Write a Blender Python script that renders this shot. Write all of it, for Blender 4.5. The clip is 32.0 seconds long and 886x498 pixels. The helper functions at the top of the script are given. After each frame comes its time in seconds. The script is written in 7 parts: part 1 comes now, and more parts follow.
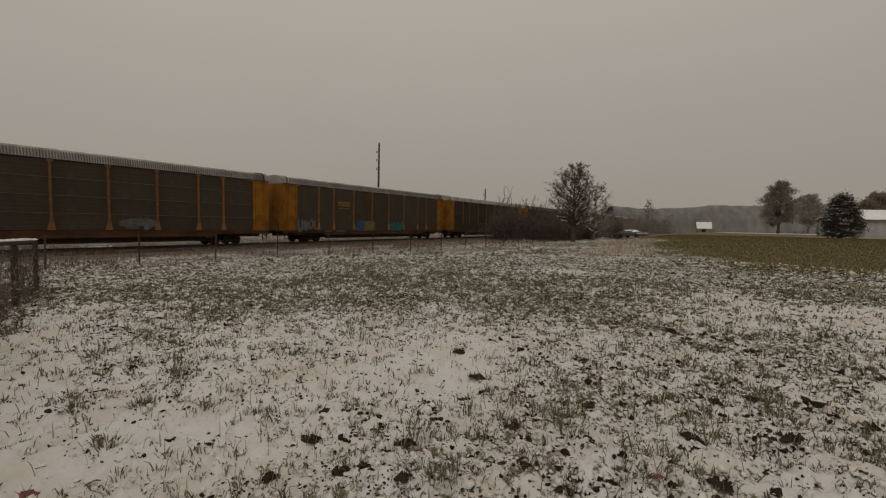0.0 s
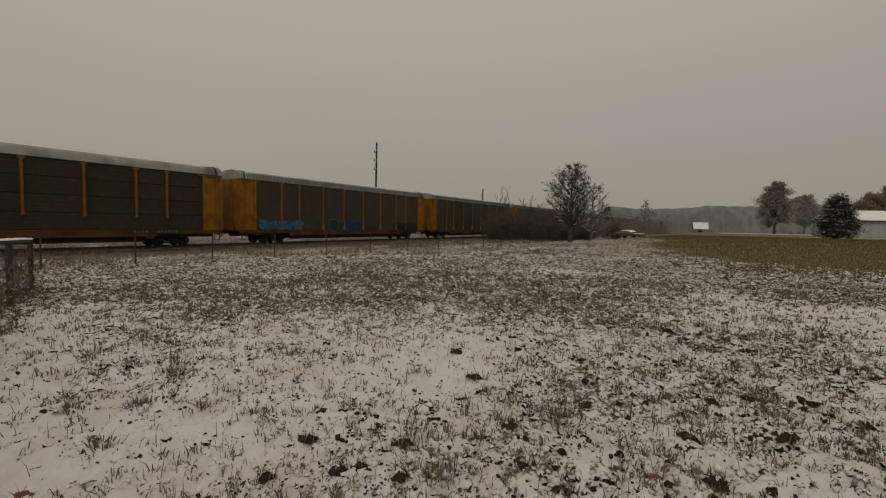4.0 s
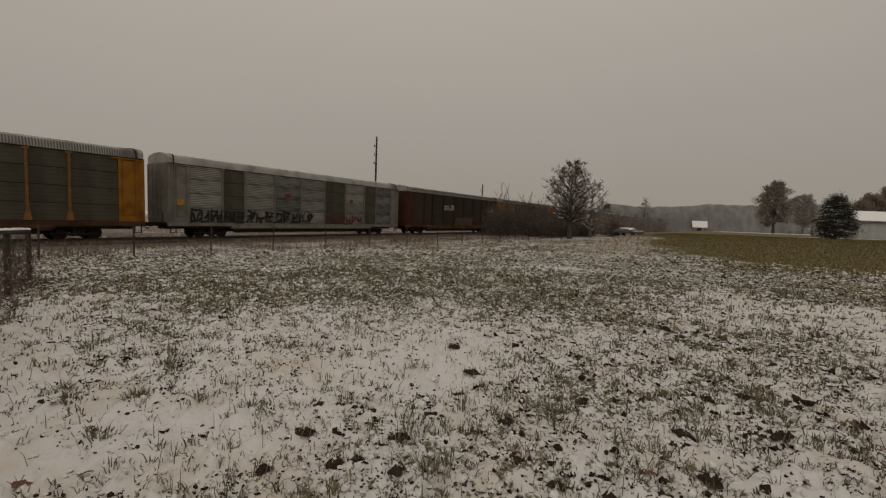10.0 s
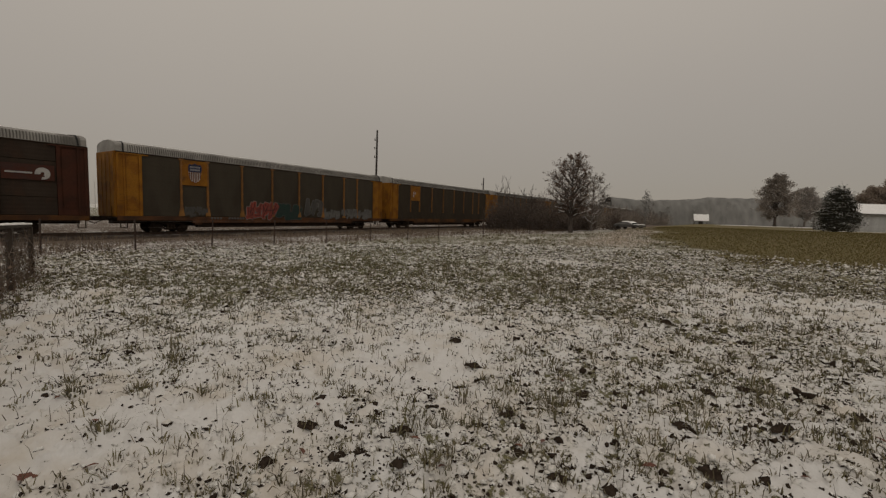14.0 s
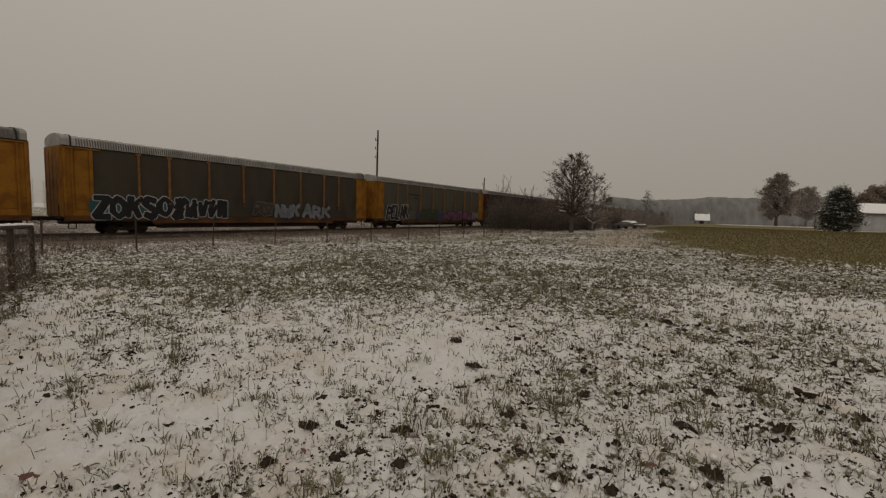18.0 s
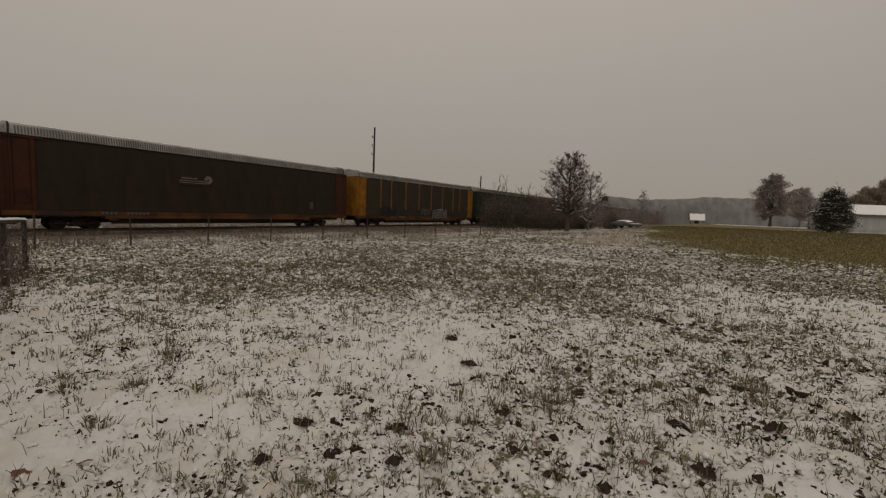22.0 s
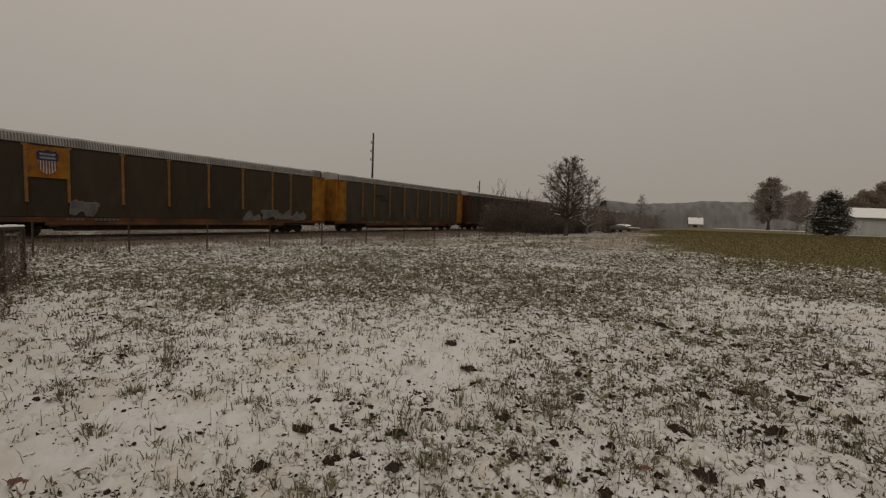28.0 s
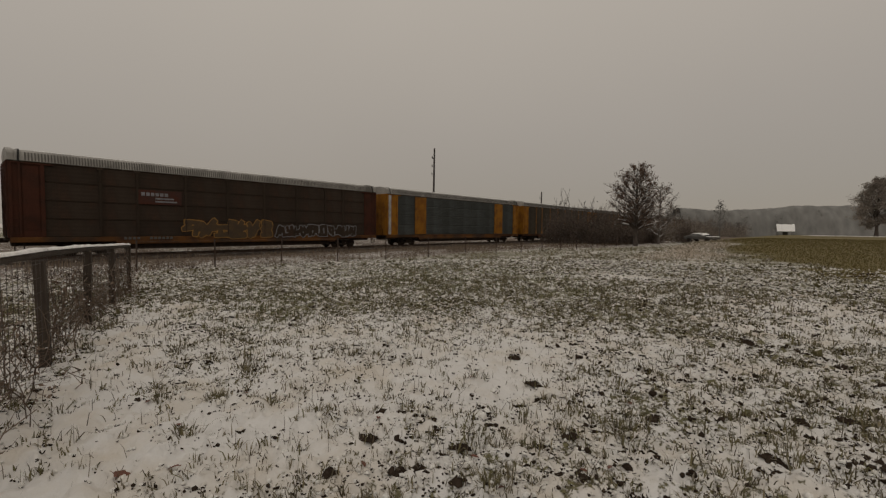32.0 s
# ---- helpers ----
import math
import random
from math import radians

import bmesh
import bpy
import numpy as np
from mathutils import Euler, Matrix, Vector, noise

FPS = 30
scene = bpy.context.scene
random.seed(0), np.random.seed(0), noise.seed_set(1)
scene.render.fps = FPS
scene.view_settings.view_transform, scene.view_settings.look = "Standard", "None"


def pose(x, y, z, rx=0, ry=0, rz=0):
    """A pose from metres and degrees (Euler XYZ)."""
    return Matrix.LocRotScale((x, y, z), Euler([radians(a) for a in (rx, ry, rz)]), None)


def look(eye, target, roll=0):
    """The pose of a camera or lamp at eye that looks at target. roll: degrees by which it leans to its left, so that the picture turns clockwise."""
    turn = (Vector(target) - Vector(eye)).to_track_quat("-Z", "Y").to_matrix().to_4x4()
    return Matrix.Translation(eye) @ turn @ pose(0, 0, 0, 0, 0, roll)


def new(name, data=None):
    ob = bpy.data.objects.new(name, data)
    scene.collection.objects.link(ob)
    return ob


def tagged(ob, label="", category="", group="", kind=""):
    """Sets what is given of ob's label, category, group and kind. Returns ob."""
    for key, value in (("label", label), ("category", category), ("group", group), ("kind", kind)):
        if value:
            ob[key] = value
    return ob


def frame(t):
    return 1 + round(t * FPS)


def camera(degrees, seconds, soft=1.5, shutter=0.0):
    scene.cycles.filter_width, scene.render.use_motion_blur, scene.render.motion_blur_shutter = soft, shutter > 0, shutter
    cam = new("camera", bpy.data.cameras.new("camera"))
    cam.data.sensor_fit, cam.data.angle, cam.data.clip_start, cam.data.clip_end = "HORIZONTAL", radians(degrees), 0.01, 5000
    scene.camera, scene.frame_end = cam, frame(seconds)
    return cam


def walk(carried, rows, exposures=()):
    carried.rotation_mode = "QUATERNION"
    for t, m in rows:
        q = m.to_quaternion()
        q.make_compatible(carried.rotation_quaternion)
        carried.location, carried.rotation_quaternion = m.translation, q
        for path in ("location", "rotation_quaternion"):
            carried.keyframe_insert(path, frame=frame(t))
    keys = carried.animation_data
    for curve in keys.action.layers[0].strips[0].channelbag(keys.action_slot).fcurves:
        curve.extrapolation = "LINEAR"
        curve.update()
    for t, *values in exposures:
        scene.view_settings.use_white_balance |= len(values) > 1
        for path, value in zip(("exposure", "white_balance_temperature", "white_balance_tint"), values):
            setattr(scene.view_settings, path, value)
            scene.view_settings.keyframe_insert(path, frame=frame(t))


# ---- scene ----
cam = camera(91.8, 32.0, soft=1.3)
EYE = (0.0, 0.0, 1.65)
walk(cam, [
    (0, pose(*EYE, 86.73, -0.96, 33.41)), (0.5, pose(*EYE, 86.73, -1.03, 33.12)), (1, pose(*EYE, 86.74, -0.73, 32.99)),
    (1.5, pose(*EYE, 87.07, -0.82, 33.37)), (2, pose(*EYE, 87.09, -0.65, 33.60)), (2.5, pose(*EYE, 86.72, -0.74, 33.38)),
    (3, pose(*EYE, 87.00, -0.73, 33.17)), (3.5, pose(*EYE, 86.86, -0.90, 33.13)), (5.5, pose(*EYE, 85.58, -1.18, 33.32)),
    (6, pose(*EYE, 84.62, -1.26, 33.63)), (6.5, pose(*EYE, 84.47, -1.47, 33.51)), (7, pose(*EYE, 84.59, -1.46, 33.28)),
    (7.5, pose(*EYE, 84.42, -1.74, 32.84)), (8, pose(*EYE, 84.60, -1.97, 32.74)), (8.5, pose(*EYE, 84.60, -1.97, 32.85)),
    (9, pose(*EYE, 84.73, -2.02, 33.10)), (9.5, pose(*EYE, 85.69, -1.79, 33.07)), (10, pose(*EYE, 86.11, -1.76, 32.98)),
    (10.5, pose(*EYE, 86.01, -2.09, 32.62)), (11, pose(*EYE, 85.76, -1.98, 32.78)), (11.5, pose(*EYE, 85.70, -1.81, 32.84)),
    (12, pose(*EYE, 85.76, -1.46, 32.90)), (12.5, pose(*EYE, 85.96, -1.41, 32.95)), (13, pose(*EYE, 85.43, -1.51, 33.17)),
    (13.5, pose(*EYE, 85.18, -1.67, 32.96)), (14, pose(*EYE, 85.29, -1.63, 33.10)), (14.5, pose(*EYE, 85.55, -1.66, 33.09)),
    (16.5, pose(*EYE, 84.95, -1.72, 32.82)), (17, pose(*EYE, 84.70, -1.70, 32.70)), (17.5, pose(*EYE, 84.99, -1.96, 33.09)),
    (18, pose(*EYE, 85.28, -1.56, 33.20)), (18.5, pose(*EYE, 85.07, -1.37, 33.25)), (19, pose(*EYE, 84.82, -1.52, 32.90)),
    (19.5, pose(*EYE, 84.91, -1.21, 33.43)), (20, pose(*EYE, 85.17, -1.91, 33.30)), (20.5, pose(*EYE, 85.11, -1.81, 33.16)),
    (21, pose(*EYE, 85.29, -1.77, 32.92)), (21.5, pose(*EYE, 85.10, -2.07, 32.72)), (22, pose(*EYE, 85.01, -2.02, 32.72)),
    (22.5, pose(*EYE, 85.12, -1.82, 32.88)), (23, pose(*EYE, 85.17, -1.87, 32.89)), (23.5, pose(*EYE, 85.52, -1.82, 32.80)),
    (24, pose(*EYE, 85.39, -1.89, 32.93)), (24.5, pose(*EYE, 85.56, -2.45, 32.59)), (25, pose(*EYE, 85.59, -2.32, 32.41)),
    (25.5, pose(*EYE, 85.89, -1.87, 32.43)), (27.5, pose(*EYE, 85.81, -1.79, 32.72)), (28, pose(*EYE, 85.68, -1.76, 32.57)),
    (28.5, pose(*EYE, 85.39, -2.35, 32.39)), (29, pose(*EYE, 85.58, -2.05, 32.42)), (29.5, pose(*EYE, 85.65, -1.91, 32.64)),
    (30, pose(*EYE, 85.86, -1.72, 32.65)), (30.5, pose(*EYE, 86.03, -1.38, 32.69)), (31, pose(*EYE, 86.06, -1.48, 32.81)),
    (31.5, pose(*EYE, 86.11, -1.31, 33.07)), (31.7, pose(*EYE, 86.16, -1.21, 33.22)), (31.8, pose(*EYE, 86.25, -1.15, 33.87)),
    (31.9, pose(*EYE, 86.67, -0.91, 36.90)), (32, pose(*EYE, 87.20, -0.60, 40.70)),
])

# ---- world and light: flat, snowy overcast ----
world = bpy.data.worlds.new("world")
scene.world = world
world.use_nodes = True
wn, wl = world.node_tree.nodes, world.node_tree.links
wn.clear()
w_out = wn.new("ShaderNodeOutputWorld")
w_bg = wn.new("ShaderNodeBackground")
w_add = wn.new("ShaderNodeMixShader")
w_sky = wn.new("ShaderNodeTexSky")
w_sky.sky_type, w_sky.sun_disc = "NISHITA", False
w_sky.sun_elevation, w_sky.sun_rotation = radians(38), radians(200)
w_skybg = wn.new("ShaderNodeBackground")
w_skybg.inputs["Strength"].default_value = 0.1
wl.new(w_sky.outputs[0], w_skybg.inputs["Color"])
w_geo = wn.new("ShaderNodeTexCoord")
w_sep = wn.new("ShaderNodeSeparateXYZ")
wl.new(w_geo.outputs["Generated"], w_sep.inputs[0])
w_noise = wn.new("ShaderNodeTexNoise")
w_noise.inputs["Scale"].default_value, w_noise.inputs["Detail"].default_value = 1.6, 3
wl.new(w_geo.outputs["Generated"], w_noise.inputs["Vector"])
w_mad = wn.new("ShaderNodeMath")
w_mad.operation = "MULTIPLY_ADD"
w_mad.inputs[1].default_value = 0.10
wl.new(w_noise.outputs["Fac"], w_mad.inputs[0])
w_side = wn.new("ShaderNodeMath")
w_side.operation = "MULTIPLY_ADD"
w_side.inputs[1].default_value = -0.07
wl.new(w_sep.outputs["X"], w_side.inputs[0])
wl.new(w_sep.outputs["Z"], w_side.inputs[2])
wl.new(w_side.outputs[0], w_mad.inputs[2])
w_ramp = wn.new("ShaderNodeValToRGB")
els = w_ramp.color_ramp.elements
els[0].position, els[0].color = 0.0, (0.290, 0.255, 0.215, 1)
els[1].position, els[1].color = 1.0, (0.570, 0.510, 0.439, 1)
for p, c in ((0.12, (0.299, 0.264, 0.224, 1)), (0.30, (0.357, 0.318, 0.275, 1)), (0.55, (0.438, 0.393, 0.339, 1))):
    e = els.new(p)
    e.color = c
wl.new(w_mad.outputs[0], w_ramp.inputs["Fac"])
wl.new(w_ramp.outputs["Color"], w_bg.inputs["Color"])
w_add.inputs["Fac"].default_value = 0.04
wl.new(w_bg.outputs[0], w_add.inputs[1])
wl.new(w_skybg.outputs[0], w_add.inputs[2])
wl.new(w_add.outputs[0], w_out.inputs["Surface"])

sun = new("sun", bpy.data.lights.new("sun", "SUN"))
sun.data.energy, sun.data.angle, sun.data.color = 0.5, radians(40), (1.0, 0.96, 0.90)
sun.matrix_world = look((20, -30, 40), (0, 0, 0))

# ---- materials ----
MATS = {}


def mat(name, base, other=None, scale=3.0, rough=0.8, metal=0.0, bump=0.0, fine=40.0, stretch=(1, 1, 1), mix=(0.4, 0.65), rnd=0.0, third=None, tscale=0.6, spec=0.5):
    """A procedural surface: two tones mixed by a coarse noise, fine grain on top, bump, and a tone that varies from piece to piece."""
    if name in MATS:
        return MATS[name]
    m = bpy.data.materials.new(name)
    MATS[name] = m
    m.use_nodes = True
    n, l = m.node_tree.nodes, m.node_tree.links
    b = n["Principled BSDF"]
    b.inputs["Roughness"].default_value, b.inputs["Metallic"].default_value = rough, metal
    b.inputs["Specular IOR Level"].default_value = spec
    other = other or tuple(0.7 * c for c in base)
    co = n.new("ShaderNodeTexCoord")
    mp = n.new("ShaderNodeMapping")
    mp.inputs["Scale"].default_value = stretch
    l.new(co.outputs["Object"], mp.inputs["Vector"])
    n1, n2 = n.new("ShaderNodeTexNoise"), n.new("ShaderNodeTexNoise")
    n1.inputs["Scale"].default_value, n1.inputs["Detail"].default_value = scale, 5
    n2.inputs["Scale"].default_value, n2.inputs["Detail"].default_value = fine, 3
    l.new(mp.outputs[0], n1.inputs["Vector"])
    l.new(mp.outputs[0], n2.inputs["Vector"])
    r = n.new("ShaderNodeMapRange")
    r.inputs["From Min"].default_value, r.inputs["From Max"].default_value = mix
    l.new(n1.outputs["Fac"], r.inputs["Value"])
    c1 = n.new("ShaderNodeMix")
    c1.data_type = "RGBA"
    c1.inputs[6].default_value, c1.inputs[7].default_value = (*base, 1), (*other, 1)
    l.new(r.outputs[0], c1.inputs[0])
    col = c1.outputs[2]
    if third:
        n3 = n.new("ShaderNodeTexNoise")
        n3.inputs["Scale"].default_value, n3.inputs["Detail"].default_value = tscale, 4
        l.new(mp.outputs[0], n3.inputs["Vector"])
        r3 = n.new("ShaderNodeMapRange")
        r3.inputs["From Min"].default_value, r3.inputs["From Max"].default_value = 0.55, 0.68
        l.new(n3.outputs["Fac"], r3.inputs["Value"])
        c3 = n.new("ShaderNodeMix")
        c3.data_type = "RGBA"
        c3.inputs[7].default_value = (*third, 1)
        l.new(r3.outputs[0], c3.inputs[0])
        l.new(col, c3.inputs[6])
        col = c3.outputs[2]
    g = n.new("ShaderNodeMapRange")
    g.inputs["From Min"].default_value, g.inputs["From Max"].default_value = 0.3, 0.7
    g.inputs["To Min"].default_value, g.inputs["To Max"].default_value = 0.82, 1.18
    l.new(n2.outputs["Fac"], g.inputs["Value"])
    val = g.outputs[0]
    if rnd:
        oi = n.new("ShaderNodeObjectInfo")
        q = n.new("ShaderNodeMapRange")
        q.inputs["To Min"].default_value, q.inputs["To Max"].default_value = 1 - rnd, 1 + rnd
        l.new(oi.outputs["Random"], q.inputs["Value"])
        mu = n.new("ShaderNodeMath")
        mu.operation = "MULTIPLY"
        l.new(val, mu.inputs[0])
        l.new(q.outputs[0], mu.inputs[1])
        val = mu.outputs[0]
    hs = n.new("ShaderNodeHueSaturation")
    l.new(col, hs.inputs["Color"])
    l.new(val, hs.inputs["Value"])
    l.new(hs.outputs["Color"], b.inputs["Base Color"])
    if bump:
        bp = n.new("ShaderNodeBump")
        bp.inputs["Strength"].default_value, bp.inputs["Distance"].default_value = bump, 0.02
        l.new(n2.outputs["Fac"], bp.inputs["Height"])
        l.new(bp.outputs[0], b.inputs["Normal"])
    return m


def island_mat(name, tones, rough=0.85, thin=False):
    """Many small pieces in one mesh, each with a tone of its own; thin ones let light through."""
    m = bpy.data.materials.new(name)
    m.use_nodes = True
    n, l = m.node_tree.nodes, m.node_tree.links
    b = n["Principled BSDF"]
    b.inputs["Roughness"].default_value = rough
    g = n.new("ShaderNodeNewGeometry")
    r = n.new("ShaderNodeValToRGB")
    r.color_ramp.interpolation = "LINEAR"
    e = r.color_ramp.elements
    e[0].position, e[0].color = 0.0, (*tones[0], 1)
    e[1].position, e[1].color = 1.0, (*tones[-1], 1)
    for i, t in enumerate(tones[1:-1], 1):
        x = e.new(i / (len(tones) - 1))
        x.color = (*t, 1)
    l.new(g.outputs["Random Per Island"], r.inputs["Fac"])
    l.new(r.outputs["Color"], b.inputs["Base Color"])
    if thin:
        df, tl, mx = n.new("ShaderNodeBsdfDiffuse"), n.new("ShaderNodeBsdfTranslucent"), n.new("ShaderNodeMixShader")
        for i, q in ((1, df), (2, tl)):
            l.new(r.outputs["Color"], q.inputs["Color"])
            l.new(q.outputs[0], mx.inputs[i])
        l.new(mx.outputs[0], n["Material Output"].inputs["Surface"])
    return m


M_YELLOW = mat("rack_yellow", (0.265, 0.115, 0.012), (0.185, 0.070, 0.01), 1.2, 0.6, bump=0.1, fine=18, rnd=0.10, third=(0.135, 0.058, 0.014), tscale=1.1, spec=0.15)
M_YPOST = mat("post_yellow", (0.235, 0.105, 0.017), (0.15, 0.062, 0.015), 1.6, 0.65, bump=0.1, fine=25, rnd=0.15)
M_BROWN = mat("rack_oxide", (0.064, 0.023, 0.0135), (0.044, 0.019, 0.012), 1.2, 0.75, bump=0.1, fine=18, rnd=0.08, spec=0.15)
M_GREEN = mat("rack_green", (0.025, 0.034, 0.025), (0.024, 0.027, 0.020), 1.2, 0.7, bump=0.1, fine=18, spec=0.15)
M_LIGHT = mat("rack_pale_grey", (0.165, 0.150, 0.120), (0.112, 0.100, 0.080), 1.2, 0.7, bump=0.1, fine=18)
ST = (1.0, 1.0, 0.35)
M_PBROWN = mat("panel_brown", (0.046, 0.0352, 0.0228), (0.034, 0.0256, 0.0168), 0.8, 0.75, 0.0, 0.15, 30, ST, rnd=0.12, third=(0.050, 0.039, 0.028), tscale=0.9, spec=0.15)
M_PTAUPE = mat("panel_taupe", (0.060, 0.047, 0.033), (0.047, 0.036, 0.025), 0.8, 0.75, 0.0, 0.15, 30, ST, rnd=0.12, third=(0.064, 0.052, 0.039), tscale=0.9, spec=0.15)
M_PGREY = mat("panel_grey", (0.055, 0.0455, 0.0322), (0.043, 0.0352, 0.025), 0.8, 0.7, 0.0, 0.15, 30, ST, rnd=0.10, third=(0.042, 0.0325, 0.0225), tscale=0.9, spec=0.15)
M_PPALE = mat("panel_greenish_grey", (0.072, 0.066, 0.048), (0.058, 0.052, 0.038), 0.8, 0.7, 0.0, 0.15, 30, ST, rnd=0.09, third=(0.054, 0.045, 0.032), tscale=0.9, spec=0.15)
M_PLIGHT = mat("panel_pale", (0.1615, 0.159, 0.1462), (0.07225, 0.07055, 0.06545), 0.8, 0.6, 0.1, 0.2, 30, (1, 1, 3), rnd=0.2, spec=0.15)
M_PSLAT = mat("panel_white_slats", (0.235, 0.225, 0.198), (0.145, 0.137, 0.120), 0.8, 0.6, 0.1, 0.2, 30, (1, 1, 3), rnd=0.2, spec=0.15)
M_PBLUE = mat("panel_blue_grey", (0.0777, 0.0851, 0.0814), (0.05772, 0.06068, 0.05772), 0.8, 0.65, 0.1, 0.15, 30, ST, rnd=0.08, spec=0.15)
M_PGREEN = mat("panel_green", (0.035, 0.0335, 0.0235), (0.025, 0.024, 0.017), 0.8, 0.75, 0.0, 0.15, 30, ST, rnd=0.06, spec=0.15)
M_PDARK = mat("panel_oxide", (0.045, 0.0325, 0.0235), (0.033, 0.0235, 0.017), 0.8, 0.8, 0.0, 0.15, 30, ST, rnd=0.09, third=(0.050, 0.030, 0.020), tscale=0.9, spec=0.15)
M_PSMOOTH = mat("panel_dark_brown", (0.034, 0.0245, 0.0175), (0.027, 0.019, 0.0135), 0.8, 0.75, 0.0, 0.1, 30, ST, third=(0.038, 0.025, 0.0175), tscale=0.5, spec=0.15)
# darker grey for the sunk faces between the roof ribs
M_GROOVE = mat("roof_groove_grey", (0.155, 0.146, 0.132), (0.105, 0.098, 0.088), 2.0, 0.9, spec=0.2)
M_ROOF = mat("roof_zinc", (0.33, 0.315, 0.29), (0.22, 0.21, 0.193), 0.7, 0.6, 0.1, 0.1, 25, third=(0.13, 0.118, 0.105), tscale=0.35)
M_SNOW = mat("snow_cap", (0.80, 0.79, 0.77), (0.72, 0.71, 0.69), 4.0, 0.75, bump=0.3, fine=30)
M_STEEL = mat("dark_steel", (0.040, 0.027, 0.018), (0.024, 0.017, 0.013), 3.0, 0.8, 0.1, 0.2, 30, spec=0.15)
M_SILL = mat("sill_rust", (0.082, 0.037, 0.017), (0.045, 0.024, 0.014), 1.1, 0.8, bump=0.15, fine=22, rnd=0.15, spec=0.15)
M_SILLY = mat("sill_yellow", (0.112, 0.048, 0.014), (0.058, 0.028, 0.014), 1.0, 0.7, bump=0.15, fine=22, rnd=0.1, third=(0.04, 0.027, 0.018), tscale=0.35, spec=0.15)
M_SEAM = mat("seam_galvanised", (0.11, 0.10, 0.088), (0.07, 0.064, 0.058), 2.0, 0.65, 0.1)
M_RAIL = mat("rail_steel", (0.10, 0.065, 0.045), (0.07, 0.05, 0.04), 3.0, 0.6, 0.5)
M_BALLAST = mat("ballast", (0.050, 0.038, 0.031), (0.026, 0.020, 0.017), 14.0, 0.95, bump=0.8, fine=30, third=(0.16, 0.145, 0.13), tscale=1.4, spec=0.2)
M_TIE = mat("sleeper_wood", (0.06, 0.045, 0.035), None, 4.0, 0.9, rnd=0.2)
M_BARK = mat("bark", (0.085, 0.068, 0.056), (0.055, 0.043, 0.036), 6.0, 0.95, bump=0.5, fine=30, stretch=(1, 1, 0.3))
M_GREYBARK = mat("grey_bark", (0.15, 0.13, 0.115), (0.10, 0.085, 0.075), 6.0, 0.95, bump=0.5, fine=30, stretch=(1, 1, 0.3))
M_POLE = mat("weathered_pole", (0.055, 0.045, 0.040), (0.035, 0.03, 0.027), 2.0, 0.95, bump=0.4, fine=30, stretch=(1, 1, 0.1))
M_POST = mat("fence_steel", (0.045, 0.034, 0.028), (0.08, 0.045, 0.03), 6.0, 0.8, 0.2, 0.2, 40)
M_WOOD = mat("fence_wood", (0.056, 0.041, 0.030), (0.034, 0.026, 0.020), 3.0, 0.95, bump=0.4, fine=40, stretch=(1, 1, 0.15))
M_WIRE = mat("fence_wire", (0.10, 0.085, 0.075), (0.06, 0.045, 0.035), 8.0, 0.6, 0.4)
M_SIDING = mat("white_siding", (0.42, 0.42, 0.41), (0.34, 0.335, 0.325), 1.0, 0.7, bump=0.05, rnd=0.05)
M_DARKWALL = mat("dark_boards", (0.10, 0.09, 0.08), (0.07, 0.062, 0.055), 2.0, 0.9, rnd=0.1)
M_GLASS = mat("window_dark", (0.02, 0.022, 0.024), (0.03, 0.03, 0.03), 1.0, 0.08)
M_CARPAINT = mat("car_paint", (0.15, 0.145, 0.137), (0.125, 0.12, 0.114), 1.0, 0.25, 0.3)
M_RUBBER = mat("rubber", (0.02, 0.02, 0.02), None, 4.0, 0.9)
M_LEAF = mat("fallen_leaf", (0.16, 0.065, 0.04), (0.10, 0.04, 0.03), 20.0, 0.8, bump=0.3)
M_CLOD = mat("soil_clod", (0.046, 0.033, 0.024), (0.026, 0.018, 0.013), 20.0, 0.95, bump=0.6, fine=60, spec=0.1)
M_ROAD = mat("snowy_drive", (0.70, 0.70, 0.70), (0.5, 0.48, 0.46), 0.8, 0.9)


# ---- mesh helpers ----
def mesh_of(name, verts, faces, material, smooth=False):
    me = bpy.data.meshes.new(name)
    me.from_pydata([tuple(v) for v in verts], [], [tuple(f) for f in faces])
    me.materials.append(material)
    if smooth:
        me.polygons.foreach_set("use_smooth", [True] * len(me.polygons))
    me.update()
    return me


def part(name, data, parent, at=None, label=""):
    ob = new(name, data)
    ob.parent = parent
    if at is not None:
        ob.matrix_basis = at
    if label:
        ob["label"] = label
    return ob


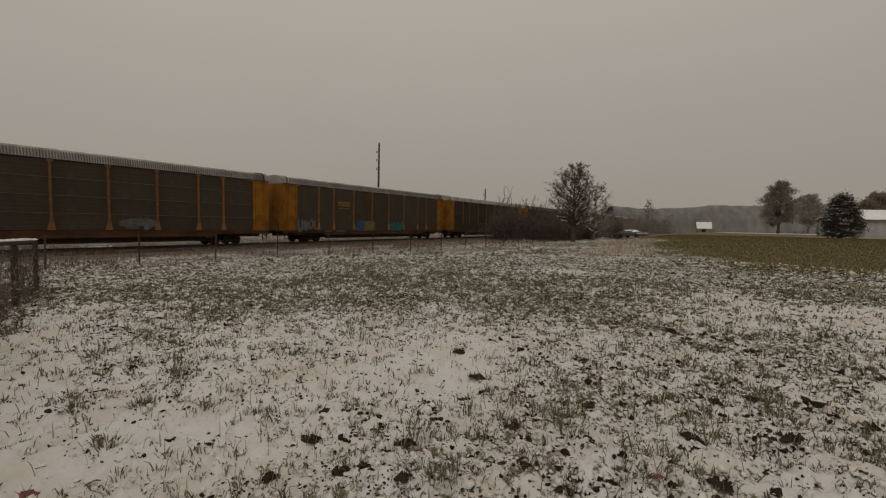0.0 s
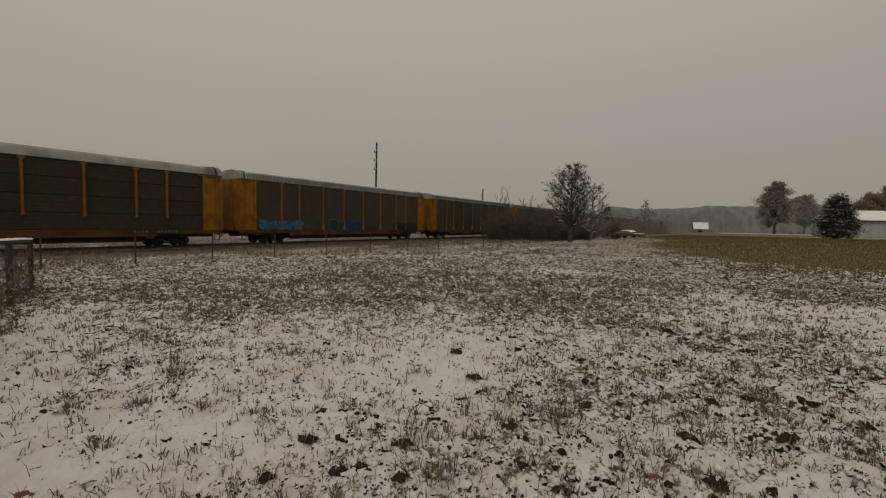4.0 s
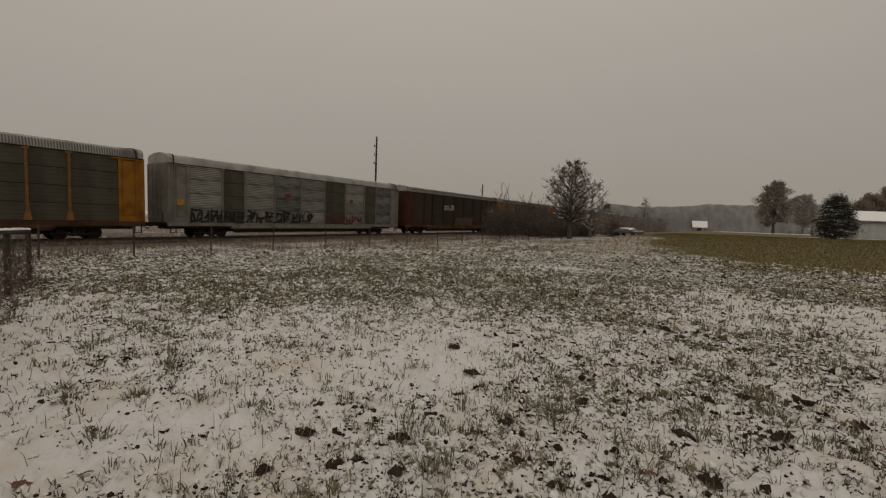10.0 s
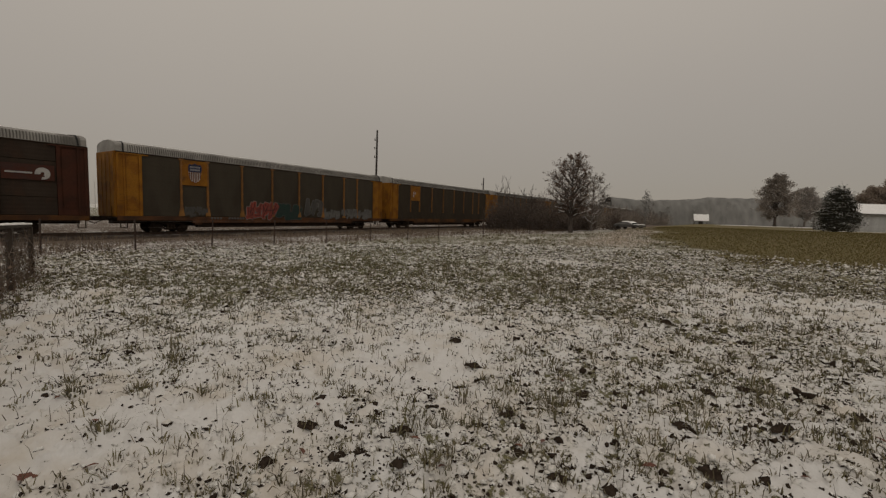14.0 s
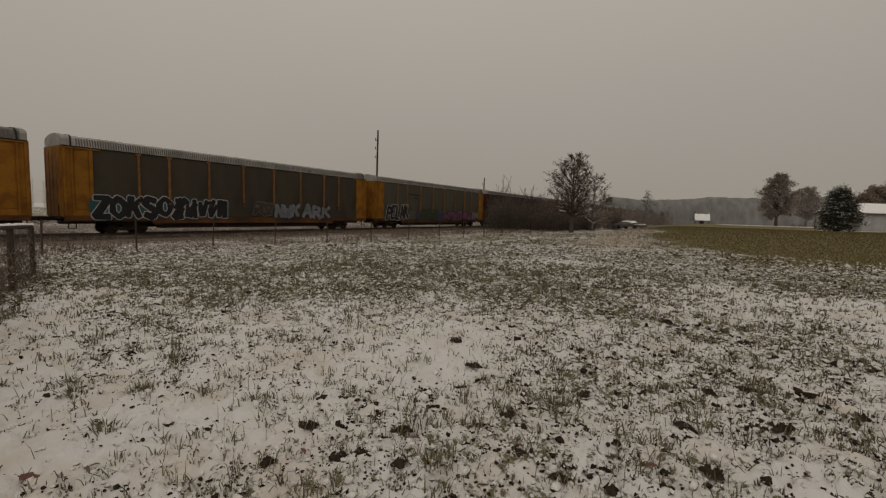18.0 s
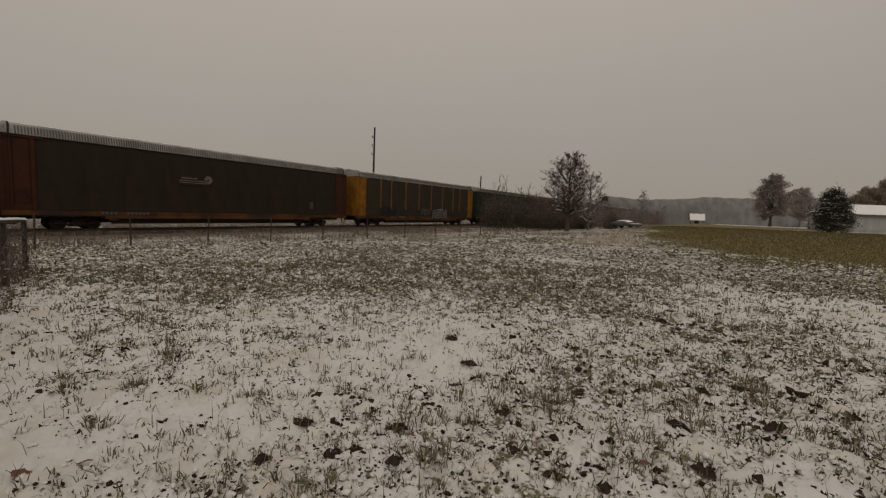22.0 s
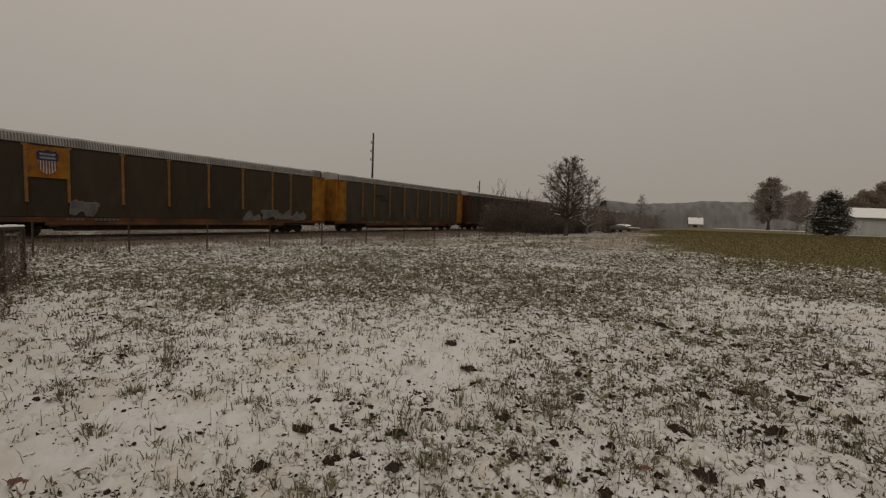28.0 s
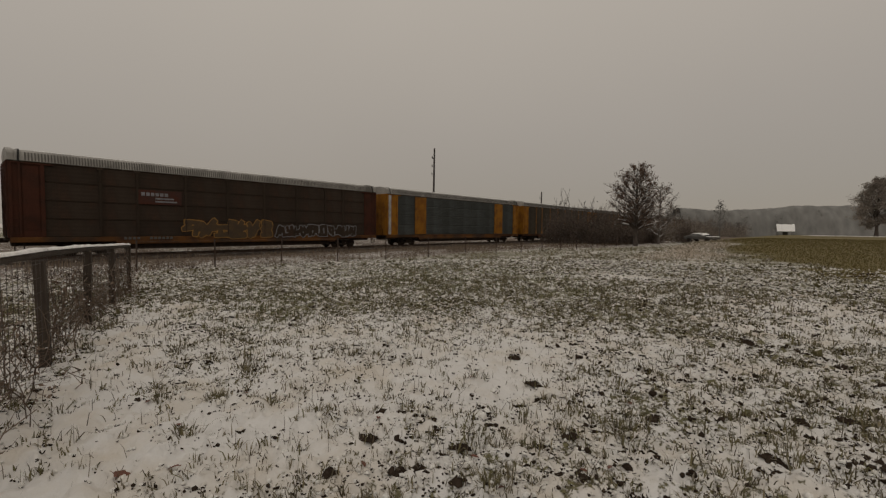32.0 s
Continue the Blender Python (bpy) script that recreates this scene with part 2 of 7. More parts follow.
class Soup:
    """Gathers boxes, tubes and sheets into one mesh."""

    def __init__(self):
        self.v, self.f = [], []

    def box(self, x0, x1, y0, y1, z0, z1, bev=0.0):
        i = len(self.v)
        if bev <= 0:
            self.v += [(x0, y0, z0), (x1, y0, z0), (x1, y1, z0), (x0, y1, z0), (x0, y0, z1), (x1, y0, z1), (x1, y1, z1), (x0, y1, z1)]
            self.f += [(i, i + 3, i + 2, i + 1), (i + 4, i + 5, i + 6, i + 7), (i, i + 1, i + 5, i + 4), (i + 1, i + 2, i + 6, i + 5), (i + 2, i + 3, i + 7, i + 6), (i + 3, i, i + 4, i + 7)]
            return self
        b = bev
        for z, d in ((z0, b), (z0 + b, 0), (z1 - b, 0), (z1, b)):
            self.v += [(x0 + d, y0 + d, z), (x1 - d, y0 + d, z), (x1 - d, y1 - d, z), (x0 + d, y1 - d, z)]
        for k in range(3):
            for a in range(4):
                c = (a + 1) % 4
                self.f.append((i + 4 * k + a, i + 4 * k + c, i + 4 * k + 4 + c, i + 4 * k + 4 + a))
        self.f += [(i + 3, i + 2, i + 1, i), (i + 12, i + 13, i + 14, i + 15)]
        return self

    def tube(self, p, q, r0, r1, n=5, caps=True):
        p, q = Vector(p), Vector(q)
        d = q - p
        if d.length < 1e-6:
            return self
        d.normalize()
        a = d.cross(Vector((0, 0, 1)) if abs(d.z) < 0.9 else Vector((1, 0, 0))).normalized()
        b = d.cross(a)
        i = len(self.v)
        for k in range(n):
            t = 2 * math.pi * k / n
            o = a * math.cos(t) + b * math.sin(t)
            self.v += [tuple(p + o * r0), tuple(q + o * r1)]
        for k in range(n):
            c = (k + 1) % n
            self.f.append((i + 2 * k, i + 2 * k + 1, i + 2 * c + 1, i + 2 * c))
        if caps:
            self.f.append(tuple(i + 2 * k for k in range(n)))
            self.f.append(tuple(i + 2 * k + 1 for k in range(n - 1, -1, -1)))
        return self

    def disc(self, c, r, w, n=14):
        """A wheel across the x axis."""
        return self.tube((c[0] - w / 2, c[1], c[2]), (c[0] + w / 2, c[1], c[2]), r, r, n)

    def mesh(self, name, material, smooth=False):
        return mesh_of(name, self.v, self.f, material, smooth)


CACHE = {}


def cached(key, make):
    if key not in CACHE:
        CACHE[key] = make()
    return CACHE[key]


def soup_mesh(key, material, fill, smooth=False):
    def make():
        s = Soup()
        fill(s)
        return s.mesh(key, material, smooth)
    return cached((key, material.name), make)


def smooth01(x):
    x = np.clip(x, 0, 1)
    return x * x * (3 - 2 * x)


def ground_z(x, y):
    """Gentle rise to the houses, a shallow fall to the track."""
    x, y = np.asarray(x, float), np.asarray(y, float)
    fall = -0.28 * smooth01((-x - 7) / 12) - 0.57 * smooth01((-x - 28) / 3.5) + 0.50 * smooth01((-x - 38.5) / 3)
    rise = 0.72 * smooth01((y - 22) / 48) * smooth01((x + 16) / 12)
    far = -0.9 * smooth01((y - 150) / 90)
    return fall + rise + far * smooth01((x + 60) / 40)


def fast_mesh(name, verts, faces, material, smooth=False):
    """A mesh from whole arrays; faces is a list of arrays, one for each number of corners."""
    me = bpy.data.meshes.new(name)
    verts = np.asarray(verts, np.float32)
    me.vertices.add(len(verts))
    me.vertices.foreach_set("co", verts.ravel())
    loops = np.concatenate([np.asarray(f, np.int32).ravel() for f in faces])
    totals = np.concatenate([np.full(len(f), f.shape[1], np.int32) for f in faces])
    me.loops.add(len(loops))
    me.loops.foreach_set("vertex_index", loops)
    me.polygons.add(len(totals))
    me.polygons.foreach_set("loop_start", np.concatenate([[0], np.cumsum(totals)[:-1]]).astype(np.int32))
    me.polygons.foreach_set("loop_total", totals)
    if smooth:
        me.polygons.foreach_set("use_smooth", np.ones(len(totals), bool))
    me.materials.append(material)
    me.update(calc_edges=True)
    me.validate()
    return me


def vnoise(x, y, scale, seed=0):
    """Smooth value noise, 0 to 1."""
    t = np.random.default_rng(seed).random((256, 256))
    x, y = np.asarray(x) * scale, np.asarray(y) * scale
    xi, yi = np.floor(x).astype(int), np.floor(y).astype(int)
    u, v = smooth01(x - xi), smooth01(y - yi)
    a, b = t[xi % 256, yi % 256], t[(xi + 1) % 256, yi % 256]
    c, d = t[xi % 256, (yi + 1) % 256], t[(xi + 1) % 256, (yi + 1) % 256]
    return (a * (1 - u) + b * u) * (1 - v) + (c * (1 - u) + d * u) * v


def field_mask(x, y):
    """The mown green field beyond the rough grass."""
    w = 5.0 * (vnoise(x, y, 0.25, 3) - 0.5) + 2.2 * (vnoise(x, y, 1.1, 4) - 0.5)
    edge = smooth01((x + w - (-4.3 + (38 - y) * 0.22)) / 2.0) * smooth01((y + 1.6 * w - 15.6 - 0.25 * np.maximum(x, 0)) / 8.0)
    return edge * (1 - smooth01((y - 235) / 40))


def tan_mask(x, y):
    """A strip of dry, trodden grass that leads to the parked car."""
    w = 2.0 * (vnoise(x, y, 0.3, 8) - 0.5)
    c = -6.2 - 0.11 * (y - 30)
    return smooth01(1.4 - np.abs(x + w - c) / 2.4) * smooth01((y - 22) / 8) * (1 - smooth01((y - 64) / 10))


def verge_mask(x, y):
    """Dry weeds between the fence and the track."""
    w = 1.5 * (vnoise(x, y, 0.4, 12) - 0.5)
    return smooth01((-x + w - 19.0 + 4.5 * smooth01((y - 38) / 10)) / 2.5) * smooth01((x + 75) / 12)


def bare_amount(x, y):
    """How much of the grass shows through the snow."""
    r = np.hypot(x, y)

    def spot(cx, cy, wx, wy):
        return np.exp(-((x - cx) / wx) ** 2 - ((y - cy) / wy) ** 2)

    m = 0.355 + 0.175 * smooth01((r - 4) / 10) + 0.17 * (vnoise(x, y, 0.32, 21) - 0.5) + 0.22 * (vnoise(x, y, 0.9, 22) - 0.5)
    m += 0.06 * spot(-1.5, 7.0, 1.2, 1.8) + 0.05 * spot(-0.9, 2.7, 0.8, 0.5)
    m -= 0.025 * smooth01((x + 1.2) / 2) * (1 - smooth01((r - 12) / 6))
    m -= 0.12 * spot(-2.75, 4.3, 0.40, 0.9) + 0.28 * spot(2.2, 11.6, 3.2, 1.7) + 0.03 * spot(-3.2, 1.6, 1.2, 0.9) + 0.10 * spot(-0.8, 14.5, 2.5, 2.0)
    m += 0.10 * spot(-8.6, 4.6, 2.2, 1.4) + 0.08 * spot(-6.0, 9.4, 2.5, 2.0) + 0.07 * spot(-4.7, 1.4, 0.5, 0.4)
    m -= 0.14 * spot(-3.2, 3.9, 0.75, 0.75) + 0.06 * spot(-4.2, 12.7, 1.6, 1.2)
    m -= 0.05 * spot(-1.5, 13.0, 3.0, 4.0) + 0.08 * spot(0.1, 6.3, 0.8, 1.2)
    m -= 0.04 * spot(-5.0, 2.8, 1.3, 1.0) + 0.08 * spot(-9.5, 3.5, 2.5, 1.6)
    m -= 0.16 * spot(-9.4, 2.3, 2.6, 0.7) + 0.12 * spot(-12.6, 8.6, 2.2, 1.0) + 0.12 * spot(-4.8, 15.6, 1.8, 1.3) + 0.08 * spot(-2.9, 1.75, 0.5, 0.35)
    m += 0.09 * spot(-1.0, 4.2, 0.5, 0.45) + 0.09 * spot(0.15, 4.85, 0.6, 0.4)
    m -= 0.22 * smooth01(1 - np.abs((y + 0.94) * 0.946 + (x + 1.9) * 0.324 - 0.75) / 0.55) * smooth01((-x - 2) / 1) * smooth01((x + 9.5) / 2)
    return m


def green_amount(x, y):
    """Where the rough grass is still green."""
    def spot(cx, cy, wx, wy):
        return np.exp(-((x - cx) / wx) ** 2 - ((y - cy) / wy) ** 2)

    return np.clip(1.1 * spot(-9.2, 4.6, 2.4, 1.7) + 1.1 * spot(-9.0, 10.4, 3.0, 2.8) + 0.7 * spot(-6.3, 12.2, 2.5, 2.5) + 0.6 * spot(-13.5, 14.5, 4, 3.5), 0, 1) * np.clip(vnoise(x, y, 0.8, 171) * 1.8 - 0.25, 0, 1)


# ---- ground: one sheet to the horizon, finer near the camera ----
def ground_material():
    m = bpy.data.materials.new("snowy_grass")
    m.use_nodes = True
    n, l = m.node_tree.nodes, m.node_tree.links
    b = n["Principled BSDF"]
    b.inputs["Roughness"].default_value = 0.9

    def tex(scale, detail=4, rough=0.6):
        t = n.new("ShaderNodeTexNoise")
        t.inputs["Scale"].default_value, t.inputs["Detail"].default_value, t.inputs["Roughness"].default_value = scale, detail, rough
        l.new(co.outputs["Object"], t.inputs["Vector"])
        return t.outputs["Fac"]

    def maths(op, a, c, clamp=False):
        t = n.new("ShaderNodeMath")
        t.operation, t.use_clamp = op, clamp
        for i, v in enumerate((a, c)):
            if isinstance(v, (int, float)):
                t.inputs[i].default_value = v
            else:
                l.new(v, t.inputs[i])
        return t.outputs[0]

    def rng(v, a, c, lo=0.0, hi=1.0):
        t = n.new("ShaderNodeMapRange")
        for i, q in zip((1, 2, 3, 4), (a, c, lo, hi)):
            t.inputs[i].default_value = q
        l.new(v, t.inputs[0])
        return t.outputs[0]

    def blend(f, a, c):
        t = n.new("ShaderNodeMix")
        t.data_type = "RGBA"
        l.new(f, t.inputs[0])
        for i, q in ((6, a), (7, c)):
            if isinstance(q, tuple):
                t.inputs[i].default_value = (*q, 1)
            else:
                l.new(q, t.inputs[i])
        return t.outputs[2]

    def attr(name):
        t = n.new("ShaderNodeAttribute")
        t.attribute_name = name
        return t.outputs["Fac"]

    co = n.new("ShaderNodeTexCoord")
    fine, mid, big = tex(26, 5, 0.7), tex(7, 4), tex(1.3, 4)
    veg = blend(rng(tex(60, 3), 0.35, 0.65), (0.080, 0.074, 0.034), (0.190, 0.172, 0.085))
    veg = blend(rng(tex(16, 4, 0.65), 0.54, 0.68), veg, (0.062, 0.046, 0.034))
    field = blend(rng(tex(9, 5, 0.7), 0.35, 0.65), (0.092, 0.074, 0.014), (0.145, 0.108, 0.030))
    field = blend(rng(big, 0.5, 0.68), field, (0.165, 0.125, 0.055))
    tan = blend(rng(tex(14, 5, 0.7), 0.35, 0.65), (0.255, 0.195, 0.138), (0.36, 0.305, 0.235))
    verge = blend(rng(tex(11, 5, 0.7), 0.38, 0.62), (0.062, 0.042, 0.030), (0.14, 0.10, 0.068))
    veg = blend(attr("green"), veg, blend(rng(tex(48, 3), 0.35, 0.65), (0.098, 0.100, 0.034), (0.19, 0.185, 0.078)))
    col = blend(attr("field"), veg, field)
    col = blend(attr("tan"), col, tan)
    col = blend(attr("verge"), col, verge)
    speck = maths("ADD", maths("ADD", maths("MULTIPLY", fine, 0.42), maths("MULTIPLY", tex(3.4, 4, 0.6), 0.24)), maths("MULTIPLY", mid, 0.34))
    bare = attr("bare")
    # snow lies where the speckle is above the bare amount
    snow = rng(maths("SUBTRACT", speck, maths("ADD", maths("MULTIPLY", bare, 0.34), 0.335)), -0.014, 0.026)
    stain = blend(rng(tex(1.1, 6, 0.65), 0.46, 0.70), (0.635, 0.62, 0.60), (0.54, 0.485, 0.41))
    col = blend(snow, col, stain)
    l.new(col, b.inputs["Base Color"])
    bp = n.new("ShaderNodeBump")
    bp.inputs["Strength"].default_value, bp.inputs["Distance"].default_value = 0.6, 0.03
    l.new(maths("ADD", snow, maths("MULTIPLY", tex(45, 4), 0.6)), bp.inputs["Height"])
    l.new(bp.outputs[0], b.inputs["Normal"])
    return m


def make_ground():
    radii = np.concatenate([[0.0], np.geomspace(0.5, 1.2, 6), np.geomspace(1.25, 16, 210), np.geomspace(16.3, 150, 110), np.geomspace(160, 4500, 30)])
    ang_view = np.arange(-100, 35, 0.28)
    ang_rest = np.arange(35, 260, 3.0)
    ang = np.radians(np.concatenate([ang_view, ang_rest]))
    rr, aa = np.meshgrid(radii[1:], ang, indexing="ij")
    x, y = rr * np.sin(aa), rr * np.cos(aa)
    z = ground_z(x, y)
    near = 1 - smooth01((rr - 10) / 25)
    z += near * (0.05 * (vnoise(x, y, 0.8, 31) - 0.5) + 0.05 * (vnoise(x, y, 3.1, 32) - 0.5) + 0.085 * (vnoise(x, y, 8, 33) - 0.5) + 0.055 * (vnoise(x, y, 19, 34) - 0.5))
    verts = np.concatenate([[[0, 0, 0]], np.stack([x, y, z], -1).reshape(-1, 3)])
    na, nr = len(ang), len(radii) - 1
    i, j = np.meshgrid(np.arange(nr - 1), np.arange(na), indexing="ij")
    k = (j + 1) % na
    quads = np.stack([1 + i * na + j, 1 + i * na + k, 1 + (i + 1) * na + k, 1 + (i + 1) * na + j], -1).reshape(-1, 4)
    j = np.arange(na)
    tris = np.stack([np.zeros(na, int), 1 + j, 1 + (j + 1) % na], -1)[:, ::-1]
    me = fast_mesh("ground", verts, [quads, tris], ground_material(), True)
    vx, vy = verts[:, 0], verts[:, 1]
    fm = field_mask(vx, vy)
    vals = {"field": fm, "tan": tan_mask(vx, vy), "verge": verge_mask(vx, vy), "green": green_amount(vx, vy)}
    bare = bare_amount(vx, vy)
    bare = bare * (1 - fm) + fm * (0.80 + 0.35 * smooth01((vy - 20) / 14))
    bare -= 0.085 * (1 - smooth01((np.hypot(vx, vy) - 3) / 6))
    far = smooth01((np.hypot(vx, vy) - 260) / 60)
    yard = smooth01((vx + 3) / 4) * smooth01((vy - (129 - 0.38 * vx)) / 2) + smooth01(1.6 - np.hypot((vx - 17) / 9, (vy - 85.5 - 0.66 * (vx - 17)) / 1.6))
    yard = np.clip(yard, 0, 1)
    vals["field"] = vals["field"] * (1 - yard)
    bare = bare * (1 - yard) + 0.12 * yard
    bare = np.maximum(bare, vals["tan"] * 0.55 * (1 - yard)) * (1 - 0.3 * vals["verge"]) * (1 - 0.65 * far) + vals["verge"] * (0.16 + 0.25 * smooth01((-vx - 24.5) / 3) * smooth01((vx + 36) / 2)) + 0.06 * smooth01((-vx - 37) / 3) * smooth01((vx + 120) / 30)
    vals["bare"] = bare
    for name, v in vals.items():
        a = me.attributes.new(name, "FLOAT", "POINT")
        a.data.foreach_set("value", np.asarray(v, np.float32))
    ob = new("ground", me)
    tagged(ob, "rough grass field under patchy thin snow", "ground", kind="structure")
    return ob


make_ground()

# ---- railway track ----
TRACK_X, RAIL_Z = -35.4, -0.32


def make_track():
    prof = [(-3.4, -1.0), (-2.1, -0.50), (-1.5, -0.45), (1.5, -0.45), (2.1, -0.50), (3.4, -1.0)]
    ys = np.concatenate([np.arange(-60, 170, 0.5), np.arange(170, 900, 10)])
    v, f = [], []
    rng = random.Random(5)
    for y in ys:
        for px, pz in prof:
            v.append((TRACK_X + px + rng.uniform(-0.06, 0.06), y, pz + rng.uniform(-0.03, 0.03)))
    m = len(prof)
    for i in range(len(ys) - 1):
        for j in range(m - 1):
            f.append((i * m + j, (i + 1) * m + j, (i + 1) * m + j + 1, i * m + j + 1)[::-1])
    tr = new("railway_track", mesh_of("ballast_bed", v, f, M_BALLAST))
    tagged(tr, "single railway track on snow-dusted stone ballast", "track", kind="structure")
    for s in (-0.75, 0.75):
        r = Soup()
        r.box(s - 0.075, s + 0.075, -60, 900, -0.52, -0.505).box(s - 0.012, s + 0.012, -60, 900, -0.505, -0.39).box(s - 0.036, s + 0.036, -60, 900, -0.39, RAIL_Z, 0.008)
        part("rail", r.mesh("rail", M_RAIL), tr, pose(TRACK_X, 0, 0), "rust-brown steel rail")
    tie = soup_mesh("sleeper", M_TIE, lambda s: s.box(-1.3, 1.3, -0.11, 0.11, -0.60, -0.435, 0.015))
    for i in range(220):
        part("sleeper", tie, tr, pose(TRACK_X + rng.uniform(-0.03, 0.03), -10 + i * 0.53, rng.uniform(-0.006, 0.006), 0, 0, rng.uniform(-1, 1)))


make_track()

# ---- freight train: enclosed car-carrying wagons, all of one build ----
PITCH, BODY_DROP = 27.98, -0.15
EDGES = (-11.72, -9.15, -7.2, -4.33, -1.45, 1.45, 4.33, 7.2, 9.15, 11.72)
Z_LOW, Z_EAVE, HALF = 1.05, 5.34, 13.22


ROOF = [(1.50, 5.34), (1.49, 5.39), (1.44, 5.66), (1.37, 5.86), (1.20, 6.00), (0.6, 6.07), (0, 6.10)]
ROOF = ROOF + [(-a, b) for a, b in ROOF[-2::-1]]


def roof_mesh(ribbed, material):
    """Pressed ribs along the flanks; the last half metre at each end is a plain sheet."""
    def make():
        sunk = (0, 0.3, 1, 1, 0.15, 0, 0, 0, 0.15, 1, 1, 0.3, 0)
        step = 0.14
        rings, offs = [-HALF + 0.02, -HALF + 0.16, -HALF + 0.5], [0.0, 0.0, 0.0]
        n = int(2 * (HALF - 0.6) / step)
        for i in range(n):
            y = -n * step / 2 + i * step
            for dy, o in ((0.0, 0.0), (0.080, 0.0), (0.090, -0.045), (0.130, -0.045)) if ribbed else ((0.0, 0.0), (0.03, -0.012), (0.06, 0.0)):
                rings.append(y + dy)
                offs.append(o)
        rings += [HALF - 0.5, HALF - 0.16, HALF - 0.02]
        offs += [0.0, 0.0, 0.0]
        v, f = [], []
        for y, o in zip(rings, offs):
            e = min(HALF - abs(y), 0.16) / 0.16
            drop = 0.02 * (1 - math.sqrt(max(0, 1 - (1 - max(e, 0)) ** 2)))
            for (a, b), c in zip(ROOF, sunk):
                k = (b - Z_EAVE) / 0.76
                v.append((a + math.copysign(o * c, a), y, b - drop * k))
        m = len(ROOF)
        for i in range(len(rings) - 1):
            for j in range(m - 1):
                f.append((i * m + j, (i + 1) * m + j, (i + 1) * m + j + 1, i * m + j + 1))
        f.append(tuple(range(m))[::-1])
        f.append(tuple((len(rings) - 1) * m + j for j in range(m)))
        me = mesh_of("roof", v, f, material)
        if ribbed:
            me.materials.append(M_GROOVE)
            for i in range(len(rings) - 1):
                if offs[i] < 0 or offs[i + 1] < 0:
                    for j in (1, 2, 9, 10):
                        me.polygons[i * (m - 1) + j].material_index = 1
        return me
    return cached(("roof", ribbed, material.name), make)


def arch_mesh():
    """The dark seal that arches over the roof where the end sheet meets the ribs."""
    def make():
        v, f = [], []
        for a, b in ROOF:
            y = 0.06 * ((b - Z_EAVE) / 0.76) ** 1.6
            k = 1.012
            for dy, g in ((-0.045, 0.0), (-0.045, 0.03), (0.045, 0.03), (0.045, 0.0)):
                v.append((a * k + math.copysign(g, a) * (1 if abs(a) > 1.3 else 0.3), y + dy, b + (0.006 + g if abs(a) < 1.45 else 0.0)))
        for i in range(len(ROOF) - 1):
            for j in range(4):
                f.append((4 * i + j, 4 * i + (j + 1) % 4, 4 * i + 4 + (j + 1) % 4, 4 * i + 4 + j))
        return mesh_of("arch_seal", v, f, M_RUBBER)
    return cached("arch", make)


def hood_mesh():
    """The square-shouldered sheet hood that closes the roof over the end doors."""
    def make():
        half = [(1.49, 0.0), (1.49, 0.40), (1.40, 0.55), (1.05, 0.68), (0.45, 0.80)]
        rim = half + [(-a, b) for a, b in half[::-1]]
        m = len(rim)
        v, f = [], []
        for y, k in ((-0.15, 0.985), (-0.13, 1.0), (0.13, 1.0), (0.15, 0.985)):
            v += [(a * k, y, Z_EAVE + 0.01 + b * k) for a, b in rim]
        for i in range(3):
            for j in range(m):
                f.append((i * m + j, i * m + (j + 1) % m, (i + 1) * m + (j + 1) % m, (i + 1) * m + j))
        f += [tuple(range(m))[::-1], tuple(range(3 * m, 4 * m))]
        return mesh_of("end_hood", v, f, M_ROOF)
    return cached("hood", make)


def panel_mesh(w, h, material, bold):
    """A pressed side sheet with shallow level ribs and a folded rim."""
    def make():
        s = Soup()
        zs, xs = [0, 0.03], [0.0, 0.035]
        k = 7 if bold else 4
        for i in range(k):
            a = 0.05 + (h - 0.1) * i / k
            d = (h - 0.1) / k
            zs += [a + 0.25 * d, a + 0.4 * d, a + 0.75 * d, a + 0.9 * d]
            o = 0.028 if bold else 0.005
            xs += [0.03, 0.03 + o, 0.03 + o, 0.03]
        zs += [h - 0.03, h]
        xs += [0.035, 0.0]
        for z, x in zip(zs, xs):
            s.v += [(x, -w / 2, z), (x, w / 2, z)]
        for i in range(len(zs) - 1):
            s.f.append((2 * i, 2 * i + 1, 2 * i + 3, 2 * i + 2))
        return s.mesh("side_panel", material)
    return cached(("panel", round(w, 2), round(h, 2), material.name, bold), make)


def post_mesh(z0, flare, material):
    def fill(s):
        s.box(1.40, 1.555, -0.075, 0.075, z0, Z_EAVE - 0.06, 0.012)
        s.box(1.40, 1.575, -0.16, 0.16, Z_EAVE - 0.16, Z_EAVE - 0.03, 0.01)
        if flare:
            i = len(s.v)
            for x in (1.40, 1.58):
                s.v += [(x, -0.20, z0), (x, 0.20, z0), (x, 0.075, z0 + 0.75), (x, -0.075, z0 + 0.75)]
            s.f += [(i + 3, i + 2, i + 1, i), (i + 4, i + 5, i + 6, i + 7), (i, i + 1, i + 5, i + 4), (i + 1, i + 2, i + 6, i + 5), (i + 3, i, i + 4, i + 7), (i + 2, i + 3, i + 7, i + 6)]
        s.box(1.54, 1.585, -0.03, 0.03, z0 + 0.05, Z_EAVE - 0.18, 0.008)
        for k in range(4):
            s.box(1.55, 1.60, -0.085, 0.085, 1.95 + 0.95 * k, 2.02 + 0.95 * k)
    return soup_mesh("post_%g_%d" % (z0, flare), material, fill)


